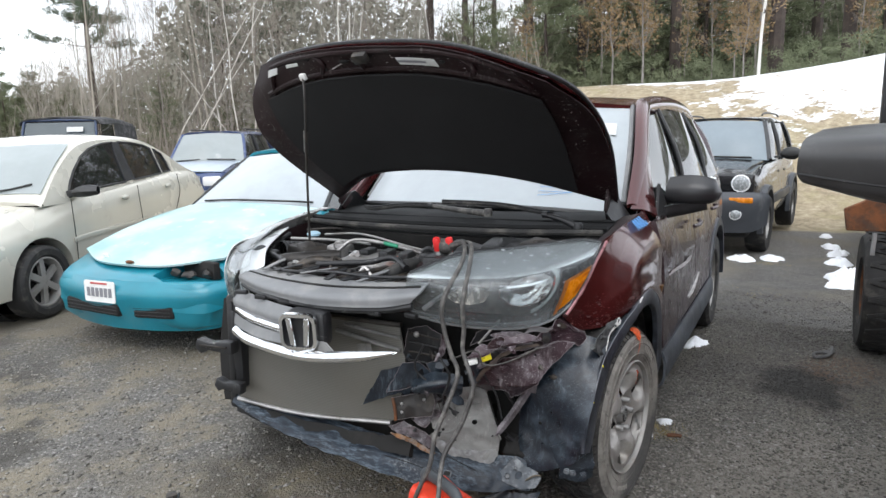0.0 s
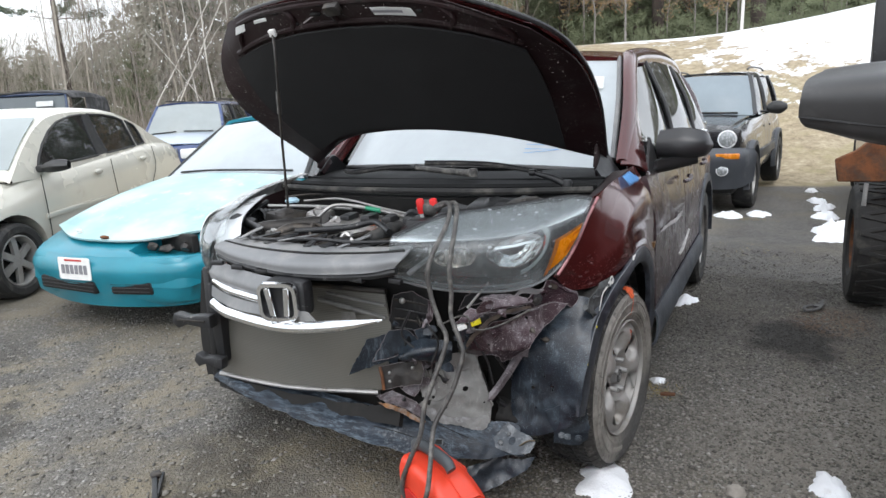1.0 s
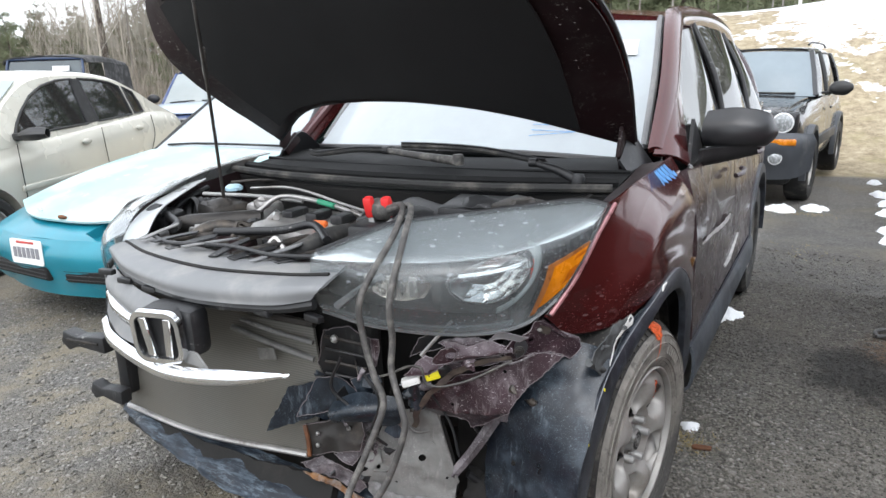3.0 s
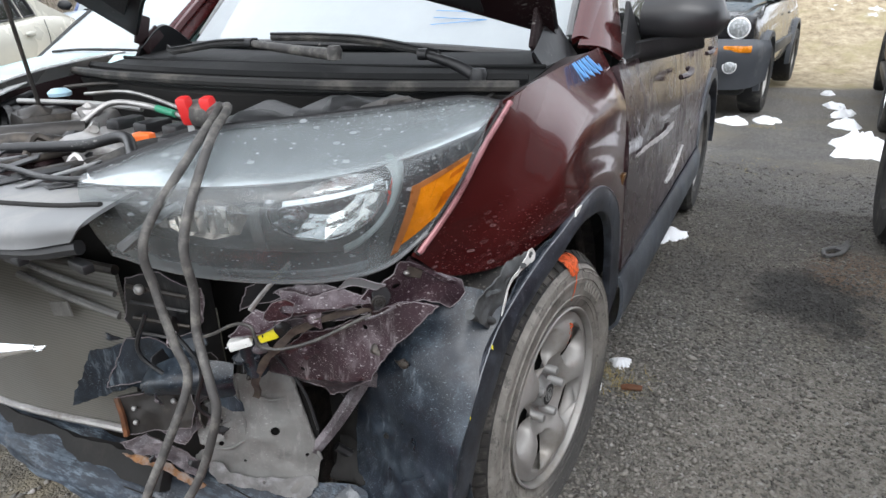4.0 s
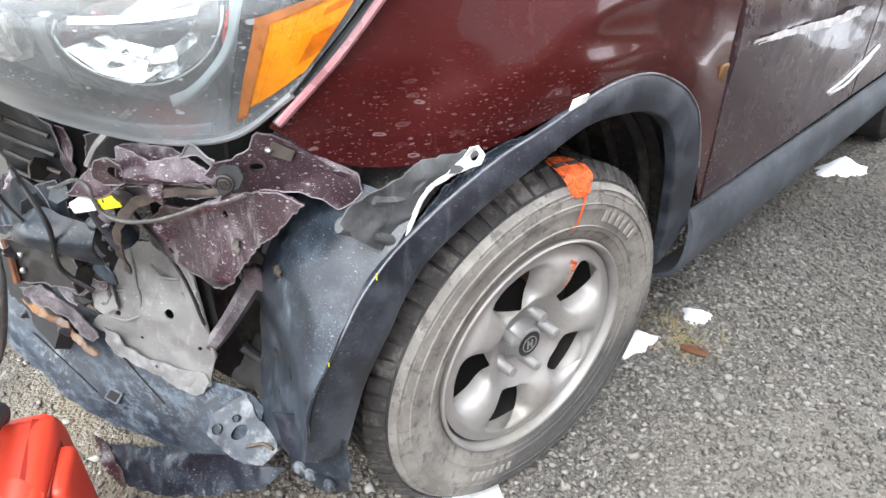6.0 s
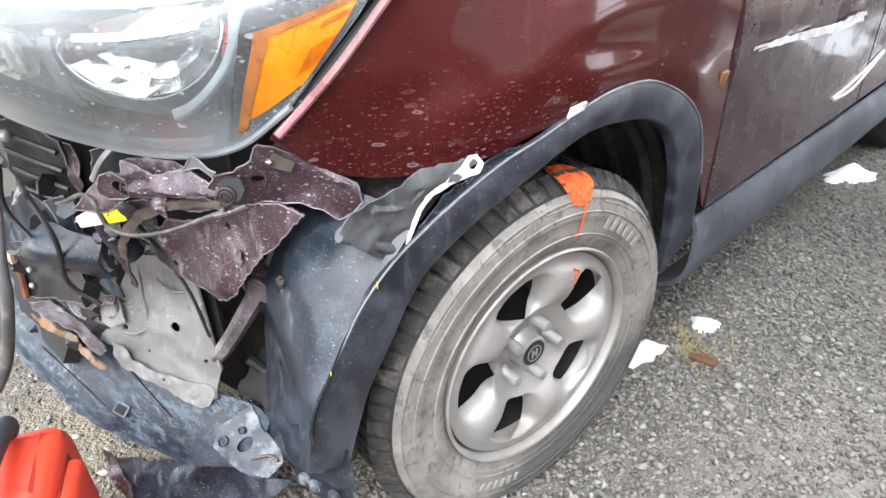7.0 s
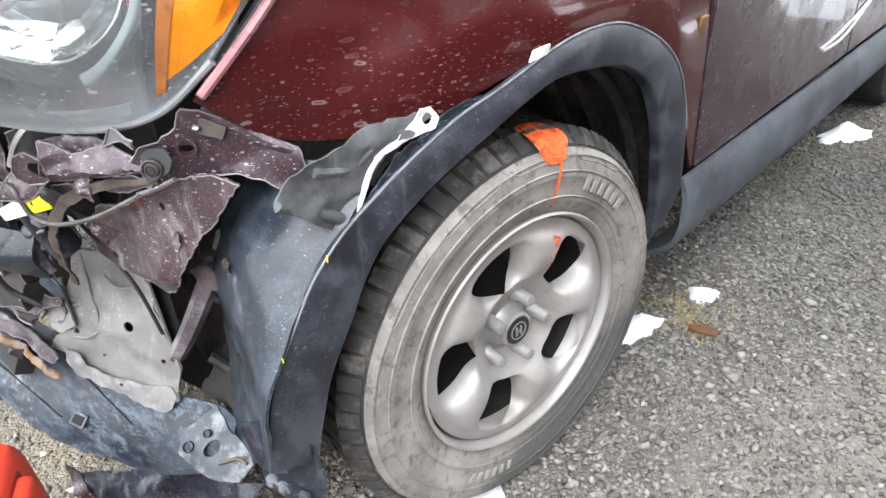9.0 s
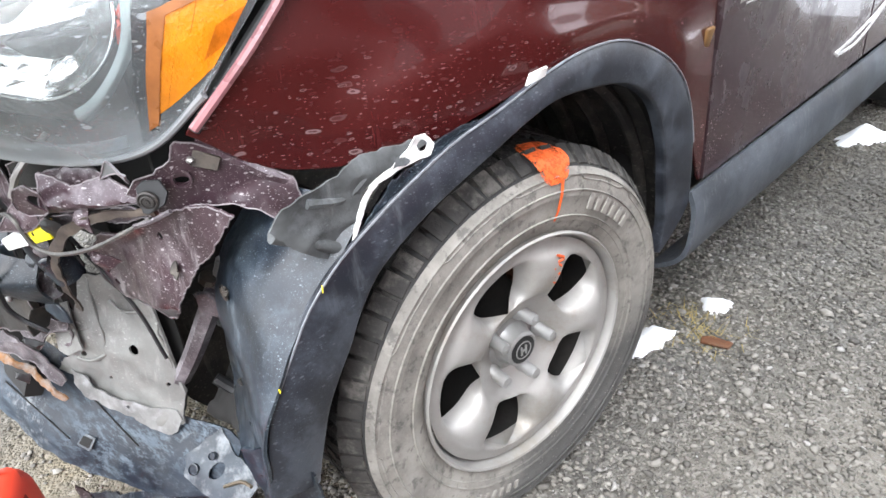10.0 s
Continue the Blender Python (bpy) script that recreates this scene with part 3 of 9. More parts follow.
high = w.ramp(w.math("ADD", pz, w.math("MULTIPLY", px, 0.20)), 0.7, 3.8, -0.30, 0.20)
high = w.math("ADD", high, w.ramp(px, 3, -2, 0, -0.12))
white = w.math("MULTIPLY", w.ramp(w.math("ADD", melt, high), 0.615, 0.675), w.ramp(py, 10, 11.5))
col = w.mix(white, col, (0.84, 0.85, 0.87))
forest = w.ramp(w.math("ADD", w.math("SUBTRACT", py, w.math("MULTIPLY", px, -0.25)), 0.0), 24, 28)
col = w.mix(w.math("MULTIPLY", forest, w.math("SUBTRACT", 1.0, w.math("MULTIPLY", white, 0.75))), col, (0.07, 0.055, 0.035))
w.put(col, w.b.inputs["Base Color"])
w.put(w.ramp(n_big, 0.35, 0.65, 0.72, 0.95), w.b.inputs["Roughness"])
hgt = w.math("ADD", w.math("ADD", w.math("MULTIPLY", w.cells(85), -1.0), w.math("MULTIPLY", w.cells(170), -0.6)), w.math("MULTIPLY", n_mid, 0.6))
w.put(w.bump(w.noise(220, 3), 0.4, 0.004, w.bump(hgt, 0.7, 0.012)), w.b.inputs["Normal"])
ground_mat = w.m


def build_ground():
    def axis(lo, hi, mid, fine, far):
        out, s = [mid], fine
        p, q = mid, mid
        right, left = [], []
        while p < hi:
            p += s * (1 + max(0, p - mid - 4) * far)
            right.append(p)
        while q > lo:
            q -= s * (1 + max(0, mid - q - 4) * far)
            left.append(q)
        return left[::-1] + out + right
    xs, ys = axis(-420, 420, 0.5, 0.10, 0.28), axis(-300, 520, 2.0, 0.10, 0.22)
    g = Geo()
    nx = len(xs)
    g.v = [(x, y, ground_z(x, y)) for y in ys for x in xs]
    g.f = [(j * nx + i, j * nx + i + 1, (j + 1) * nx + i + 1, (j + 1) * nx + i) for j in range(len(ys) - 1) for i in range(nx - 1)]
    ob = part("ground", g, ground_mat)
    tagged(ob, "grey brown gravel yard rising to a grassy bank with melting snow", "ground", kind="structure")


build_ground()


def snow_patch(x, y, rx, ry, h, seed, rot=0):
    g = Geo()
    n, rings = 28, 7
    vs, fs = [], []
    c, s = math.cos(radians(rot)), math.sin(radians(rot))
    for k in range(rings + 1):
        t = k / rings
        for i in range(n):
            a = 2 * math.pi * i / n
            rr = t * (1 + 0.42 * noise.noise(Vector((math.cos(a) * 1.7, math.sin(a) * 1.7, seed * 3.3))) + 0.25 * noise.noise(Vector((math.cos(a) * 4.5, math.sin(a) * 4.5, seed))))
            u, v = rr * rx * math.cos(a), rr * ry * math.sin(a)
            X, Y = x + u * c - v * s, y + u * s + v * c
            lift = h * (1 - t ** 2.2) * (0.75 + 0.6 * noise.noise(Vector((X * 14, Y * 14, seed))))
            vs.append((X, Y, ground_z(X, Y) - 0.006 + max(0, lift) + (0.002 if k < rings else -0.01)))
    for k in range(rings):
        for i in range(n):
            j = (i + 1) % n
            fs.append((k * n + i, k * n + j, (k + 1) * n + j, (k + 1) * n + i))
    g.add(vs, fs)
    ob = part("snow_patch", g, snow)
    tagged(ob, "small patch of melting white snow on the gravel", "snow", "snow patches")


for k, a in enumerate([(0.895, 2.09, 0.07, 0.13, 0.05), (0.937, 0.75, 0.04, 0.045, 0.025), (0.872, 0.50, 0.042, 0.10, 0.045), (0.895, -0.20, 0.12, 0.13, 0.045), (1.64, 0.05, 0.07, 0.12, 0.05),
                       (0.92, 5.78, 0.17, 0.19, 0.08), (1.23, 5.98, 0.15, 0.17, 0.07), (1.95, 4.85, 0.22, 0.42, 0.16), (2.12, 4.65, 0.20, 0.28, 0.12), (1.90, 5.9, 0.14, 0.2, 0.09), (1.93, 6.6, 0.12, 0.22, 0.09), (1.88, 7.2, 0.10, 0.2, 0.08), (1.85, 8.3, 0.08, 0.15, 0.07)]):
    snow_patch(*a, seed=k + 1, rot=(k * 37) % 60 - 30)


# ---- wheels and parked cars ----
def car_wheel(parent, c, r=0.31, w=0.2, rim_r=0.2, out=1, spokes=5, rimmat=None, name="wheel", lugs=0):
    """A road wheel at c whose outer face looks along out * x."""
    m = pose(*c) @ Matrix.Diagonal((out, 1, 1, 1))
    h = w / 2
    g = Geo().rev([(rim_r, -h * 0.8), (rim_r + 0.02, -h), (r - 0.03, -h * 1.04), (r - 0.006, -h * 0.85), (r, -h * 0.5), (r, h * 0.5), (r - 0.006, h * 0.85), (r - 0.03, h * 1.04), (rim_r + 0.02, h), (rim_r, h * 0.8)], 40, m)
    tyre = part("tyre", g, rubber, parent)
    if lugs:
        first = part("tread_block", Geo().box((0, 0, 0), (w * 0.86, 0.026, 0.014), (0, 0, 0), 0.003), rubber, tyre)
        for i in range(lugs):
            ob = first if i == 0 else new("tread_block", first.data)
            ob.parent = tyre
            ob.matrix_basis = m @ pose(0, 0, 0, 360 / lugs * i, 0, 0) @ pose(0, 0, r + 0.001, 0, 0, 14 if i % 2 else -14)
    g = Geo().rev([(rim_r, -h * 0.8), (rim_r, h * 0.84), (rim_r - 0.012, h * 0.86), (rim_r - 0.02, h * 0.55), (rim_r - 0.02, -h * 0.8)], 40, m)
    g.rev([(0.0, h * 0.62), (0.055, h * 0.60), (0.06, h * 0.35), (0.0, h * 0.3)], 20, m)
    for i in range(spokes):
        q = m @ pose(0, 0, 0, 360 / spokes * i, 0, 0)
        g.bm(_block((0.03, 0.055, rim_r - 0.03)), q @ pose(h * 0.42, 0, (rim_r + 0.02) / 2, 0, -4, 0))
    part("rim", g, rimmat or silver, tyre)
    g = Geo().rev([(rim_r - 0.022, -h * 0.2), (rim_r - 0.022, -h * 0.3), (0.0, -h * 0.3), (0.0, -h * 0.2)], 24, m)
    part("brake_disc", g, void, tyre)
    return tyre


def _block(s):
    b = bmesh.new()
    bmesh.ops.create_cube(b, size=1)
    bmesh.ops.scale(b, vec=s, verts=b.verts)
    return b


def ring_of(y, w, z0, z1, z2, crown=0.03, tuck=0.93):
    """Half cross-section points of a body at y, mirrored into a closed ring."""
    half = [(0, z0), (w * 0.80, z0), (w * 0.95, z0 + 0.04), (w * 0.985, z0 + 0.14), (w, (z0 + z1) / 2), (w * 0.99, z1 - 0.08), (w * 0.965, z1), (w * tuck, z1 + (z2 - z1) * 0.6), (w * tuck * 0.93, z2), (w * 0.5, z2 + crown * 0.75), (0, z2 + crown)]
    return [(x, y, z) for x, z in half] + [(-x, y, z) for x, z in half[-2:0:-1]]


def car_body(stations, nlong=4):
    """A closed body lofted through stations (y, half width, bottom, shoulder, top)."""
    g = Geo()
    rings = [ring_of(*s) for s in stations]
    n = len(rings[0])
    lines = [curve([r[i] for r in rings], nlong) for i in range(n)]
    m = len(lines[0])
    vs = [lines[i][k] for k in range(m) for i in range(n)]
    fs = [(k * n + i, (k + 1) * n + i, (k + 1) * n + (i + 1) % n, k * n + (i + 1) % n) for k in range(m - 1) for i in range(n)]
    fs += [tuple(range(n)), tuple(range((m - 1) * n + n - 1, (m - 1) * n - 1, -1))]
    return g.add(vs, fs)


def pane(parent, corners, material, name="window", bow=(0, 0, 0), n=8, thick=0.005, label=""):
    a, b, c, d = (Vector(q) for q in corners)
    mid = [(a + b) / 2 + Vector(bow), (a + b + c + d) / 4 + Vector(bow) * 1.4, (c + d) / 2 + Vector(bow)]
    rows = [[a, mid[0], b], [(a + d) / 2, mid[1], (b + c) / 2], [d, mid[2], c]]
    ob = part(name, Geo().patch(rows, n, n, thick), material, parent, label)
    return ob


def cabin(car, paint, yb0, yr0, yr1, yb1, wb, wr, zb, zr, post=None, pr=0.035, glass_front=None, crown=0.04, trim=None, pillar=None):
    """Roof, pillars and panes of a car: screen base, roof's front and rear, rear base; half widths and heights."""
    post = yr0 + (yr1 - yr0) * 0.42 if post is None else post
    rows = []
    for t in range(6):
        y = yr0 + (yr1 - yr0) * t / 5
        ww = wr * (1 - 0.10 * abs(t / 5 - 0.45))
        zz = zr + crown * math.sin(math.pi * (0.15 + 0.7 * t / 5)) - crown * 0.5
        rows.append([(-ww - 0.03, y, zz - 0.06), (-ww * 0.85, y, zz), (0, y - 0.04 * (1 - t / 5), zz + 0.02), (ww * 0.85, y, zz), (ww + 0.03, y, zz - 0.06)])
    part("roof", Geo().patch(rows, 20, 14, 0.03), paint, car)
    for s in (-1, 1):
        for nm, pts, r in (("front_pillar", [(s * wb, yb0 + 0.12, zb), (s * (wb + wr) / 2, (yb0 + yr0) / 2 + 0.09, (zb + zr) / 2), (s * wr, yr0 + 0.02, zr - 0.05)], pr),
                           ("centre_pillar", [(s * (wb + 0.0), post, zb), (s * (wb + wr) / 2 * 1.02, post + 0.01, (zb + zr) / 2), (s * wr, post + 0.03, zr - 0.05)], pr),
                           ("rear_pillar", [(s * wb * 0.97, yb1 - 0.1, zb), (s * (wb + wr) / 2 * 0.99, (yb1 + yr1) / 2 - 0.05, (zb + zr) / 2), (s * wr * .97, yr1 - 0.02, zr - 0.06)], pr * 1.25)):
            part(nm, Geo().tube(pts, r, 8, 4), (pillar or paint) if nm != "centre_pillar" else (trim or black_plastic), car)
        zt = zr - 0.07
        pane(car, [(s * wb, yb0 + 0.16, zb), (s * wb, post - 0.02, zb), (s * wr, post, zt), (s * wr, yr0 + 0.08, zt)], side_glass, "side_window", (s * 0.03, 0, 0))
        pane(car, [(s * wb, post + 0.03, zb), (s * wb * 0.98, yb1 - 0.16, zb), (s * wr, yr1 - 0.1, zt), (s * wr, post + 0.05, zt)], side_glass, "side_window", (s * 0.03, 0, 0))
    pane(car, [(-wb, yb0 + 0.10, zb), (wb, yb0 + 0.10, zb), (wr, yr0, zr - 0.05), (-wr, yr0, zr - 0.05)], glass_front or screen_glass, "windscreen", (0, -0.10, 0.03), 12)
    pane(car, [(-wb, yb1 - 0.06, zb), (wb, yb1 - 0.06, zb), (wr, yr1, zr - 0.05), (-wr, yr1, zr - 0.05)], side_glass, "rear_window", (0, 0.06, 0.02), 8)
    part("dashboard", Geo().box((0, yb0 + 0.35, zb - 0.03), (wb * 1.85, 0.45, 0.12), (0, 0, 0), 0.04), interior, car)
    for s in (-1, 1):
        part("front_seat", Geo().box((s * 0.36, post + 0.05, zb - 0.05), (0.46, 0.16, 0.62), (-14, 0, 0), 0.06).box((s * 0.36, post + 0.13, zb + 0.32), (0.25, 0.09, 0.18), (-14, 0, 0), 0.04), interior, car)
    part("rear_seat", Geo().box((0, yb1 - 0.55, zb - 0.08), (wb * 1.7, 0.18, 0.5), (-18, 0, 0), 0.06), interior, car)


def arches(r, y2, half, z=None, y1=0.0):
    z = r if z is None else z
    out = []
    for y in (y1, y2):
        out.append(Geo().rev([(r, -half * 1.3), (r, half * 1.3), (0.001, half * 1.3), (0.001, -half * 1.3)], 32, pose(0, y, z)))
    return out


def bowl(parent, c, r, face, deep=0.05, label="", glassy=True, name="headlight"):
    """A round lamp at c that looks along face."""
    m = Matrix.Translation(c) @ Vector(face).to_track_quat("X", "Z").to_matrix().to_4x4()
    h = part(name, Geo().rev([(r * 1.12, -0.01), (r * 1.12, 0.012), (r, 0.015), (r * 0.7, -deep * 0.6), (r * 0.2, -deep), (0.001, -deep), (0.001, -deep - 0.01), (r * 0.8, -deep * 0.8)], 28, m), lamp_silver, parent, label)
    if glassy:
        part("lens", Geo().rev([(r, 0.012), (r * 0.7, 0.022), (r * 0.3, 0.028), (0.001, 0.029), (0.001, 0.024), (r * 0.95, 0.006)], 28, m), lens_glass, h)
    else:
        part("lens", Geo().rev([(r, 0.010), (r * .8, .020), (r * .45, .028), (.001, .031), (.001, .0), (r * .95, .002)], 28, m), lamp_face, h)
    return h


# ---- the wrecked sport utility car ----
suv = thing("wrecked_car", "dark red sport utility car with open bonnet and crushed front corner", "car")

# left front wing
wing = [[(.855, -.19, 1.06), (.862, -.12, 1.07), (.868, -.03, 1.083), (.868, .12, 1.092), (.862, .27, 1.095), (.858, .40, 1.10), (.855, .50, 1.10)],
        [(.835, -.265, .985), (.868, -.16, .988), (.893, -.06, .995), (.918, .08, 1.0), (.930, .25, .997), (.932, .40, .985), (.926, .50, .975)],
        [(.812, -.34, .905), (.860, -.225, .905), (.908, -.10, .928), (.936, .02, .948), (.944, .19, .944), (.945, .36, .92), (.941, .50, .89)],
        [(.803, -.368, .878), (.846, -.262, .852), (.908, -.145, .872), (.9395, -.03, .894), (.9475, .17, .884), (.9485, .34, .848), (.946, .498, .795)],
        [(.797, -.385, .860), (.836, -.285, .820), (.906, -.160, .833), (.947, -.02, .855), (.954, .17, .846), (.955, .35, .785), (.951, .498, .64)],
        [(.787, -.405, .837), (.818, -.318, .772), (.895, -.185, .768), (.950, -.01, .812), (.957, .17, .806), (.957, .36, .70), (.954, .497, .47)]]
part("front_wing", Geo().patch(wing, 72, 64, -0.006), maroon, suv, "glossy dark red wing spattered with dried mud")
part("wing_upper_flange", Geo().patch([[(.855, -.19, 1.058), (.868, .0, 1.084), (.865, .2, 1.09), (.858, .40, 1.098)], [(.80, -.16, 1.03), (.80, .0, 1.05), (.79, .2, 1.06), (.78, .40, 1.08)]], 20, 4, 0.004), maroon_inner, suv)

# arch trim
outer = [(.962, .445, .45), (.962, .438, .52), (.962, .430, .575), (.962, .408, .638), (.962, .368, .706), (.962, .307, .758), (.962, .232, .797), (.962, .153, .823), (.961, .072, .829), (.957, .008, .821), (.953, -.048, .806), (.947, -.100, .791),
         (.940, -.151, .778), (.932, -.195, .759), (.923, -.237, .737), (.915, -.277, .713), (.908, -.326, .683), (.905, -.373, .644), (.902, -.404, .602), (.899, -.432, .559), (.893, -.456, .495), (.888, -.470, .430), (.886, -.476, .395)]
inner = [(.955, .358, .37), (.957, .366, .44), (.960, .347, .536), (.963, .328, .604), (.966, .284, .686), (.967, .234, .732), (.967, .167, .764), (.967, .080, .781), (.966, .005, .786), (.961, -.054, .772), (.954, -.104, .752), (.946, -.151, .732),
         (.938, -.198, .711), (.929, -.243, .684), (.920, -.284, .652), (.913, -.314, .609), (.908, -.333, .570), (.904, -.362, .524), (.901, -.380, .490), (.898, -.393, .452), (.894, -.404, .414), (.891, -.411, .385), (.889, -.413, .372)]
inner = [Vector(p) for p in inner]
mid = [Vector(p) * .5 + q * .5 + Vector((.004, 0, .001)) for p, q in zip(outer, inner)]
near_edge = [p * .06 + q * .94 for p, q in zip(mid, inner)]
heart = Vector((0, .0, .40))
lips = [[q + Vector((-d, 0, 0)) + (heart - q) * Vector((0, 1, 1)) * e for q in inner] for d, e in ((.003, .010), (.010, .015), (.020, .018))]
tucked = [Vector(p) + Vector((-.012, 0, -.001)) for p in outer]
arch = part("wheel_arch_trim", Geo().patch([tucked, outer, mid, near_edge, *lips], 110, 24, 0.003), trim_plastic, suv, "scuffed grey-black plastic arch trim, torn loose at the front", angle=30)
# thin pale tube paints the highlight along the trim's outer edge
part("trim_edge", Geo().tube([Vector(p) + Vector((.001, 0, .002)) for p in outer[2:20]], .0016, 5, 3), mat("grey_trim_highlight", (0.17, 0.18, 0.20), 0.5, 0, 0.4, 30, 160, 0.2, 0.001), arch, "pale highlight along the trim's edge")
part("arch_liner", Geo().rev([(.445, .30), (.45, .895), (.46, .895), (.455, .30)], 40, pose(0, .01, .36), -4, 128), arch_dirt, suv)
part("arch_back_wall", Geo().rev([(.45, .34), (.45, .33), (.02, .33), (.02, .34)], 40, pose(0, .01, .36)), arch_dirt, suv)
for k in range(5):
    part("liner_rib", Geo().tube([(.56 + .075 * k, .01 + .437 * math.cos(radians(a)), .36 + .437 * math.sin(radians(a))) for a in range(-14, 78, 13)], .012, 8, 3), arch_dirt, suv)

# torn inner liner in front of the wheel
liner = [[(.735, -.305, .735), (.79, -.315, .745), (.85, -.305, .745), (.90, -.285, .725)],
         [(.665, -.375, .60), (.745, -.402, .60), (.84, -.425, .59), (.902, -.43, .57)],
         [(.612, -.378, .42), (.705, -.396, .44), (.82, -.44, .44), (.892, -.47, .44)],
         [(.635, -.415, .27), (.72, -.435, .275), (.82, -.450, .325), (.885, -.455, .375)]]
inner_liner = part("inner_liner", Geo().patch(liner, 60, 50, 0.004, crumple=.006, seed=3), muddy_plastic, suv, "mud-splashed black plastic liner hanging in front of the wheel")
for p in ((.9115, -.357, .665), (.9015, -.433, .563)):
    part("clip", Geo().box(p, (.006, .0014, .007), (0, 0, -37), .0004), yellow_plastic, inner_liner, "small yellow plastic clip")
for p, r in (((.705, -.402, .438), .006), ((.80, -.446, .35), .004)):
    part("hole", Geo().rev([(r, -.003), (r, .003), (.0005, .003), (.0005, -.003)], 12, pose(p[0], p[1] - .004, p[2], 0, 0, 100)), void, inner_liner)
grey_felt = mat("torn_grey_felt", (0.075, 0.079, 0.080), 0.7, 0, 0.35, 16, 140, 0.5, 0.002, dirt=(0.12, 0.128, 0.135), amount=0.38, dscale=34, splat=0.3, sscale=170, splatcol=(0.3, 0.31, 0.32), streaks=2.0, spec=0.2)
SHEET = (-.277, .905, .74, .16, .0)
torn_sheet = part("torn_sheet", Geo().torn([(-.392, .748), (-.372, .766), (-.312, .780), (-.272, .792), (-.208, .792), (-.190, .785), (-.222, .766), (-.262, .764), (-.280, .747), (-.291, .722), (-.306, .690), (-.330, .682), (-.372, .718)], SHEET, .006, .003, .010, 12, 5.3, .003, side=True, fine=.6), grey_felt, suv, "torn grey liner sheet", angle=40)
part("curled_end", Geo().tube([(.882, -.385, .738), (.888, -.352, .716), (.897, -.312, .690)], .010, 12, 5, .007), grey_felt, torn_sheet)
part("sheet_fold", Geo().tube([(.897, -.345, .762), (.903, -.300, .752), (.909, -.262, .772)], .006, 8, 5, .003), grey_felt, torn_sheet)
part("white_torn_edge", Geo().torn([(-.313, .678), (-.301, .704), (-.288, .735), (-.270, .757), (-.238, .770), (-.216, .783), (-.206, .797), (-.190, .795), (-.179, .780), (-.187, .768), (-.214, .766), (-.238, .761), (-.258, .755), (-.272, .743), (-.285, .724), (-.299, .702), (-.311, .676)], (-.277, .9095, .74, .16, .0), .0045, .0022, .003, 20, 3.2, .002, [(-.196, .781, .0065)], side=True), white_mark, torn_sheet, "white broken edge of torn plastic", angle=40)
part("bristled_strip", Geo().torn([(-.306, .668), (-.275, .72), (-.240, .752), (-.19, .768), (-.15, .782), (-.115, .788), (-.14, .765), (-.19, .742), (-.24, .718), (-.29, .668)], (-.277, .9075, .74, .19, .0), .006, .004, .004, 30, 6.1, .003, side=True), muddy_plastic, suv, "blue-black bristled strip behind the arch trim", angle=30)
brk = part("wing_bracket", Geo().torn([(-.205, .760), (-.17, .783), (-.135, .790), (-.105, .784), (-.112, .772), (-.150, .762), (-.185, .750)], (-.15, .930, .775, .2, .1), .006, .0015, .003, 12, 2.2, .003, [(-.142, .777, .0065), (-.175, .768, .005)], side=True), muddy_plastic, suv, "small grey wing bracket with a round hole", angle=35)
part("wing_bolt", Geo().lump((.858, -.225, .768), (.010, .010, .006), 3, .2), steel, suv)

# crumpled sheet metal below the headlight; UPPER and so on are the planes it hangs in
UPPER, SIDE, PLATE = (.549, -.515, .70, .58, -.40), (.739, -.425, .763, 1.3, -.2), (.481, -.476, .426, .5, .3)
FAR, LOW, SPLASH = (.38, -.53, .65, .5, -.1), (.36, -.54, .45, .5, .2), (.406, -.588, .25, .5, .9)


# highlight of the bent edges put into a pale colour, broken by dirt
pale_edge = mat("metal_edge_highlight", (0.22, 0.195, 0.205), 0.5, 0.2, 0.5, 40, 160, 0.2, 0.001, dirt=(0.06, 0.045, 0.05), amount=0.45, dscale=40)


def torn_part(name, outline, plane, material, label="", edge=True, angle=28, **kw):
    """A torn sheet with a thin pale tube all round that paints the highlight on its edge."""
    g = Geo().torn(outline, plane, **kw)
    ob = part(name, g, material, suv, label, angle=angle)
    if edge:
        part("scraped_edge", Geo().tube(g.rim + g.rim[:1], .0011, 4), pale_edge, ob)
    return ob


def moved(plane, d):
    return (plane[0], plane[1] + d, *plane[2:])


bent = "bent and torn dark red sheet metal"
torn_part("crumpled_plate", [(.597, .685), (.629, .695), (.68, .716), (.716, .734), (.764, .752), (.818, .755), (.763, .701), (.716, .658), (.678, .613), (.622, .554), (.597, .537), (.593, .562), (.573, .569), (.542, .545), (.511, .517), (.484, .504), (.482, .522), (.485, .544), (.505, .595), (.534, .632), (.569, .663)], UPPER, maroon_bent, bent, step=.006, rough=.003, crumple=.011, freq=8, seed=1.3, thick=.003, holes=[(.695, .703, .004), (.57, .608, .004)], fine=.35, folds=[(.60, .66, -62, .75), (.61, .60, -75, -1.1), (.56, .62, 200, -.6)])
torn_part("crumpled_flange", [(.761, .825), (.771, .822), (.786, .805), (.804, .785), (.826, .768), (.827, .744), (.818, .731), (.806, .722), (.794, .734), (.778, .743), (.748, .744), (.726, .740), (.727, .75), (.712, .768), (.722, .784), (.736, .791), (.751, .805)], SIDE, maroon_bent, bent, step=.006, rough=.002, crumple=.006, freq=8, seed=2.7, thick=.003, holes=[(.752, .778, .005)], fine=.35, folds=[(.79, .762, -60, .5)])
part("flange_fold", Geo().tube([(.766, -.388, .822), (.79, -.362, .795), (.812, -.338, .772), (.826, -.318, .760)], .007, 6, 5), maroon_bent, suv)
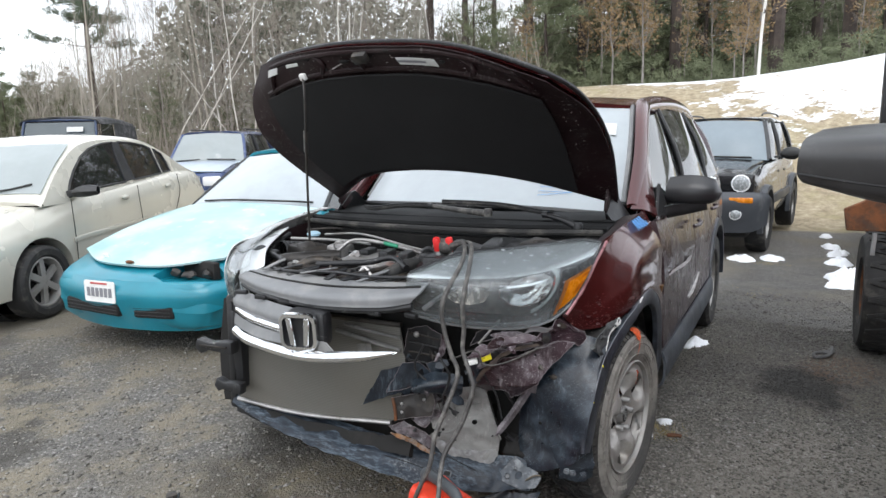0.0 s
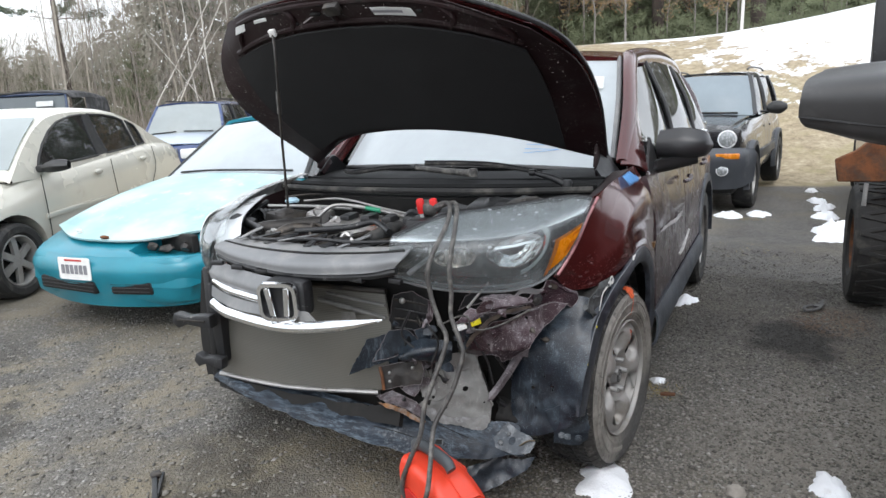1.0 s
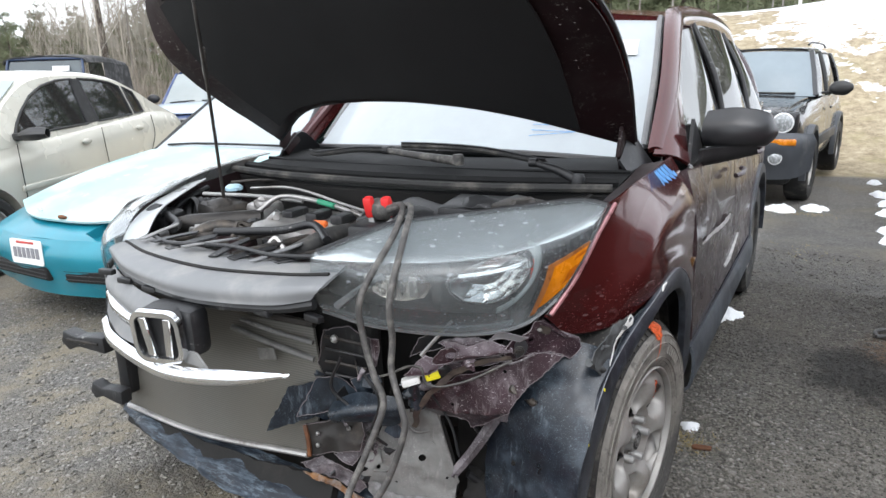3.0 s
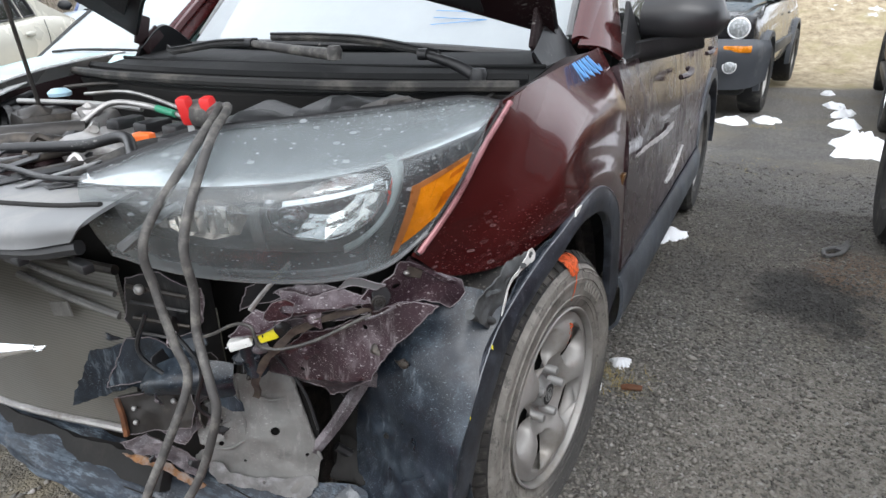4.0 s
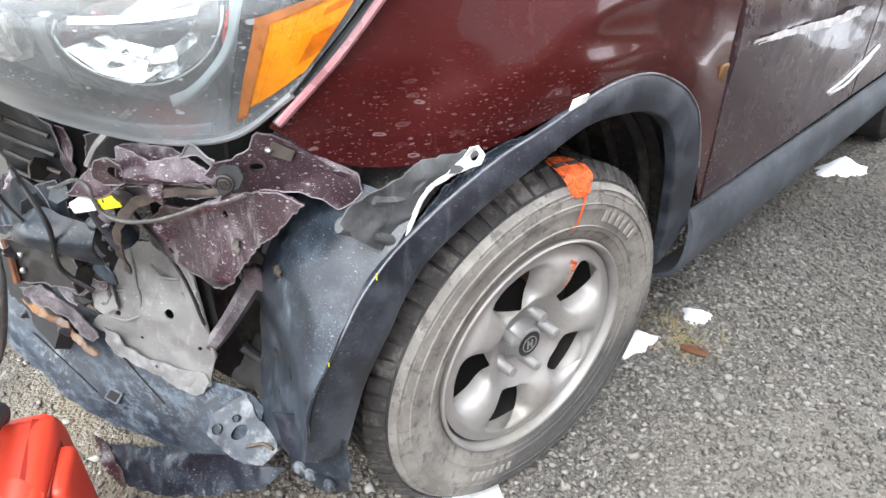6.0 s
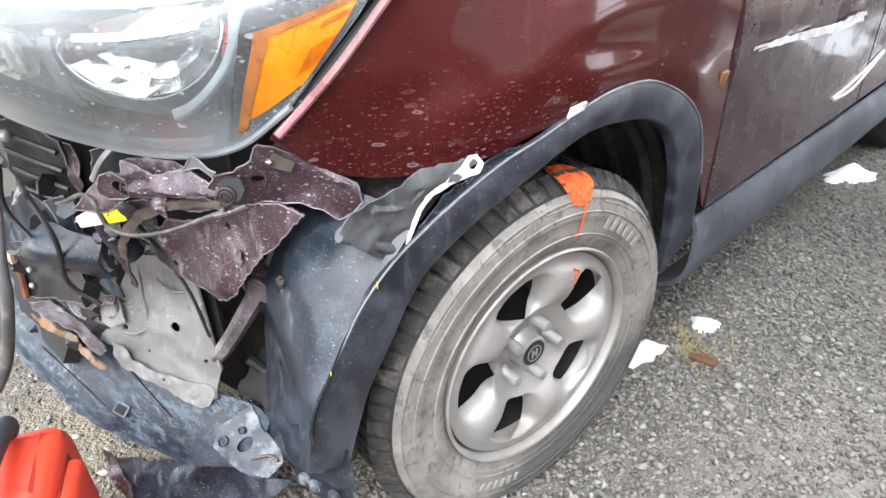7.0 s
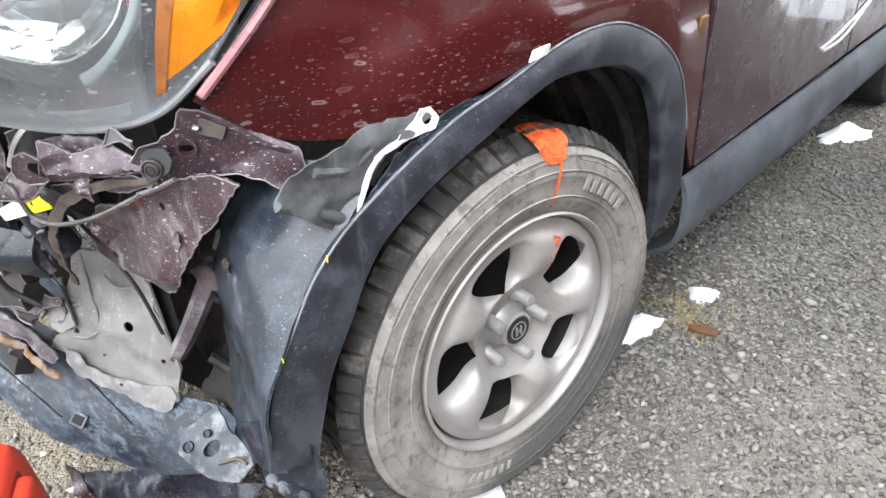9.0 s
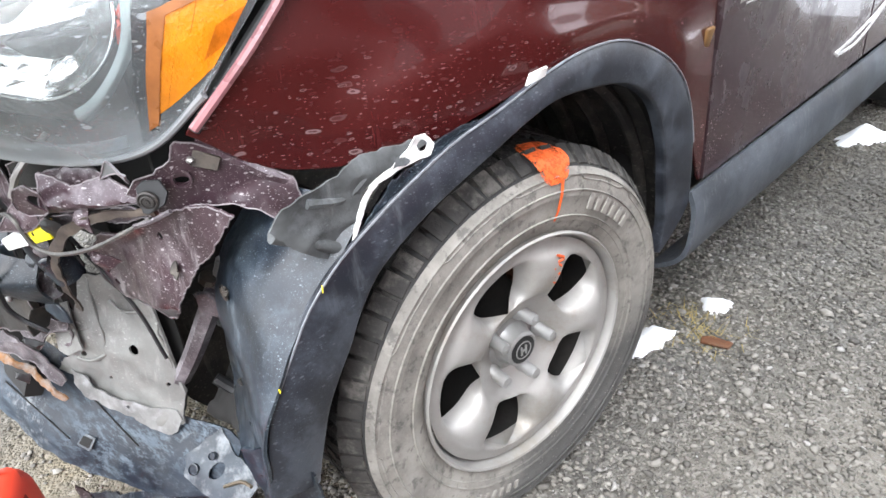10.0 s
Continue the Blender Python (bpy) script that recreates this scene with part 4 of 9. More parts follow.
torn_part("channel_top", [(0.573, 0.766), (0.613, 0.776), (0.665, 0.778), (0.688, 0.770), (0.724, 0.760), (0.725, 0.735), (0.706, 0.731), (0.703, 0.752), (0.665, 0.764), (0.616, 0.757), (0.584, 0.760)], moved(UPPER, -.004), maroon_bent, bent, step=.005, rough=.003, crumple=.006, freq=12, seed=3.3, thick=.002, fine=.6, folds=[(.60, .745, 100, -.9)])
torn_part("crumpled_channel", [(0.595, 0.774), (0.619, 0.773), (0.639, 0.767), (0.688, 0.776), (0.728, 0.765), (0.724, 0.744), (0.704, 0.751), (0.648, 0.737), (0.595, 0.732), (0.592, 0.747)], moved(UPPER, -.02), maroon_bent, bent, step=.005, rough=.002, crumple=.005, freq=11, seed=4.1, thick=.002, fine=.5, folds=[(.60, .737, -80, -1.1), (.60, .747, 95, -1.0)])
torn_part("channel_side", [(0.580, 0.725), (0.635, 0.732), (0.694, 0.746), (0.711, 0.735), (0.672, 0.720), (0.635, 0.719), (0.588, 0.704), (0.573, 0.707)], moved(UPPER, -.010), lilac_metal, bent, step=.005, rough=.003, crumple=.006, freq=16, seed=6.4, thick=.002, fine=.6)
torn_part("channel_mouth", [(0.576, 0.758), (0.593, 0.776), (0.615, 0.784), (0.625, 0.774), (0.611, 0.744), (0.595, 0.733), (0.573, 0.731), (0.568, 0.742)], moved(UPPER, -.028), maroon_bent, bent, step=.004, rough=.001, crumple=.003, freq=16, seed=1.4, thick=.002, fine=.4, holes=[(0.611, 0.755, .014)])
torn_part("torn_tongue", [(0.505, 0.704), (0.553, 0.742), (0.568, 0.739), (0.575, 0.730), (0.598, 0.734), (0.558, 0.707), (0.519, 0.701)], moved(UPPER, -.03), maroon_bent, bent, step=.005, rough=.002, crumple=.006, freq=12, seed=5.1, thick=.002, fine=.4, folds=[(0.510, 0.705, 100, -.8)])
torn_part("dark_panel", [(0.523, 0.784), (0.548, 0.795), (0.643, 0.796), (0.632, 0.764), (0.616, 0.751), (0.567, 0.758), (0.519, 0.746), (0.493, 0.731)], moved(UPPER, .03), black_plastic, "torn black plastic panel under the lamp", step=.008, rough=.003, crumple=.008, freq=9, seed=7.7, thick=.002, fine=.4)
torn_part("lamp_bracket", [(0.672, 0.780), (0.699, 0.807), (0.722, 0.815), (0.756, 0.823), (0.736, 0.801), (0.709, 0.793)], moved(UPPER, 0), grey_plastic, "broken grey lamp bracket", step=.006, rough=.001, crumple=.004, freq=12, seed=8.8, thick=.002, fine=.3, folds=[(.70, .80, 0, .6)])
torn_part("torn_strip", [(0.377, 0.758), (0.403, 0.757), (0.401, 0.727), (0.391, 0.686), (0.375, 0.665), (0.374, 0.683), (0.378, 0.721), (0.374, 0.741)], FAR, maroon_bent, bent, step=.006, rough=.002, crumple=.006, freq=14, seed=6.2, thick=.002, fine=.4)
torn_part("torn_strip", [(0.305, 0.738), (0.333, 0.741), (0.329, 0.703), (0.322, 0.663), (0.303, 0.659), (0.301, 0.698)], moved(FAR, .03), maroon_inner, "", step=.007, rough=.002, crumple=.006, freq=14, seed=7.4, thick=.002, fine=.4)
torn_part("blue_panel", [(0.264, 0.658), (0.310, 0.665), (0.334, 0.651), (0.351, 0.623), (0.346, 0.587), (0.315, 0.571), (0.295, 0.575), (0.252, 0.556), (0.201, 0.546)], moved(FAR, -.02), muddy_plastic, "torn blue-black plastic panel", step=.007, rough=.003, crumple=.012, freq=8, seed=9.6, thick=.003, fine=.35, folds=[(.33, .65, 60, .5)])
torn_part("blue_panel", [(0.347, 0.660), (0.398, 0.682), (0.403, 0.651), (0.392, 0.612), (0.367, 0.591), (0.363, 0.619)], moved(FAR, -.035), muddy_plastic, "torn blue-black plastic panel", step=.006, rough=.002, crumple=.008, freq=10, seed=2.6, thick=.003, fine=.4)
torn_part("torn_wedge", [(0.379, 0.617), (0.402, 0.623), (0.414, 0.608), (0.397, 0.598), (0.380, 0.603)], moved(LOW, -.05), dark_metal, "", step=.005, rough=.001, crumple=.004, freq=14, seed=2.9, thick=.002, fine=.3)
part("washer_pump", Geo().tube([(0.518, -0.544, 0.69), (0.509, -0.534, 0.652), (0.503, -0.518, 0.604)], .017, 14, 6, .022), muddy_plastic, suv, "dusty blue-grey washer pump")
part("thin_rod", Geo().tube([(.59, -.49, .825), (.564, -.53, .786), (.536, -.545, .749)], .0045, 6, 4), alu, suv)
part("smooth_duct", Geo().patch([[(.30, -.60, .60), (.36, -.59, .635), (.42, -.57, .632), (.468, -.545, .622)], [(.31, -.63, .58), (.37, -.625, .605), (.43, -.60, .605), (.475, -.56, .595)], [(.33, -.62, .565), (.38, -.61, .575), (.43, -.58, .57), (.468, -.55, .565)], [(.345, -.58, .565), (.385, -.575, .556), (.42, -.56, .548), (.445, -.545, .545)]], 34, 24, .004, crumple=.006, seed=7), muddy_plastic, suv, "broken blue-black plastic duct")
part("torn_plastic", Geo().torn([(.19, .628), (.25, .645), (.298, .657), (.314, .632), (.30, .59), (.27, .531), (.241, .542), (.113, .493)], moved(FAR, -.01), .010, .004, .012, 7, 9.6, .003, fine=.3), muddy_plastic, suv, "torn blue-black plastic panel", angle=40)
torn_part("green_plate", [(0.319, 0.553), (0.372, 0.586), (0.384, 0.581), (0.372, 0.566), (0.327, 0.541)], moved(LOW, -.04), mat("pale_green_grey_plastic", (0.17, 0.20, 0.20), 0.45, 0, 0.15, 20, 120, 0.1), "pale green-grey broken plate", step=.006, rough=.001, crumple=.002, freq=14, seed=1.9, thick=.004, fine=.3)
torn_part("caked_bracket", [(0.311, 0.509), (0.334, 0.539), (0.366, 0.570), (0.390, 0.564), (0.388, 0.524), (0.359, 0.500), (0.323, 0.497)], moved(LOW, -.03), lilac_metal, "mud-caked bent metal", step=.005, rough=.003, crumple=.012, freq=11, seed=11.0, thick=.003, fine=.5, folds=[(0.320, 0.516, 40, -.7)])
torn_part("torn_bracket", [(0.285, 0.475), (0.330, 0.494), (0.352, 0.486), (0.388, 0.475), (0.388, 0.458), (0.360, 0.455), (0.334, 0.417), (0.310, 0.428), (0.289, 0.445)], moved(LOW, -.02), lilac_metal, bent, step=.005, rough=.003, crumple=.010, freq=13, seed=12.1, thick=.003, fine=.5, holes=[(0.290, 0.448, .006)])
torn_part("torn_bracket", [(0.293, 0.477), (0.340, 0.496), (0.366, 0.483), (0.380, 0.442), (0.362, 0.409), (0.343, 0.433), (0.313, 0.448)], LOW, maroon_bent, bent, step=.005, rough=.003, crumple=.010, freq=14, seed=4.1, thick=.003, fine=.5)
rail = torn_part("rail_end", [(0.230, 0.532), (0.297, 0.544), (0.358, 0.549), (0.371, 0.513), (0.362, 0.467), (0.301, 0.463), (0.246, 0.453)], moved(LOW, -.045), dark_metal, "bent steel rail end with rusty edges", step=.007, rough=.002, crumple=.005, freq=18, seed=3.1, thick=.012, fine=.5)
for p in ((0.267, -0.626, 0.513), (0.269, -0.631, 0.484), (0.337, -0.588, 0.527)):
    part("rail_bolt", Geo().lump(p, (.006, .005, .006), 1, .05), steel, rail)
part("rust_edge", Geo().tube([(0.235, -0.636, 0.534), (0.245, -0.639, 0.494), (0.250, -0.644, 0.455)], .006, 6, 3), rust, rail)
torn_part("caked_strip", [(.214, .424), (.263, .440), (.300, .420), (.336, .400), (.372, .362), (.353, .345), (.30, .378), (.256, .396)], moved(LOW, -.022), lilac_metal, "mud-caked bent metal", step=.006, rough=.003, crumple=.010, freq=16, seed=2.2, thick=.003, fine=.6)
part("rust_strip", Geo().torn([(.222, .404), (.256, .398), (.300, .379), (.353, .345), (.376, .330), (.366, .322), (.330, .340), (.296, .364), (.250, .386)], moved(LOW, -.028), .006, .003, .006, 22, 2.2, .003), mat("mud_and_rust", (0.20, 0.095, 0.035), 0.85, 0, 0.6, 30, 130, 0.5, 0.003, dirt=(0.22, 0.215, 0.21), amount=0.5, dscale=34), suv, "thin rusty mud-caked strip")
plate = part("torn_plate", Geo().torn([(.34, .536), (.413, .545), (.507, .55), (.513, .506), (.553, .405), (.569, .366), (.567, .31), (.548, .296), (.517, .295), (.474, .314), (.42, .319), (.382, .325), (.364, .36), (.33, .363), (.335, .379), (.358, .396), (.346, .46)], PLATE, .008, .0035, .009, 8, 12.3, .003, [(.48, .425, .009), (.381, .400, .005), (.543, .377, .0035), (.426, .361, .003)]), plate_metal, suv, "torn flat grey steel plate with holes", angle=35)
part("plate_flange", Geo().torn([(.339, .458), (.355, .49), (.373, .50), (.38, .468), (.395, .419), (.37, .403), (.352, .409)], moved(PLATE, -.014), .008, .002, .004, 12, 6.6, .003), plate_metal, plate)
part("plate_foot", Geo().torn([(.362, .372), (.392, .362), (.402, .344), (.432, .336), (.474, .332), (.512, .330), (.560, .336), (.569, .318), (.560, .294), (.538, .284), (.512, .290), (.474, .306), (.43, .311), (.385, .322), (.366, .348)], moved(PLATE, -.007), .006, .003, .003, 14, 4.4, .002, [(.470, .322, .0035)], fine=.5), chalky, plate, "chalky bent foot of the plate", angle=30)
for k, (pts, r) in enumerate(([[(.400, .540), (.412, .480), (.424, .445), (.428, .408)], .0035], [[(.350, .455), (.376, .446), (.400, .452)], .003], [[(.440, .505), (.462, .490), (.495, .493)], .003], [[(.428, .408), (.400, .392), (.372, .392)], .003], [[(.500, .470), (.527, .440), (.540, .405)], .0025])):
    part("plate_pressing", Geo().tube([(x, PLATE[1] + PLATE[3] * (x - PLATE[0]) + PLATE[4] * (z - PLATE[2]) - .003, z) for x, z in pts], r, 6, 5), plate_metal, plate)
part("plate_fold", Geo().tube([(.507, -.435, .55), (.513, -.437, .506), (.553, -.448, .405), (.571, -.452, .366)], .004, 6, 4), plate_metal, plate)
# dark sheet added behind the plate so its holes look shaded
part("plate_backing", Geo().torn([(.36, .53), (.50, .53), (.55, .40), (.54, .31), (.43, .33), (.38, .37)], moved(PLATE, .025), .02, 0, .002, 8, 1, .003), void, suv)
# brace between plate and liner
part("brace", Geo().tube([(.669, -.385, .575), (.645, -.40, .53), (.60, -.425, .45), (.552, -.445, .380)], .017, 6, 3, .014), lilac_metal, suv, "bent dark red brace", angle=30)
part("brace_lug", Geo().slab([(-.02, -.015), (.014, -.02), (.022, .008), (.004, .022), (-.016, .018)], .008, pose(.672, -.40, .562, 90, 0, 25), .002), lilac_metal, suv)
part("brace_bolt", Geo().tube([(.666, -.385, .58), (.684, -.372, .625)], .007, 8), steel, suv)
part("brace_bolt", Geo().tube([(.672, -.395, .596), (.676, -.392, .604)], .013, 8), dark_metal, suv)
for pts, r in (([(.60, -.36, .56), (.575, -.36, .50), (.60, -.35, .44), (.64, -.36, .42), (.65, -.35, .48)], .007), ([(.56, -.38, .52), (.60, -.37, .47), (.63, -.36, .52)], .006), ([(.57, -.40, .36), (.60, -.38, .33), (.64, -.38, .34)], .010)):
    part("hose", Geo().tube(pts, r, 8, 6), black_plastic, suv)
# near-black leg and an added wall fill this gap with painted shade
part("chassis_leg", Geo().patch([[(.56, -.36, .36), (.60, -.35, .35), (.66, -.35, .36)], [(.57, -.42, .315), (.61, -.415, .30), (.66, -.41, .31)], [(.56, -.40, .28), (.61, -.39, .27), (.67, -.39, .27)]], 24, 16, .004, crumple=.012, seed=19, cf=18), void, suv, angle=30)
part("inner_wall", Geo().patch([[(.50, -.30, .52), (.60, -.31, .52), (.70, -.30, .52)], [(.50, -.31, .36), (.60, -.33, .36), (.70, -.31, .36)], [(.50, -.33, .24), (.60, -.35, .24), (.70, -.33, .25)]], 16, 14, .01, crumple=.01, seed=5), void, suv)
part("tan_strap", Geo().patch([[(.719, -.442, .745), (.677, -.475, .745), (.636, -.505, .732), (.603, -.525, .712), (.571, -.535, .684), (.534, -.538, .64), (.501, -.535, .587), (.487, -.53, .544)], [(.722, -.44, .735), (.68, -.472, .735), (.643, -.50, .72), (.612, -.52, .702), (.581, -.53, .676), (.546, -.533, .634), (.515, -.53, .584), (.50, -.525, .540)]], 40, 4, .003, crumple=.005, seed=17, cf=26), mat("tan_bent_strap", (0.095, 0.075, 0.06), 0.5, 0.3, 0.5, 24, 120, 0.3, 0.002, dirt=(0.04, 0.03, 0.03), amount=0.5, dscale=30), suv, "tan bent steel strap")
bolt_plate = part("bolt_bracket", Geo().slab([(-.028, .022), (-.012, .036), (.022, .034), (.034, .006), (.022, -.018), (-.014, -.034), (-.026, -.030)], .005, pose(.742, -.445, .767, 76, 0, 50) @ Matrix.Scale(.56, 4), .002), black_plastic, suv, "black bracket with a steel bolt")
part("bolt", Geo().rev([(.020, -.002), (.020, .003), (.017, .005), (.015, .003), (.0135, .003), (.013, .006), (.010, .007), (.009, .005), (.006, .005), (.0055, .008), (.001, .008), (.001, -.002)], 20, pose(.741, -.451, .764, 0, 0, -47) @ Matrix.Scale(.62, 4)), dark_metal, bolt_plate)
part("bracket_lip", Geo().tube([(.724, -.470, .735), (.745, -.456, .742), (.768, -.440, .755)], .003, 6, 3), lilac_metal, bolt_plate)
part("clip_plate", Geo().slab([(-.016, -.008), (.014, -.012), (.018, .004), (-.012, .011)], .004, pose(.775, -.388, .800, 80, 12, 52), .001), dark_metal, suv)
part("clip_screw", Geo().lump((.770, -.402, .803), (.006, .005, .004), 4, .3), alu, suv)
part("pressed_ring", Geo().rev([(.012, -.001), (.012, .003), (.009, .003), (.009, -.001)], 18, pose(.754, -.412, .780, 0, 0, -38)), maroon_bent, suv)
# unseen dark block added behind the torn metal as shade
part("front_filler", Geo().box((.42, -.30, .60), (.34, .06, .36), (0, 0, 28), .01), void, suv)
part("connector", Geo().box((.510, -.553, .683), (.044, .024, .018), (0, -16, 30), .003), white_mark, suv, "white wire connector")
part("connector_latch", Geo().box((.508, -.566, .683), (.038, .003, .003), (0, -16, 30), .001), label_ink, suv)
part("connector_cap", Geo().box((.556, -.530, .700), (.036, .024, .022), (0, -16, 30), .004), yellow_plastic, suv, "yellow connector cap")
for k, pts in enumerate([[(.44, -.58, .69), (.468, -.575, .701), (.509, -.56, .722), (.54, -.555, .722), (.545, -.552, .70), (.55, -.547, .68), (.585, -.53, .675), (.638, -.50, .69), (.695, -.465, .72), (.723, -.45, .735)], [(.40, -.61, .72), (.45, -.60, .64), (.42, -.60, .55), (.44, -.57, .50)], [(.50, -.50, .66), (.56, -.47, .55), (.58, -.46, .45)], [(.36, -.62, .74), (.33, -.63, .66), (.38, -.61, .60)]]):
    part("loose_wire", Geo().tube(pts, .0032 + .001 * (k % 2), 6, 6), cable_rubber if k == 0 else black_plastic, suv)
for k, (p, a) in enumerate([((.40, -.56, .66), 20), ((.50, -.52, .62), 70), ((.36, -.57, .69), 130), ((.45, -.55, .53), 200), ((.33, -.585, .62), 260), ((.395, -.57, .50), 310)]):
    part("broken_piece", Geo().slab([(-.028, -.010), (-.004, -.018), (.026, -.008), (.020, .012), (-.006, .020), (-.022, .008)], .004, Matrix.Translation(p) @ pose(0, 0, 0, 62 + 9 * k, 14 * (k % 3) - 14, a), .001), (muddy_plastic, black_plastic, dark_metal)[k % 3], suv, angle=35)
# ribbed mount between the radiator and the lamp
mount = torn_part("lamp_mount", [(0.284, 0.783), (0.341, 0.793), (0.387, 0.760), (0.378, 0.675), (0.350, 0.580), (0.303, 0.576), (0.267, 0.616), (0.262, 0.697)], FAR, black_plastic, "broken black ribbed lamp mount", step=.008, rough=.003, crumple=.006, freq=9, seed=3.9, thick=.006, fine=.4)
for k in range(5):
    q = Vector((0.29, -0.589, 0.787)).lerp(Vector((0.274, -0.579, 0.608)), .1 + .19 * k)
    e = Vector((0.384, -0.539, 0.76)).lerp(Vector((0.357, -0.535, 0.588)), .1 + .19 * k)
    part("mount_rib", Geo().tube([q + Vector((0, -.008, 0)), q.lerp(e, .5) + Vector((0, -.014, .004)), e + Vector((0, -.008, 0))], .0045, 6, 3), black_plastic if k % 2 else dark_metal, mount)
part("mount_bolt", Geo().lump((0.318, -0.593, 0.767), (.011, .009, .011), 2, .1), steel, mount)
part("lamp_strut", Geo().tube([(0.384, -0.651, 0.88), (0.438, -0.628, 0.923), (0.488, -0.607, 0.955)], .009, 6, 4, .006), grey_plastic, suv, "broken grey lamp strut")
# curled tears and small scraps along the crumpled edges
sr = random.Random(8)
for k in range(20):
    x = .30 + .50 * sr.random()
    z = (.58 + .16 * sr.random()) if x > .48 else (.42 + .30 * sr.random())
    y = -.53 + .58 * (x - .549) - (.40 * (z - .70) if x > .48 else 0) - .012
    l, a = .012 + .03 * sr.random(), sr.random() * 6.28
    e = Vector((math.cos(a) * .8, -.3 - .4 * sr.random(), math.sin(a)))
    side = e.cross(Vector((.3, -.8, .2))).normalized() * l * .45
    q = Vector((x, y, z))
    part("torn_scrap", Geo().patch([[q - side, q, q + side], [q + e * l * .6 - side * .8, q + e * l * .6 + Vector((0, -.006, 0)), q + e * l * .6 + side * .7], [q + e * l - side * .2, q + e * l + Vector((0, .003, 0)), q + e * l * 1.1 + side * .3]], 10, 8, .0015, crumple=.005, seed=k, cf=40), (maroon_bent, lilac_metal, muddy_plastic, black_plastic, dark_metal)[k % 5], suv, angle=25)

mud_white = mat("pale_mud_splashed_plastic", (0.040, 0.050, 0.062), 0.5, 0, 0.4, 14, 120, 0.3, 0.002, dirt=(0.27, 0.29, 0.305), amount=0.40, dscale=24, splat=0.35, sscale=150, splatcol=(0.5, 0.51, 0.52), streaks=2.0)
# lower splash shield
sp = [[(-.62, -.50, .40), (-.3, -.55, .37), (0, -.58, .355), (.25, -.555, .34), (.45, -.50, .315), (.60, -.435, .30), (.66, -.415, .285)],
      [(-.63, -.57, .37), (-.33, -.64, .33), (0, -.67, .315), (.27, -.635, .295), (.47, -.565, .262), (.61, -.475, .262), (.67, -.44, .25)],
      [(-.62, -.61, .345), (-.35, -.655, .31), (0, -.69, .283), (.30, -.655, .24), (.47, -.60, .212), (.62, -.51, .21), (.69, -.47, .205)]]
shield = part("splash_shield", Geo().patch(sp, 130, 40, .004, crumple=.009, seed=21, cf=11), shield_plastic, suv, "cracked muddy blue-black plastic shield under the bumper")
for pts in ([(.390, -.552, .314), (.449, -.545, .294), (.514, -.537, .273)], [(.199, -.647, .309), (.303, -.629, .293), (.394, -.611, .267)]):
    part("shield_seam", Geo().tube([(x, y - .001, z + .001) for x, y, z in pts], .0014, 6, 5), void, shield)
for p, sx in (((.426, -.594, .268), .036),):
    part("slot_rim", Geo().slab([(-sx / 2, -.008), (sx * .36, -.014), (sx / 2, .009), (-sx * .32, .014)], .0016, pose(*p, 44, 0, 26), .0004), mud_white, shield)
    part("slot", Geo().slab([(-sx * .36, -.005), (sx * .26, -.009), (sx * .36, .006), (-sx * .22, .009)], .0028, pose(*p, 44, 0, 26), 0), void, shield)
part("lower_tray", Geo().torn([(.396, .139), (.464, .153), (.59, .191), (.675, .183), (.717, .19), (.697, .151), (.62, .111), (.526, .074), (.458, .077)], (.5, -.55, .17, .5, .6), .010, .004, .012, 9, 31, .004), muddy_plastic, suv, "loose muddy plastic tray scraping the ground", angle=35)
part("torn_red_edge", Geo().torn([(.37, .15), (.40, .142), (.46, .09), (.45, .075), (.40, .11)], (.5, -.56, .17, .5, .6), .008, .004, .006, 16, 32, .003), maroon_bent, suv)
tab = part("corner_bracket", Geo().torn([(.575, .252), (.60, .28), (.621, .307), (.657, .282), (.702, .264), (.722, .248), (.711, .221), (.664, .218), (.613, .235)], moved(SPLASH, -.007), .006, .002, .004, 14, 8.1, .003, [(.647, .255, .011)]), mud_white, suv, "pale mud-splashed bracket with round holes", angle=35)
flat = Vector((.35, -.70, .63)).to_track_quat("X", "Z").to_matrix().to_4x4()
for u, v, r in ((.614, .254, .0095), (.634, .275, .0065)):
    part("pressed_dimple", Geo().rev([(r, -.002), (r, .0045), (r * .85, .0052), (r * .8, .003), (.0005, .003), (.0005, -.002)], 20, Matrix.Translation((u, -.600 + .5 * (u - .406) + .9 * (v - .25), v)) @ flat), muddy_plastic, tab)
part("bracket_strap", Geo().tube([(.675, -.475, .245), (.70, -.455, .258), (.725, -.45, .262)], .003, 6, 3), mat("brass_strap", (0.10, 0.08, 0.055), 0.5, 0.4, 0.3, 20, 100, 0.2), tab)
part("bracket_backing", Geo().torn([(.59, .26), (.621, .295), (.69, .262), (.70, .235), (.62, .24)], moved(SPLASH, .012), .012, 0, .001, 9, 2, .002), void, tab)
foot = torn_part("liner_foot", [(0.765, 0.384), (0.783, 0.332), (0.794, 0.320), (0.793, 0.270), (0.814, 0.274), (0.840, 0.268), (0.873, 0.268), (0.900, 0.293), (0.903, 0.335), (0.897, 0.380), (0.893, 0.406), (0.848, 0.393), (0.810, 0.407)], (.82, -.445, .36, .32, .05), muddy_plastic, "ragged foot of the wheel liner with bolts", edge=False, step=.007, rough=.003, crumple=.006, freq=10, seed=14.0, thick=.004, fine=.4)
for p in ((0.819, -0.455, 0.305), (0.838, -0.449, 0.300), (0.872, -0.438, 0.297)):
    part("foot_bolt", Geo().rev([(.011, -.003), (.011, .002), (.007, .003), (.006, .007), (.001, .007), (.001, -.003)], 14, pose(*p, 0, 0, -70)), mud_white, foot)

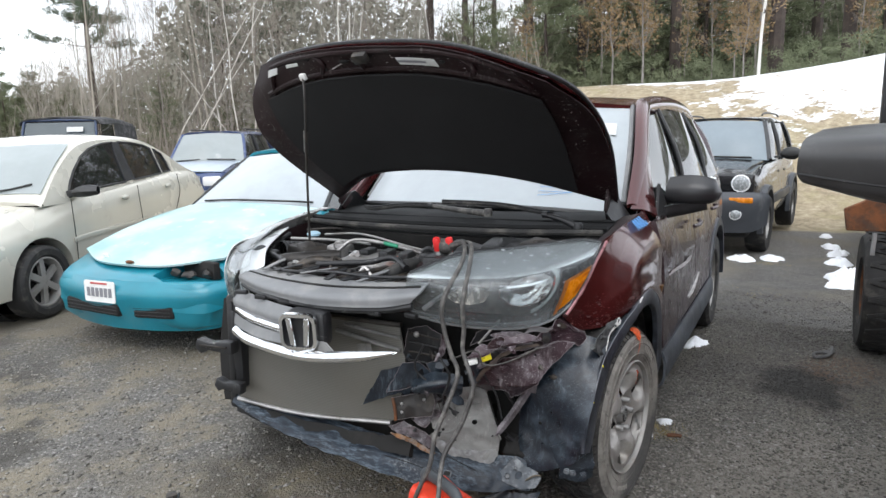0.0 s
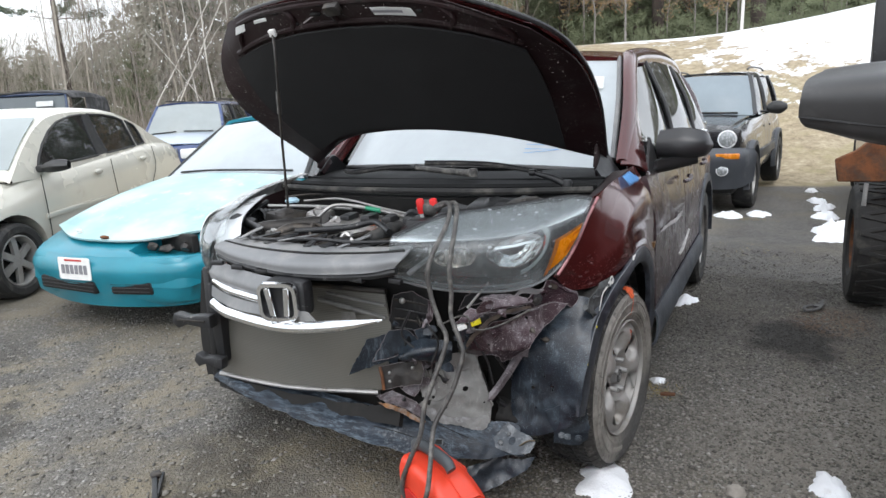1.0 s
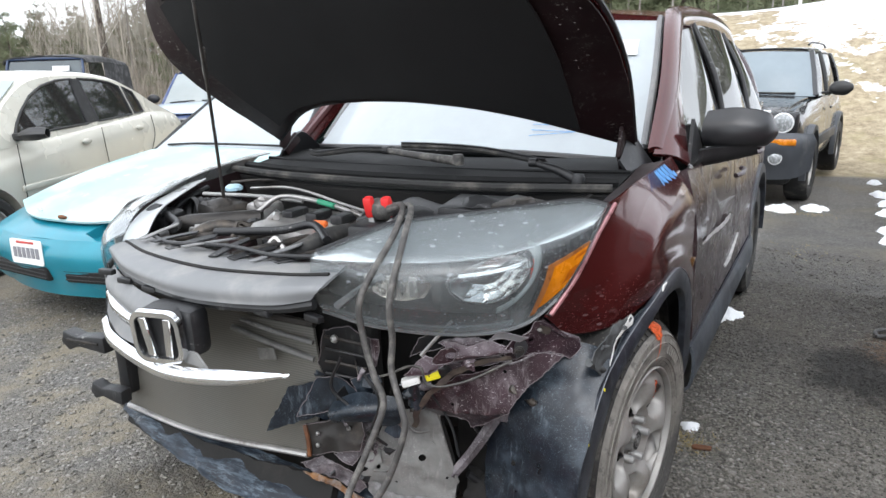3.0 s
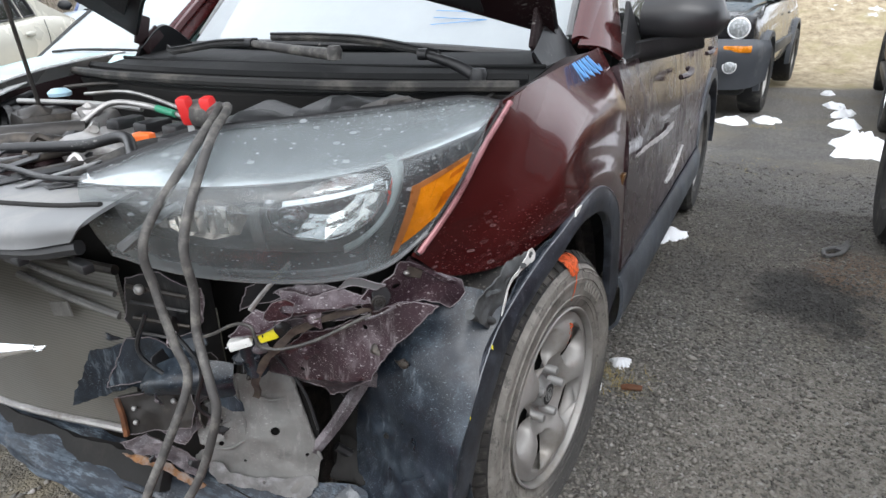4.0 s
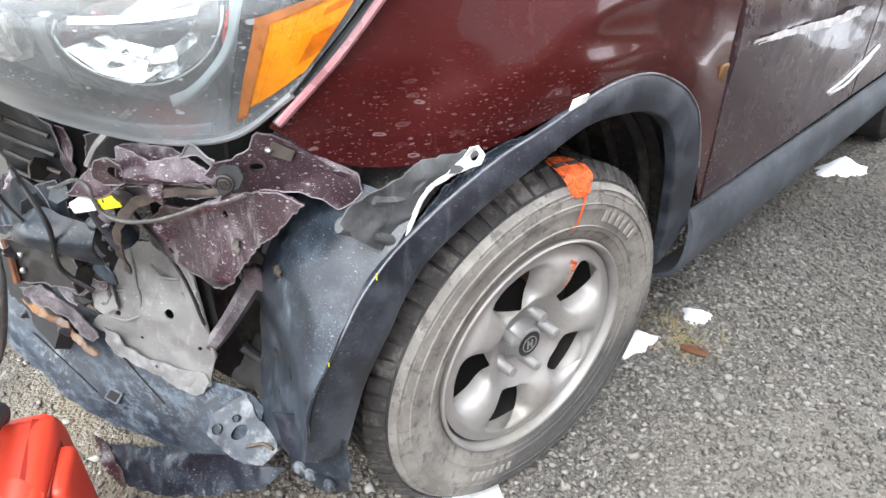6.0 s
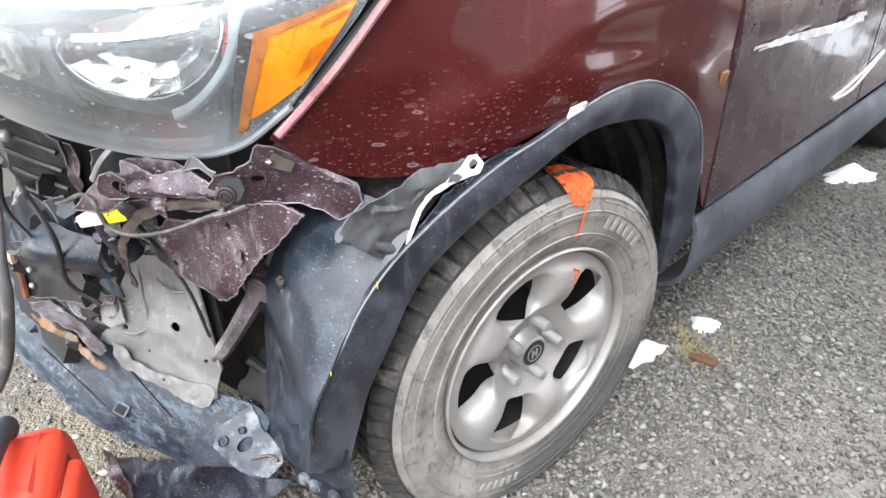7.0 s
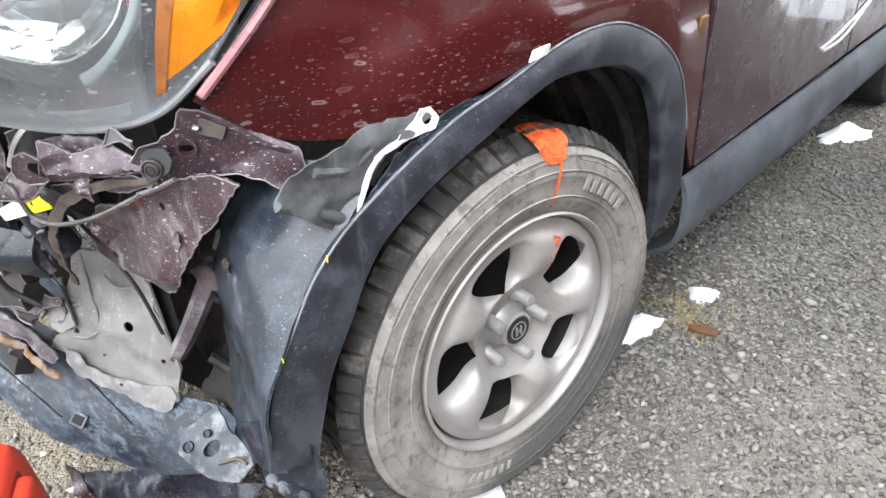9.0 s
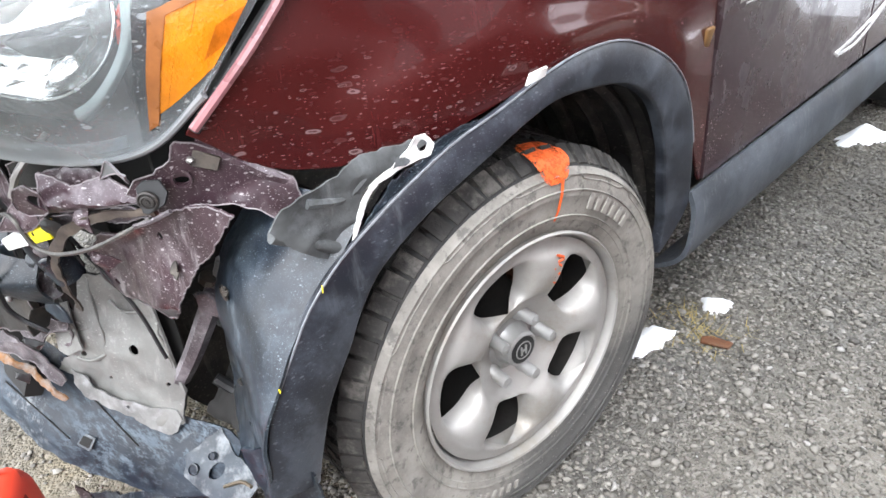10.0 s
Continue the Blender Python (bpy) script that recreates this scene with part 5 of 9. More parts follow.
# radiator
w = Net("radiator_fins")
rx, ry, rz = w.xyz()
fins = w.math("SINE", w.math("MULTIPLY", rz, 2 * math.pi / 0.0065))
fin2 = w.math("SINE", w.math("MULTIPLY", rx, 2 * math.pi / 0.0024))
fcol = w.mix(w.ramp(fins, -1, 1), (0.115, 0.112, 0.10), (0.16, 0.156, 0.14))
fcol = w.mix(w.ramp(w.noise(3, 4), 0.3, 0.8, 0, 0.6), fcol, (0.13, 0.12, 0.10))
w.put(fcol, w.b.inputs["Base Color"])
w.b.inputs["Roughness"].default_value, w.b.inputs["Metallic"].default_value = 0.6, 0.35
w.put(w.bump(w.math("ADD", fins, w.math("MULTIPLY", fin2, 0.4)), 0.12, 0.001), w.b.inputs["Normal"])
fin_mat = w.m
rad = part("radiator_core", Geo().patch([[(-.60, -.575, .79), (-.2, -.60, .79), (.24, -.575, .79)], [(-.59, -.585, .58), (-.2, -.61, .58), (.265, -.59, .62)], [(-.57, -.60, .375), (-.2, -.615, .385), (.20, -.58, .42)]], 40, 24, .008, crumple=.003, seed=2, keep=lambda u, v: not (u > .93 and .5 < v < .72)), fin_mat, suv, "dusty finned radiator bent at its damaged end")
part("radiator_rail", Geo().tube([(-.575, -.61, .372), (-.2, -.625, .382), (.195, -.595, .414)], .009, 8, 4), alu, rad)
part("radiator_rail", Geo().tube([(-.60, -.585, .795), (-.2, -.61, .795), (.25, -.585, .79)], .01, 8, 4), dark_metal, rad)
part("radiator_rail", Geo().tube([(-.02, -.614, .745), (.12, -.614, .725), (.25, -.597, .70)], .008, 8, 3), plate_metal, rad)
part("radiator_rail", Geo().tube([(.02, -.614, .775), (.13, -.614, .762), (.25, -.597, .745)], .006, 8, 3), plate_metal, rad)
part("radiator_tank", Geo().box((-.615, -.57, .565), (.035, .05, .50), (0, 3, 0), .008), black_plastic, rad)
part("radiator_label", Geo().box((.115, -.626, .70), (.06, .002, .03), (0, -10, 2), 0), plate_metal, rad, "blank grey label")
# dark wall added behind the radiator to paint the bay's shade
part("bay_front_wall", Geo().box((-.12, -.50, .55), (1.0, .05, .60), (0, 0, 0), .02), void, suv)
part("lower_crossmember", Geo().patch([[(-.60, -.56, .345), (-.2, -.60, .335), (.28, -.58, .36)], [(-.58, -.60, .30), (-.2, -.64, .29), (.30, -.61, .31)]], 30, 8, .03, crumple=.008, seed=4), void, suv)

# grille remains
top = [[(-.47, -.645, .895), (-.25, -.735, .893), (.02, -.775, .886), (.27, -.76, .90), (.38, -.728, .917)],
       [(-.475, -.640, .925), (-.25, -.725, .922), (.02, -.762, .922), (.27, -.745, .937), (.41, -.715, .952)],
       [(-.46, -.56, .935), (-.25, -.61, .94), (.02, -.64, .942), (.27, -.635, .955), (.39, -.628, .963)],
       [(-.44, -.50, .928), (-.25, -.54, .93), (.02, -.56, .93), (.27, -.56, .943), (.36, -.58, .955)]]
cover = part("grille_cover", Geo().patch(top, 50, 22, .006), grey_plastic, suv, "dusty grey plastic cover behind the grille")
for k in range(7):
    x = -.40 + .13 * k
    y = -.775 + .30 * (x - .02) ** 2 + .012
    part("cover_clip", Geo().box((x, y + .004, .876), (.05, .018, .016), (0, 0, -25 * x), .003), black_plastic, cover)
part("cover_band", Geo().tube([(-.46, -.60, .932), (-.25, -.668, .935), (.02, -.70, .938), (.27, -.69, .951), (.39, -.672, .962)], .005, 6, 6), void, cover)
for k in range(9):
    x = -.40 + .085 * k
    y0 = -.53 - .05 * math.cos(x * 3)
    part("cover_prong", Geo().slab([(-.014, -.07), (.012, -.07), (.016, .0), (.028, .06), (.010, .085), (-.004, .05), (-.012, .0)], .005, pose(x + .01, y0 + .01, .952 - .004 * (k % 3), 5 - 6 * (k % 2), 8 * (k % 3) - 8, 14 - 11 * (k % 4)), .0015), grey_plastic if k % 3 == 0 else black_plastic, cover)
part("cover_lip", Geo().tube([(-.47, -.63, .885), (-.25, -.72, .880), (.02, -.757, .874), (.27, -.742, .888), (.38, -.715, .905)], .012, 8, 6), black_plastic, cover)
g = Geo()
for k, (x0, y0, x1, y1) in enumerate([(-.36, -.52, -.24, -.42), (-.20, -.53, -.10, -.36), (-.05, -.56, .05, -.36), (.10, -.57, .20, -.40), (.22, -.58, .24, -.46), (-.30, -.58, -.42, -.50)]):
    part("support_arm", Geo().box(((x0 + x1) / 2, (y0 + y1) / 2, .935), (.03, math.hypot(x1 - x0, y1 - y0), .016), (4, 0, math.degrees(math.atan2(x0 - x1, y1 - y0))), .005), dark_metal, suv)
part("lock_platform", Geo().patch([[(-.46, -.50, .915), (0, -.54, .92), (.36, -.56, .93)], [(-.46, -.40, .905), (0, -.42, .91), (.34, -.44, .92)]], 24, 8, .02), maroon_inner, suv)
for nm, a in (("upper_chrome_bar", [(-.47, -.665, .79), (-.32, -.735, .787), (-.07, -.805, .79)]), ("lower_chrome_bar", [(-.46, -.70, .712), (-.30, -.775, .712), (0, -.845, .722), (.22, -.84, .748), (.374, -.803, .775)])):
    h = .013 if "upper" in nm else .016
    rows = [[(x, y + .006, z + h) for x, y, z in a], [(x, y - .01, z + h * .5) for x, y, z in a], [(x, y - .01, z - h * .5) for x, y, z in a], [(x, y + .006, z - h) for x, y, z in a]]
    if "lower" in nm:
        for r in rows:
            r[-1] = a[-1]
    part(nm, Geo().patch(rows, 40, 8, .004), chrome, suv, "chrome grille bar")
part("bumper_remnant", Geo().patch([[(-.50, -.62, .86), (-.40, -.67, .865), (-.20, -.745, .865), (-.06, -.77, .86)], [(-.51, -.645, .825), (-.40, -.70, .825), (-.20, -.77, .825), (-.06, -.80, .825)], [(-.50, -.655, .80), (-.40, -.70, .80), (-.20, -.765, .80), (-.06, -.79, .80)]], 24, 10, .005), grey_plastic, suv, "broken grey grille frame")
part("bumper_remnant", Geo().patch([[(-.49, -.66, .77), (-.38, -.715, .77), (-.20, -.775, .77), (.10, -.815, .775)], [(-.49, -.67, .73), (-.38, -.725, .73), (-.20, -.79, .735), (.14, -.82, .745)]], 24, 8, .005), grey_plastic, suv)
part("bumper_remnant", Geo().patch([[(-.53, -.60, .88), (-.50, -.64, .87)], [(-.54, -.62, .78), (-.50, -.66, .77)], [(-.54, -.63, .70), (-.50, -.67, .70)]], 8, 12, .006), black_plastic, suv)
# badge: a rounded frame with two bars
m = pose(.004, -.838, .808, 94, 0, 14)
badge = part("badge_base", Geo().slab(rrect(.135, .128, .03), .05, m @ pose(0, 0, -.055), .004), black_plastic, suv)
ro, ri = rrect(.140, .134, .034, 5), rrect(.108, .102, .022, 5)
n = len(ro)
g = Geo()
vs = [m @ Vector((x, y, 0)) for x, y in ro] + [m @ Vector((x * .97, y * .97, .014)) for x, y in ro] + [m @ Vector((x * 1.03, y * 1.03, .014)) for x, y in ri] + [m @ Vector((x, y, 0)) for x, y in ri]
g.add(vs, [(k * n + i, k * n + (i + 1) % n, (k + 1) * n + (i + 1) % n, (k + 1) * n + i) for k in range(3) for i in range(n)])
part("badge_ring", g, chrome, badge, "chrome rounded square badge ring")
for s in (-1, 1):
    part("badge_bar", Geo().slab([(s * .014, -.049), (s * .034, -.049), (s * .045, .049), (s * .024, .049)], .012, m, .002), chrome, badge)
part("badge_mount", Geo().box((.01, -.79, .815), (.16, .06, .12), (0, 0, 3), .02), black_plastic, suv)

# remains of the right front corner
stub = [(-.10, -.012), (-.085, .026), (-.03, .012), (.02, .020), (.085, .024), (.085, -.028), (.03, -.024), (-.03, -.018), (-.07, -.036)]
upper = part("bumper_bracket", Geo().slab(stub, .045, pose(-.575, -.675, .635, 90, 0, 8), .005, 2), black_plastic, suv, "black bumper bracket stub")
part("bracket_rib", Geo().box((-.57, -.722, .637), (.13, .008, .008), (0, 0, 8), .002), dark_metal, upper)
part("bumper_bracket", Geo().slab([(x * .72, z * .9) for x, z in stub], .04, pose(-.535, -.66, .465, 90, 6, 8), .005, 2), black_plastic, suv)
part("bumper_bracket", Geo().slab([(-.018, -.17), (.020, -.16), (.024, .05), (.016, .16), (-.020, .165), (-.026, .02)], .05, pose(-.53, -.59, .60, 90, 0, 4), .004, 2), black_plastic, suv)
# one pale silver over the whole right wing; the left wing is maroon
pale_panel = mat("pale_silver_wing", (0.62, 0.63, 0.63), 0.3, 0.3, 0.06, 3, 200, 0.03, 0.0004, coat=0.5, dirt=(0.4, 0.38, 0.35), amount=0.15)
r_wing = [[(-.70, -.30, 1.02), (-.735, -.10, 1.055), (-.76, .10, 1.075), (-.77, .30, 1.085)],
          [(-.76, -.40, .99), (-.81, -.15, 1.03), (-.835, .10, 1.06), (-.84, .30, 1.075)],
          [(-.79, -.44, .88), (-.87, -.15, .92), (-.91, .10, .95), (-.92, .30, .95)],
          [(-.80, -.42, .74), (-.88, -.20, .74), (-.94, .10, .80), (-.95, .45, .50)]]
part("right_wing", Geo().patch(r_wing, 30, 20, .005), pale_panel, suv, "pale silver wing on the right side")
rl = [[(-.46, -.60, .96), (-.56, -.48, 1.0), (-.66, -.32, 1.02), (-.72, -.16, 1.05)], [(-.49, -.65, .93), (-.62, -.56, .95), (-.72, -.42, .985), (-.78, -.24, 1.02)], [(-.50, -.655, .86), (-.63, -.58, .86), (-.73, -.46, .88), (-.79, -.34, .93)], [(-.50, -.63, .79), (-.62, -.56, .78), (-.71, -.46, .78), (-.79, -.40, .80)]]
rlamp = part("right_headlight", Geo().patch(rl, 24, 16, .004), lens_glass, suv, "right headlight with a clear lens")
part("lamp_housing", Geo().patch([[(x + .03, y + .05, z - .012) for x, y, z in r] for r in rl], 20, 12, .004), mat("pale_lamp_bezel", (0.68, 0.69, 0.70), 0.3, 0.4, 0.1, 8, 100, 0.05), rlamp)
part("right_liner", Geo().patch([[(-.72, -.30, .72), (-.90, -.36, .72)], [(-.70, -.38, .45), (-.89, -.42, .45)], [(-.66, -.40, .25), (-.86, -.44, .25)]], 14, 14, .004), void, suv)

# left headlight
lens = [[(.335, -.645, 1.0), (.43, -.48, 1.04), (.55, -.335, 1.045), (.68, -.225, 1.055), (.78, -.175, 1.065), (.855, -.188, 1.062)],
        [(.33, -.66, .985), (.45, -.622, .985), (.58, -.567, .985), (.70, -.475, .99), (.79, -.365, 1.01), (.857, -.255, 1.035)],
        [(.325, -.655, .92), (.45, -.635, .905), (.58, -.588, .895), (.70, -.505, .90), (.783, -.415, .925), (.848, -.305, .975)],
        [(.32, -.625, .85), (.43, -.588, .82), (.55, -.532, .802), (.66, -.475, .80), (.745, -.428, .822), (.803, -.38, .875)]]
lamp = part("left_headlight", Geo().patch(lens, 50, 34, .004), dirty_lens, suv, "scratched clear headlight lens pushed out of its seat")
L = sheet(lens, 40, 28)


def inset(u0, u1, v0, v1, deep, nu, nv, thick=.003, bend=0.0):
    """A piece of the lamp's inside, deep behind the lens over a part of it."""
    rows = []
    for i in range(nv + 1):
        row = []
        for j in range(nu + 1):
            u, v = u0 + (u1 - u0) * j / nu, v0 + (v1 - v0) * i / nv
            a, b = min(39, int(u * 40)), min(27, int(v * 28))
            p = L[b][a]
            q = (L[b][min(a + 1, 40)] - L[b][max(a - 1, 0)]).cross(L[min(b + 1, 28)][a] - L[max(b - 1, 0)][a]).normalized()
            if q.y > 0 or (abs(q.y) < .2 and q.z < 0):
                q = -q
            row.append(p - q * (deep + bend * math.sin(math.pi * j / nu) * math.sin(math.pi * i / nv)))
        rows.append(row)
    return Geo().patch(rows, nu * 3, nv * 3, thick)


bezel = mat("silver_lamp_bezel", (0.80, 0.82, 0.84), 0.18, 0.7, 0.06, 8, 100, 0.03)
part("lamp_housing", inset(.0, 1, .36, 1, .055, 12, 8), mat("smoked_lamp_housing", (0.10, 0.098, 0.094), 0.35, 0.2, 0.5, 9, 60, 0.5, 0.006), lamp)
part("lamp_bezel", inset(.02, .98, .02, .34, .010, 14, 6), bezel, lamp, "silver bezel strip along the lamp's top")
part("bezel_groove", inset(.10, .96, .215, .245, .0085, 14, 2, .001), dark_metal, lamp)
part("amber_reflector", inset(.838, .975, .575, .915, -.0022, 8, 8, .002), amber, lamp, "amber side reflector")
dark_amber = mat("dark_amber_facet", (0.40, 0.10, 0.004), 0.18, 0, 0.25, 40, 200, 0.5, 0.002, coat=0.5)
part("reflector_end", inset(.935, .985, .56, .90, -.0032, 4, 6, .001), dark_amber, lamp)
amber_rim = mat("brown_amber_rim", (0.27, 0.10, 0.03), 0.3, 0, 0.25, 30, 220, 0.3, 0.001)
part("reflector_rim", inset(.818, .839, .55, .93, -.0034, 3, 10, .002), amber_rim, lamp, "brown rim of the amber reflector")
part("reflector_rim", inset(.838, .985, .545, .580, -.0034, 8, 2, .002), amber_rim, lamp, "brown rim of the amber reflector")
part("reflector_frame", inset(.785, .985, .42, .97, -.0006, 8, 8, .002), mat("glossy_black_lamp_frame", (0.012, 0.014, 0.016), 0.25, 0, 0.2, 6, 120, 0.05, 0.001, dirt=(0.08, 0.09, 0.095), amount=0.1, dscale=14, splat=0.5, sscale=90), lamp)
part("reflector_facet", inset(.885, .936, .585, .72, -.0032, 4, 4, .001), dark_amber, lamp)
part("red_edge", inset(.757, .77, .46, .62, .012, 2, 3), red_plastic, lamp)


def behind(u, v, deep):
    """A place deep behind the lens."""
    a, b = max(0.0, min(39.999, u * 40)), max(0.0, min(27.999, v * 28))
    i, j = int(b), int(a)
    p = L[i][j].lerp(L[i][j + 1], a - j).lerp(L[i + 1][j].lerp(L[i + 1][j + 1], a - j), b - i)
    q = (L[i][j + 1] - L[i][j]).cross(L[i + 1][j] - L[i][j]).normalized()
    return p - (q if q.y < 0 else -q) * deep


def lamp_bowl(uc, vc, ru, rv, deep, face, sides, rings=6):
    """A hollow reflector behind the lens: its rim lies face deep, its middle deep further back."""
    vs, fs = [], []
    for i in range(rings + 1):
        r = i / rings
        for j in range(sides):
            a = 2 * math.pi * j / sides
            vs.append(behind(uc + ru * r * math.cos(a), vc + rv * r * math.sin(a), face + deep * (1 - r ** 2.2)))
    for i in range(rings):
        for j in range(sides):
            fs.append((i * sides + j, i * sides + (j + 1) % sides, (i + 1) * sides + (j + 1) % sides, (i + 1) * sides + j))
    return Geo().add(vs, fs)


def rim_line(uc, vc, ru, rv, a0, a1, deep, n=16):
    return [behind(uc + ru * math.cos(radians(a0 + (a1 - a0) * k / n)), vc + rv * math.sin(radians(a0 + (a1 - a0) * k / n)), deep) for k in range(n + 1)]


main = part("main_reflector", lamp_bowl(.605, .52, .135, .22, .050, .016, 11, 4), facets, lamp, "faceted chrome reflector", smooth=False)
part("reflector_lip", Geo().tube(rim_line(.605, .52, .137, .222, -20, 200, .015), .0018, 6, 2), chrome, main, "bright thin rim of the reflector")
frosted = mat("frosted_clear_plastic", (0.27, 0.30, 0.30), 0.4, 0, 0.15, 16, 120, 0.1, 0.001)
part("light_ring", Geo().patch([rim_line(.605, .53, .150, .27, -62, 78, .010, 10), rim_line(.605, .53, .166, .305, -62, 78, .006, 10), rim_line(.605, .53, .178, .335, -62, 78, .012, 10)], 40, 8, .003), frosted, lamp, "frosted light guide round the reflector")
part("inner_reflector", lamp_bowl(.31, .54, .115, .17, .032, .020, 9, 4), mat("brown_tinted_reflector", (0.42, 0.37, 0.33), 0.2, 0.8, 0.3, 14, 80, 0.2, 0.004), lamp, "dull brown reflector", smooth=False)
part("reflector_divider", inset(.440, .455, .46, .84, .024, 2, 8), bpy.data.materials["smoked_lamp_housing"], lamp)
for k in range(5):
    part("reflector_rib", inset(.22 + .036 * k, .238 + .036 * k, .44, .66, .020, 1, 4), mat("pale_lamp_rib", (0.42, 0.39, 0.36), 0.3, 0.5, 0.2, 14, 80, 0.1) if k == 0 else bpy.data.materials["pale_lamp_rib"], lamp)
part("reflector_fin", inset(.52, .72, .435, .465, .012, 8, 3), chrome, lamp)
part("lamp_foot_band", inset(.02, .75, .93, .99, .004, 14, 2), mat("frosted_lamp_edge", (0.20, 0.22, 0.235), 0.6, 0, 0.2, 20, 120, 0.2), lamp)
part("lens_skirt", Geo().tube(lens[3], .0045, 8, 8), grey_plastic, lamp)
part("lens_rim", Geo().tube(lens[0], .007, 8, 8), black_plastic, lamp)
part("wing_gap_seal", Geo().tube([(.855, -.18, 1.052), (.838, -.25, .992), (.815, -.33, .912), (.787, -.395, .838)], .007, 8, 6), black_plastic, suv)
# pink tube paints the sky's shine on the wing's folded edge
part("wing_edge", Geo().tube([(.866, -.168, 1.062), (.850, -.250, .998), (.828, -.328, .915), (.795, -.398, .842)], .0055, 8, 6), mat("sky_shine_pink_edge", (0.34, 0.15, 0.16), 0.3, 0.2, 0.2, 20, 200, 0.1, 0.001, coat=0.5), suv, "pale edge of the wing with sky shine in its colour")

# bonnet, propped open
hood = [[(-.70, .315, 1.16), (-.35, .125, 1.295), (.03, .085, 1.322), (.40, .155, 1.28), (.752, .43, 1.155)],
        [(-.80, -.04, 1.43), (-.38, -.12, 1.515), (.02, -.14, 1.545), (.40, -.09, 1.50), (.785, .17, 1.39)],
        [(-.80, -.15, 1.61), (-.38, -.275, 1.70), (.02, -.32, 1.715), (.40, -.28, 1.67), (.775, -.08, 1.545)],
        [(-.655, -.222, 1.778), (-.36, -.345, 1.805), (.0, -.405, 1.80), (.37, -.375, 1.76), (.69, -.285, 1.645)]]
bonnet = part("bonnet", Geo().patch(hood, 60, 44, -.012), maroon, suv, "raised dark red bonnet seen from below")
part("bonnet_rim", Geo().tube([*[r[0] for r in hood], *hood[3][1:], *[r[-1] for r in hood[2::-1]]], .009, 8, 8), black_plastic, bonnet, "dark rolled edge of the bonnet")
B = sheet(hood, 40, 30)


def under(u, v, deep):
    """A place on the bonnet's underside, deep below it; v runs from the hinge to the nose."""
    a, b = max(0, min(40, round(u * 40))), max(0, min(30, round(v * 30)))
    q = (B[b][min(a + 1, 40)] - B[b][max(a - 1, 0)]).cross(B[min(b + 1, 30)][a] - B[max(b - 1, 0)][a]).normalized()
    if q.z > 0:
        q = -q
    return B[b][a] + q * deep


def under_sheet(u0, u1, v0, v1, deep, nu=10, nv=8):
    return [[under(u0 + (u1 - u0) * j / nu, v0 + (v1 - v0) * i / nv, deep) for j in range(nu + 1)] for i in range(nv + 1)]


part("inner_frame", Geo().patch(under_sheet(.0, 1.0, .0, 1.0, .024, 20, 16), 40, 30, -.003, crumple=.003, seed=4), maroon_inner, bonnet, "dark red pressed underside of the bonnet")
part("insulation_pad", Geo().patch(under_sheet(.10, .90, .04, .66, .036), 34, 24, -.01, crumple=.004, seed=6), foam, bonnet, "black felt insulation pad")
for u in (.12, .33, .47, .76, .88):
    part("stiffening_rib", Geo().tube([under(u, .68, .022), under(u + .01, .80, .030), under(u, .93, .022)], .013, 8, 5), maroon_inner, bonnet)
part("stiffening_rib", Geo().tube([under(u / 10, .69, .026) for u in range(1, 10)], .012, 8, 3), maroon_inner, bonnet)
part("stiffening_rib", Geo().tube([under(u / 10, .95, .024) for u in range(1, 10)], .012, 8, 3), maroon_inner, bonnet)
for u, v, a in ((.30, .90, .9), (.42, .80, 1.3), (.57, .93, 1.0), (.70, .79, .8), (.36, .74, .7), (.24, .93, .7)):
    part("frame_opening", Geo().lump(under(u, v, .026), (.020 * a, .013 * a, .008), 3, .3), void, bonnet)
scuff = mat("scuffed_primer_flecks", (0.30, 0.27, 0.27), 0.7, 0, 0.3, 40, 200, 0.2)
fr = random.Random(12)
flecks = Geo()
for k in range(150):
    u, v = (.62 + .36 * fr.random(), .30 + .62 * fr.random()) if k % 3 else (.30 + .5 * fr.random(), .72 + .22 * fr.random())
    if .10 < u < .90 and v < .68:
        continue
    flecks.lump(under(u, v, .0275), (.0015 + .004 * fr.random() ** 2, .0015 + .002 * fr.random(), .0012), k, .5, 1, rot=(40, 0, 90 * fr.random()))
tagged(part("paint_fleck", flecks, scuff, bonnet, "pale chips in the bonnet's inner paint"), kind="stuff")
part("lock_scratch", Geo().tube([under(.385, .73, .029), under(.41, .775, .031), under(.425, .79, .029)], .003, 5, 3), scuff, bonnet)
for u0, u1, v0, v1 in ((.60, .695, .80, .90), (.13, .18, .83, .885), (.235, .28, .87, .905)):
    lab = part("label", Geo().patch(under_sheet(u0, u1, v0, v1, .052, 3, 3), 6, 6, -.001), label_paper, bonnet, "white warning label")
    g = Geo()
    for k in range(3):
        g.patch(under_sheet(u0 + .006, u1 - .008, v0 + (v1 - v0) * (.18 + .25 * k), v0 + (v1 - v0) * (.30 + .25 * k), .0545, 2, 1), 4, 1)
    part("label_print", g, label_ink, lab)
for u in (.34, .66):
    part("rubber_stop", Geo().lump(under(u, .0, .01), (.012, .012, .016), 1, .1), black_plastic, bonnet)
part("bonnet_seal", Geo().tube([under(u / 12, .015, .02) for u in range(13)], .008, 6, 3), black_plastic, bonnet)
part("bonnet_latch", Geo().box(under(.5, .90, .05), (.06, .03, .04), (45, 0, 0), .006), dark_metal, bonnet)
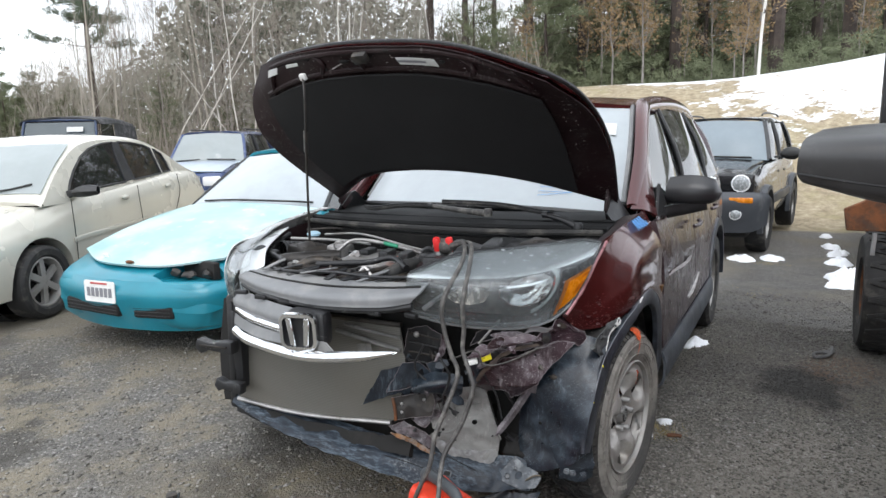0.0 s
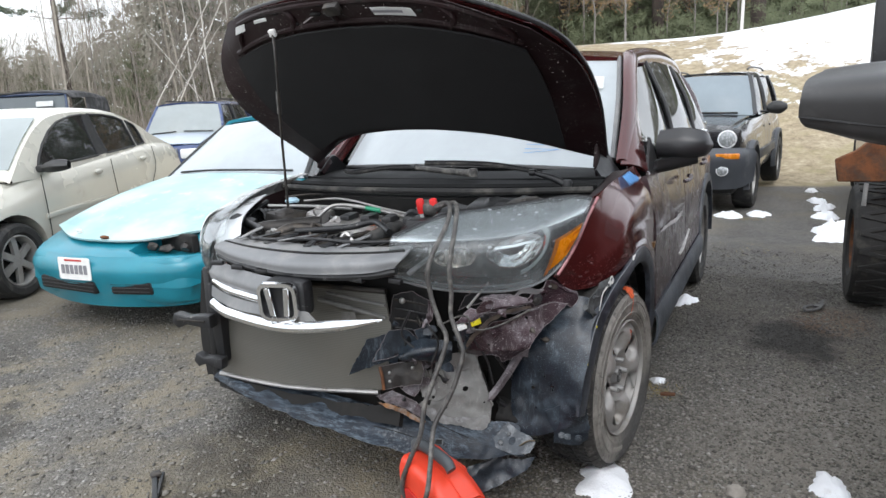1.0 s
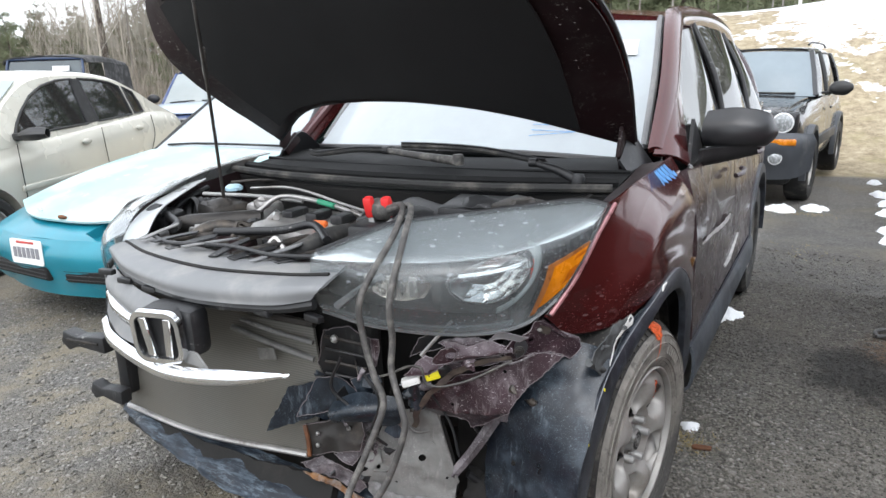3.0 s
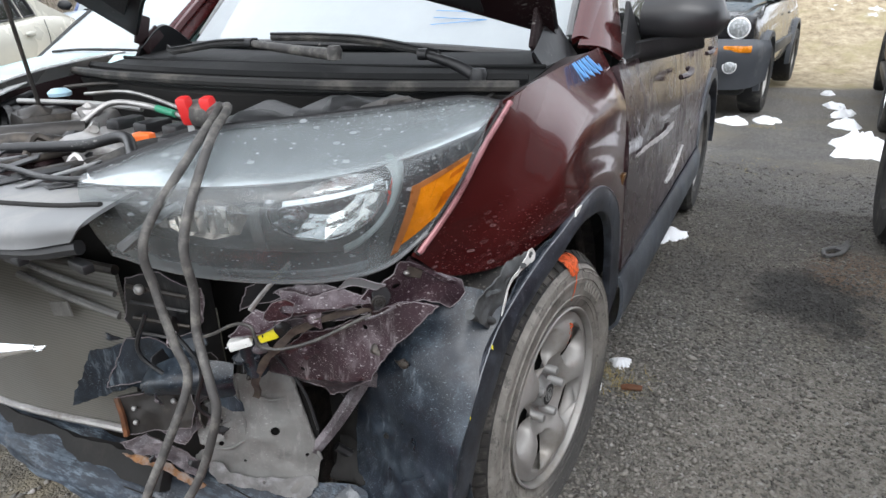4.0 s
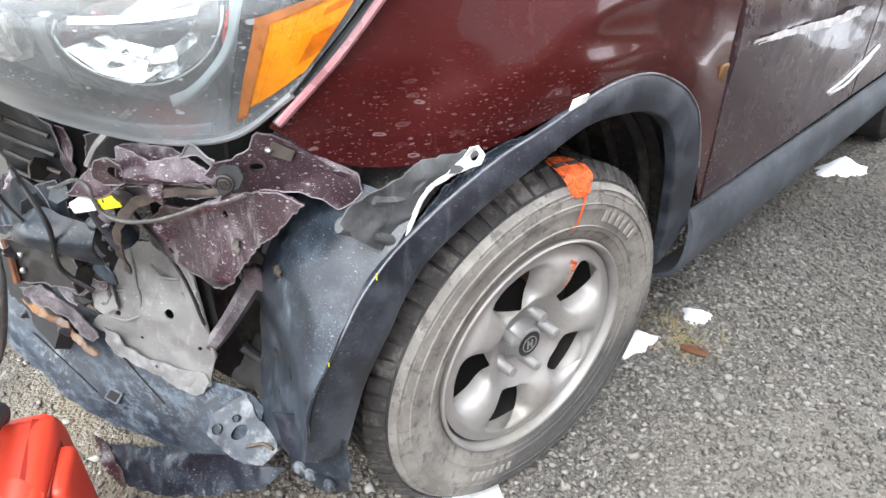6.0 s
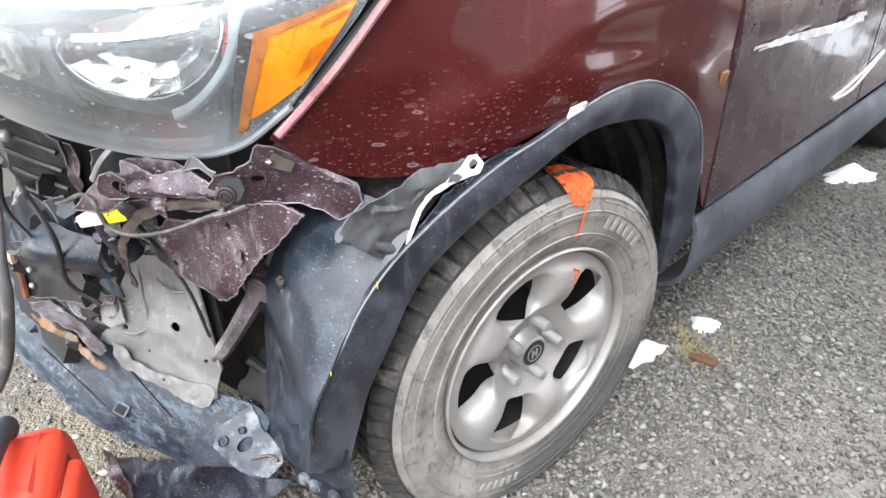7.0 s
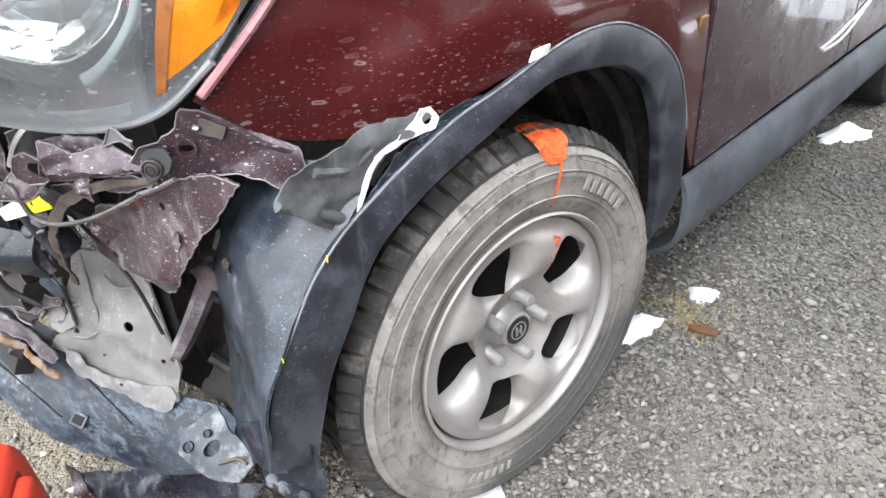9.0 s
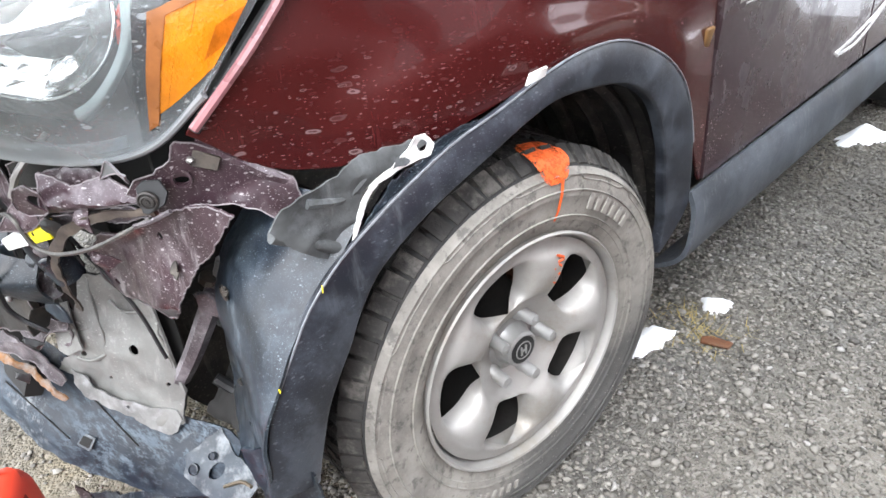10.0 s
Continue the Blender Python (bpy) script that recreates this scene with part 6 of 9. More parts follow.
for s, x in ((-1, -.70), (1, .735)):
    part("bonnet_hinge", Geo().box((x, .36, 1.12), (.012, .10, .05), (35, 0, 0), .004).box((x, .33, 1.155), (.012, .05, .10), (-20, 0, 0), .004), maroon_inner, suv)
    part("hinge_cover", Geo().patch([[(x * 1.0, .30, 1.10), (x * 1.0, .42, 1.17), (x * 1.02, .55, 1.10)], [(x * 1.06, .30, 1.04), (x * 1.08, .42, 1.05), (x * 1.08, .55, 1.04)]], 14, 6, .01), black_plastic, suv)
rod_top = under(.265, .745, .05)
part("prop_rod", Geo().tube([rod_top, rod_top + Vector((.02, -.02, -.1)), rod_top.lerp(Vector((-.47, -.22, .98)), .5), (-.47, -.22, .98)], .0055, 8, 5), dark_metal, suv, "thin steel bonnet prop rod")
part("rod_grip", Geo().tube([rod_top.lerp(Vector((-.47, -.22, .98)), .30), rod_top.lerp(Vector((-.47, -.22, .98)), .42)], .009, 8), cable_rubber, suv)
part("rod_clip", Geo().box(rod_top, (.03, .02, .03), (30, 0, 0), .006), white_mark, suv)

# scuttle, windscreen and wipers
scuttle_black = mat("matt_black_scuttle", (0.010, 0.0105, 0.011), 0.75, 0, 0.3, 6, 200, 0.3, 0.001, dirt=(0.035, 0.035, 0.035), amount=0.25, spec=0.2)
part("scuttle_panel", Geo().patch([[(-.76, .10, 1.03), (-.4, .0, 1.035), (0, -.04, 1.035), (.4, .0, 1.035), (.78, .10, 1.035)], [(-.76, .20, 1.05), (-.4, .10, 1.06), (0, .06, 1.065), (.4, .10, 1.06), (.78, .20, 1.055)], [(-.76, .38, 1.075), (-.4, .26, 1.085), (0, .21, 1.09), (.4, .26, 1.085), (.78, .40, 1.08)], [(-.74, .55, 1.08), (-.4, .40, 1.09), (0, .34, 1.092), (.4, .40, 1.09), (.76, .57, 1.085)]], 40, 16, .008), scuttle_black, suv, "black plastic scuttle panel")
for k, (dy, dz, r) in enumerate(((.06, .020, .016), (.185, .036, .006))):
    part("scuttle_rib", Geo().tube([(-.76, .10 + dy, 1.032 + dz), (-.4, .0 + dy, 1.038 + dz), (0, -.04 + dy, 1.040 + dz), (.4, .0 + dy, 1.038 + dz), (.78, .10 + dy, 1.036 + dz)], r, 6, 6), scuttle_black, suv)
part("scuttle_seal", Geo().tube([(-.76, .09, 1.045), (-.4, -.01, 1.052), (0, -.05, 1.055), (.4, -.01, 1.052), (.78, .10, 1.05)], .013, 8, 8), rubber, suv)
part("bulkhead", Geo().patch([[(-.76, .11, 1.03), (0, -.03, 1.03), (.78, .11, 1.035)], [(-.78, .18, .80), (0, .08, .80), (.80, .18, .80)]], 30, 8, .02), void, suv)
screen = [[(-.73, .57, 1.085), (-.36, .42, 1.105), (0, .36, 1.112), (.36, .42, 1.10), (.74, .56, 1.065)],
          [(-.69, .87, 1.35), (-.35, .74, 1.375), (0, .69, 1.38), (.35, .74, 1.375), (.70, .88, 1.36)],
          [(-.625, 1.18, 1.585), (-.32, 1.08, 1.61), (0, 1.05, 1.62), (.32, 1.08, 1.61), (.635, 1.19, 1.588)]]
ws = part("windscreen", Geo().patch(screen, 30, 20, .005), screen_glass, suv, "windscreen with the white sky's shine in its pale film")
part("screen_edge_band", Geo().tube(screen[0], .014, 8, 6), black_plastic, ws)
S = sheet(screen, 40, 30)
part("sunstrip_sticker", Geo().patch([[S[i][j] + Vector((0, -.006, .006)) for j in (33, 36, 38)] for i in (19, 21, 23)], 8, 6), label_paper, ws, "white strip sticker inside the glass")
g = Geo()
for k, pts in enumerate([[(30, 4), (34, 4.4)], [(30, 5), (34, 5.3)], [(34, 4.4), (30.5, 3.3)]]):
    g.tube([S[round(b)][round(a)] + Vector((0, -.006, .005)) for a, b in pts], .0011, 5)
part("wax_writing", g, blue_mark, ws, "blue wax marker strokes")
for pts, bl, grey in (([(.672, .12, 1.062), (.61, .12, 1.092), (.53, .12, 1.113)], [(.56, .14, 1.110), (.34, .19, 1.134), (.16, .20, 1.142), (-.02, .22, 1.141)], False),
                      ([(.257, .136, 1.106), (.10, .145, 1.117), (-.05, .16, 1.130)], [(-.03, .17, 1.130), (-.22, .20, 1.122), (-.42, .22, 1.098), (-.50, .26, 1.10)], True)):
    wiper = part("wiper_arm", Geo().tube(pts, .016, 10, 6, .010), cable_rubber if grey else black_plastic, suv, "dusty black wiper arm")
    part("wiper_blade", Geo().tube(bl, .009, 8, 6), rubber, wiper)
    part("blade_spine", Geo().tube([Vector(p) + Vector((0, -.004, .011)) for p in bl], .004, 6, 6), black_plastic, wiper)
    part("wiper_pivot", Geo().rev([(.019, -.012), (.021, .010), (.016, .022), (.001, .024), (.001, -.012)], 18, pose(*pts[0], 0, -90, 0)), cable_rubber if grey else black_plastic, wiper)
    part("arm_joint", Geo().rev([(.014, -.012), (.014, .012), (.001, .012), (.001, -.012)], 14, Matrix.Translation(pts[-1])), black_plastic, wiper)

# cabin
part("roof", Geo().patch([[(-.64, 1.16, 1.585), (-.35, 1.06, 1.62), (0, 1.03, 1.632), (.35, 1.06, 1.62), (.65, 1.17, 1.588)], [(-.67, 1.6, 1.625), (-.36, 1.6, 1.665), (0, 1.6, 1.675), (.36, 1.6, 1.665), (.68, 1.6, 1.628)], [(-.66, 2.4, 1.63), (-.36, 2.4, 1.675), (0, 2.4, 1.685), (.36, 2.4, 1.675), (.67, 2.4, 1.633)], [(-.60, 3.3, 1.56), (-.33, 3.36, 1.60), (0, 3.38, 1.61), (.33, 3.36, 1.60), (.61, 3.3, 1.56)]], 30, 26, .03), maroon, suv, "dark red roof with a pale sky shine")
for s in (-1, 1):
    a = [(s * .80, .50, 1.095), (s * .765, .78, 1.31), (s * .70, 1.10, 1.545), (s * .672, 1.35, 1.60), (s * .675, 2.0, 1.625), (s * .66, 2.7, 1.60), (s * .63, 3.25, 1.53)]
    rows = [[(x - s * .016, y - .014, z + .012) for x, y, z in a], [(x + s * .004, y, z + .02) for x, y, z in a], [(x + s * .022, y + .02, z - .005) for x, y, z in a], [(x + s * .012, y + .045, z - .04) for x, y, z in a]]
    part("roof_pillar_rail", Geo().patch(rows, 50, 10, .02), maroon, suv, "dark red windscreen pillar running into the roof rail")
    part("pillar_seal", Geo().tube([(x + s * .014, y + .05, z - .045) for x, y, z in a], .008, 6, 6), chrome if s > 0 else black_plastic, suv, "bright window surround")
    part("screen_side_trim", Geo().tube([(s * .735, .62, 1.115), (s * .70, .88, 1.36), (s * .64, 1.18, 1.585)], .014, 8, 6), grey_plastic, suv)
    part("pillar_base", Geo().patch([[(s * .80, .47, 1.10), (s * .785, .78, 1.318), (s * .715, 1.10, 1.548)], [(s * .855, .51, 1.092), (s * .790, .80, 1.308), (s * .710, 1.10, 1.54)], [(s * .890, .575, 1.060), (s * .794, .832, 1.290), (s * .706, 1.10, 1.522)]], 20, 12, .012 * s), maroon, suv)
    part("window_surround", Geo().tube([(s * .895, .58, 1.060), (s * .800, .837, 1.292), (s * .712, 1.105, 1.526), (s * .703, 1.24, 1.568), (s * .703, 1.5, 1.585), (s * .70, 2.4, 1.588)], .006, 8, 6), chrome, suv, "bright window surround")
    for nm, pts, r in (("centre_pillar", [(s * .885, 1.50, 1.06), (s * .82, 1.52, 1.33), (s * .69, 1.56, 1.59)], .014), ("rear_pillar", [(s * .885, 2.42, 1.09), (s * .81, 2.46, 1.35), (s * .68, 2.50, 1.59)], .015), ("tail_pillar", [(s * .83, 3.12, 1.13), (s * .74, 3.18, 1.36), (s * .62, 3.22, 1.53)], .05)):
        part(nm, Geo().tube(pts, r, 10, 5), black_plastic if nm != "tail_pillar" else maroon_dusty, suv)
    pane(suv, [(s * .885, .595, 1.065), (s * .90, 1.48, 1.065), (s * .70, 1.54, 1.57), (s * .702, 1.10, 1.52)], side_glass, "front_side_window", (s * .03, 0, 0), 12, label="tinted side window mirroring trees and snow")
    pane(suv, [(s * .90, 1.54, 1.065), (s * .90, 2.39, 1.085), (s * .70, 2.47, 1.57), (s * .70, 1.60, 1.575)], side_glass, "rear_side_window", (s * .03, 0, 0), 12)
    pane(suv, [(s * .90, 2.46, 1.10), (s * .885, 2.98, 1.17), (s * .70, 3.05, 1.50), (s * .69, 2.53, 1.565)], side_glass, "quarter_window", (s * .02, 0, 0), 8)
    part("window_ledge_trim", Geo().tube([(s * .90, .58, 1.055), (s * .912, 1.5, 1.055), (s * .91, 2.4, 1.075), (s * .89, 3.0, 1.16)], .010, 6, 6), chrome, suv)


def side_rows(y0, y1, n=4, s=1):
    """Control rows of a door skin between two places along the car."""
    rows = []
    for z, x in ((1.055, .905), (.985, .925), (.90, .942), (.80, .953), (.70, .950), (.58, .953), (.47, .957)):
        row = []
        for k in range(n + 1):
            y = y0 + (y1 - y0) * k / n
            taper = -.012 * max(0, y - 2.2) ** 2 * 3
            row.append((s * (x + taper - (.006 if .72 < z < .93 and .9 < y < 2.2 else 0)), y, z + .012 * (y - .5) * (z > .95)))
        rows.append(row)
    return rows


for s in (-1, 1):
    door = part("front_door", Geo().patch(side_rows(.508, 1.495, 4, s), 24, 24, -.02 * s), maroon_dusty, suv, "dust-coated dark red front door")
    part("door_handle", Geo().tube([(s * .965, 1.28, .93), (s * .985, 1.32, .935), (s * .985, 1.42, .94), (s * .965, 1.46, .94)], .011, 8, 5), maroon_dusty, door)
    door = part("rear_door", Geo().patch(side_rows(1.508, 2.25, 4, s), 24, 24, -.02 * s), maroon_dusty, suv, "dust-coated dark red rear door")
    part("door_handle", Geo().tube([(s * .965, 2.08, .94), (s * .985, 2.12, .945), (s * .982, 2.2, .95), (s * .96, 2.24, .95)], .011, 8, 5), maroon_dusty, door)
    rear = part("rear_quarter", Geo().patch(side_rows(2.262, 3.5, 6, s), 40, 30, -.02 * s, keep=lambda u, v: math.hypot(2.262 + u * 1.238 - 2.62, 1.055 - v * .585 - .36) > .43), maroon_dusty, suv, "dusty dark red rear quarter panel")
    part("rear_arch_trim", Geo().rev([(.39, .93), (.40, .965), (.45, .962), (.46, .93)], 40, pose(0, 2.62, .36) @ Matrix.Diagonal((s, 1, 1, 1)), -5, 185), trim_plastic, suv)
    part("rear_arch_liner", Geo().rev([(.44, .45), (.44, .93), (.45, .93), (.45, .45)], 30, pose(0, 2.62, .36) @ Matrix.Diagonal((s, 1, 1, 1)), -10, 190), void, suv)
    part("sill_trim", Geo().patch([[(s * .958, .44, .468), (s * .958, 1.2, .462), (s * .958, 2.2, .462)], [(s * .972, .44, .42), (s * .972, 1.2, .415), (s * .972, 2.2, .415)], [(s * .965, .43, .33), (s * .965, 1.2, .32), (s * .965, 2.2, .32)], [(s * .90, .42, .285), (s * .90, 1.2, .275), (s * .90, 2.2, .275)]], 20, 12, .01 * s), sill_plastic, suv, "dusty grey plastic sill trim")
scrape_mark = mat("scraped_pale_paint", (0.50, 0.49, 0.485), 0.6, 0, 0.3, 30, 200, 0.3, 0.001, dirt=(0.2, 0.19, 0.19), amount=0.35, dscale=40)
part("scrape", Geo().patch([[(.962, .512, .806), (.9575, .75, .793), (.957, 1.06, .772), (.9575, 1.20, .775), (.9575, 1.31, .765)], [(.962, .512, .793), (.9575, .75, .778), (.957, 1.06, .750), (.9575, 1.20, .745), (.9575, 1.31, .745)]], 40, 4, .001, crumple=.004, seed=4, jag=.12, cf=30), scrape_mark, suv, "pale scrape along the door")
part("scrape", Geo().tube([(.9575, 1.22, .545), (.9575, 1.33, .553), (.9575, 1.50, .578), (.9575, 1.62, .602), (.9575, 1.55, .575), (.9575, 1.40, .535), (.9575, 1.24, .535)], .0045, 5, 5), scrape_mark, suv)
part("scrape", Geo().patch([[(.963, -.05, .832), (.966, -.02, .834)], [(.965, -.06, .82), (.962, -.02, .822)]], 4, 3, .003), white_mark, suv)
part("side_marker", Geo().box((.948, .466, .752), (.008, .028, .045), (0, 12, 0), .006), mat("faded_amber", (0.17, 0.09, 0.03), 0.4), suv)
part("floor_pan", Geo().box((0, 1.6, .42), (1.7, 2.6, .2), (0, 0, 0), .03).box((0, 3.2, .65), (1.5, .7, .5), (0, 0, 0), .05), void, suv)
part("tail_gate", Geo().patch([[(-.62, 3.30, 1.55), (0, 3.38, 1.6), (.62, 3.30, 1.55)], [(-.84, 3.52, 1.05), (0, 3.60, 1.05), (.84, 3.52, 1.05)], [(-.84, 3.56, .5), (0, 3.64, .5), (.84, 3.56, .5)]], 20, 16, .02), maroon_dusty, suv)
part("dashboard", Geo().patch([[(-.70, .62, 1.08), (0, .45, 1.10), (.70, .62, 1.08)], [(-.72, .95, 1.10), (0, .90, 1.12), (.72, .95, 1.10)], [(-.72, 1.05, .90), (0, 1.0, .90), (.72, 1.05, .90)]], 20, 10, .02), interior, suv)
for s in (-1, 1):
    part("front_seat", Geo().box((s * .38, 1.62, .92), (.48, .16, .66), (-16, 0, 0), .06).box((s * .38, 1.40, .66), (.48, .5, .16), (4, 0, 0), .06).box((s * .38, 1.74, 1.32), (.26, .10, .19), (-12, 0, 0), .04), interior, suv)
part("rear_seat", Geo().box((0, 2.55, .95), (1.3, .18, .62), (-18, 0, 0), .06), interior, suv)
part("steering_wheel", Geo().rev([(.17 + .014 * math.cos(a), .014 * math.sin(a)) for a in [k * math.pi / 4 for k in range(8)]], 28, pose(.38, 1.08, 1.02, 0, 0, 90) @ pose(0, 0, 0, 0, 25, 0)), interior, suv)
mir = part("door_mirror", Geo().patch([[(.905, .84, 1.22), (1.0, .835, 1.232), (1.09, .86, 1.215), (1.115, .90, 1.18)], [(.895, .80, 1.17), (1.0, .79, 1.17), (1.10, .825, 1.16), (1.13, .89, 1.15)], [(.90, .82, 1.11), (1.0, .81, 1.105), (1.09, .84, 1.11), (1.115, .89, 1.12)], [(.905, .93, 1.11), (1.0, .93, 1.105), (1.09, .94, 1.115), (1.11, .945, 1.125)], [(.905, .95, 1.20), (1.0, .95, 1.21), (1.09, .955, 1.20), (1.11, .955, 1.18)], [(.905, .84, 1.22), (1.0, .835, 1.232), (1.09, .86, 1.215), (1.115, .90, 1.18)]], 18, 24, .006), mat("satin_black_mirror_cap", (0.02, 0.02, 0.022), 0.35, 0, 0.15, 5, 200, 0.1), suv, "satin black door mirror")
part("mirror_foot", Geo().patch([[(.86, .74, 1.09), (.95, .80, 1.105), (1.07, .84, 1.118)], [(.86, .76, 1.045), (.95, .82, 1.06), (1.07, .86, 1.09)], [(.87, .90, 1.05), (.95, .92, 1.07), (1.06, .93, 1.09)]], 16, 12, .02), black_plastic, mir)
part("mirror_glass", Geo().box((1.005, .957, 1.165), (.19, .006, .11), (0, 0, 8), .002), chrome, mir)
part("mirror_sail", Geo().slab([(0, 0), (.24, 0), (.20, .05), (.03, .15)], .012, pose(.885, .60, 1.06, 90, 0, 90)), black_plastic, suv)
top_line, low_line = [Vector(p) for p in wing[0]], [Vector(p) for p in wing[1]]
for k in range(4):
    y = .17 + .040 * k
    pts = []
    for dy, q in ((0, .50), (.004, .06), (.016, .44), (.012, .22), (.022, .05), (.026, .46), (.034, .30)):
        i, f = (2, (y + dy + .03) / .15) if y + dy < .12 else (3, (y + dy - .12) / .15)
        p = top_line[i].lerp(top_line[i + 1], f).lerp(low_line[i].lerp(low_line[i + 1], f), q)
        bulge = .055 * q * (1 - q) * 1.5
        pts.append(p + Vector((.006 + bulge * .55, 0, .004 + bulge * .45)))
    part("wax_scribble", Geo().tube(pts, .0017, 5, 3), blue_mark, suv, "blue wax marker scribble on the wing")


# ---- the near front wheel, in detail ----
def near_wheel():
    c = Vector((.826, -.003, .346))
    tilt = pose(*c, 0, 0, -6.5)
    r, h = .348, .108
    prof = [(.212, -h * .8), (.235, -h), (.29, -h * 1.06), (.325, -h * .98), (.340, -h * .80), (r - .006, -h * .5), (r - .003, 0), (r - .006, h * .5), (.340, h * .80), (.325, h * .97), (.305, h * 1.05), (.285, h * 1.07), (.262, h * 1.055), (.24, h * 1.0), (.228, h * .96), (.218, h * .90), (.212, h * .80)]
    g = Geo().rev([p for p in prof if p[1] < h * .99 and p[0] > .3 or p[1] < 0], 96, tilt, closed=False)
    wheel = part("front_wheel", g, rubber, suv, "worn muddy tyre on a silver steel wheel")
    part("sidewall", Geo().rev([(.325, h * .97), (.3165, h * 1.03), (.3160, h * 1.05), (.305, h * 1.065), (.285, h * 1.08), (.280, h * 1.075), (.279, h * 1.068), (.262, h * 1.06), (.2405, h * 1.02), (.240, h * 1.0), (.228, h * .96), (.218, h * .90), (.212, h * .80)], 110, tilt, closed=False), sidewall, wheel, "dust-grey tyre sidewall")
    lug = Geo()
    dusty = mat("dusty_shoulder_rubber", (0.034, 0.032, 0.030), 0.9, 0, 0.5, 30, 200, 0.6, 0.002, dirt=(0.16, 0.15, 0.135), amount=0.36, dscale=26)
    for i in range(68):
        a = 360 / 68 * i
        q = tilt @ pose(0, 0, 0, a, 0, 0)
        j = (i * 37 % 11) / 11
        part("shoulder_block", Geo().bm(_wedge(.040, .0265 + .003 * j, .009), q @ pose(h * .80, 0, r - .0105, 0, 40, 5)), dusty, wheel, smooth=False)
        lug.bm(_wedge(.030, .0255 - .003 * j, .008), q @ pose(h * .52, .002, r - .0055, 0, 14, -12))
        lug.bm(_wedge(.022, .0260, .007), q @ pose(h * .27, .010 * j, r - .0035, 0, 5, -24))
        lug.bm(_wedge(.022, .0255, .007), q @ pose(h * .03, -.008 * j, r - .0025, 0, 0, 22))
        lug.bm(_wedge(.024, .0260, .007), q @ pose(-h * .23, .006, r - .0035, 0, -5, -20))
        lug.bm(_wedge(.050, .0270, .009), q @ pose(-h * .70, .006, r - .0075, 0, -28, -7))
    part("tread_block", lug, mat("dusty_tread_rubber", (0.012, 0.012, 0.012), 0.7, 0, 0.5, 22, 200, 0.6, 0.003, dirt=(0.065, 0.061, 0.056), amount=0.24, dscale=60, splat=0.6, sscale=180, splatcol=(0.18, 0.17, 0.155)), wheel, "worn tread blocks", smooth=False)
    # rim and its five-spoked face
    part("rim", Geo().rev([(.212, -h * .8), (.219, h * .93), (.2215, h * .99), (.2185, h * 1.02), (.215, h * 1.0), (.212, h * .90), (.2115, h * .72), (.207, h * .60), (.200, h * .52)], 80, tilt, closed=False), silver, wheel, "scuffed silver wheel rim")
    # near-black barrel paints the shade seen through the spoke holes
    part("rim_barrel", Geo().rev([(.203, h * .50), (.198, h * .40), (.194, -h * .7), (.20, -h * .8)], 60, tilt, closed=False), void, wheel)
    nr, nu = 34, 20
    r0, r1 = .050, .207

    def high(rr):
        t = (rr - r0) / (r1 - r0)
        return h * (.52 + .40 * math.sin(math.pi / 2 * min(1, t * 1.55)) - .05 * max(0, t - .8) / .2)
    for k in range(5):
        base = 72 + 72 * k
        rows = []
        for i in range(nr + 1):
            t = i / nr
            rr = r0 + (r1 - r0) * t
            x = (t - .30) / .57
            narrow = max(0.0, 1 - abs(2 * x - 1) ** 4.0) if 0 <= x <= 1 else 0
            half = 36 - (36 - (15.5 + 2.5 * t)) * narrow ** .45
            row = []
            for j in range(nu + 1):
                u = 2 * j / nu - 1
                a = radians(base + half * u)
                e = abs(u) ** 6 * narrow ** .5
                xx = high(rr) + .010 * (1 - u * u) * narrow - .034 * e
                row.append(tilt @ Vector((xx, rr * math.cos(a), rr * math.sin(a))))
            rows.append(row)
        vs = [p for row in rows for p in row]
        n = nu + 1
        face = Geo().add(vs, [(i * n + j, i * n + j + 1, (i + 1) * n + j + 1, (i + 1) * n + j) for i in range(nr) for j in range(nu)])
        part("spoke", face, silver, wheel, "broad silver spoke", angle=60)
    part("hub", Geo().rev([(.054, h * .46), (.052, h * .52), (.040, h * .54), (.034, h * .62), (.0325, h * .76), (.0285, h * .79), (.0265, h * .785), (.001, h * .785)], 36, tilt, closed=False), steel, wheel)
    part("hub_cap", Geo().rev([(.026, h * .78), (.026, h * .796), (.001, h * .80), (.001, h * .78)], 30, tilt), black_plastic, wheel, "black centre cap")
    ring = Geo().rev([(.0175, h * .800), (.0175, h * .811), (.0155, h * .811), (.0155, h * .800)], 24, tilt)
    ring.box(tilt @ Vector((h * .806, .005, 0)), (.003, .003, .018)).box(tilt @ Vector((h * .806, -.005, 0)), (.003, .003, .018)).box(tilt @ Vector((h * .806, 0, 0)), (.003, .010, .003))
    part("cap_emblem", ring, steel, wheel)
    for k in range(5):
        a = radians(72 * k)
        p = Vector((0, .060 * math.cos(a), .061 * math.sin(a)))
        part("wheel_nut", Geo().rev([(.0165, h * .54), (.0150, h * .60), (.0115, h * .64), (.0110, h * .84), (.0095, h * .90), (.001, h * .92), (.001, h * .54)], 12, tilt @ Matrix.Translation(p)), steel, wheel, "steel wheel nut")
    part("brake_drum", Geo().rev([(.19, -h * .3), (.19, 0), (.13, h * .05), (.001, h * .05), (.001, -h * .3)], 40, tilt), void, wheel)
    part("brake_caliper", Geo().box(tilt @ Vector((.01, .10, .10)), (.06, .10, .08), (40, 0, 0), .015), rust, wheel)
    mark = Geo()
    prof = [(.3485, h * .42), (.3482, h * .56), (.3465, h * .78), (.339, h * .94), (.329, h * 1.01), (.3155, h * 1.06), (.306, h * 1.085)]
    rows = []
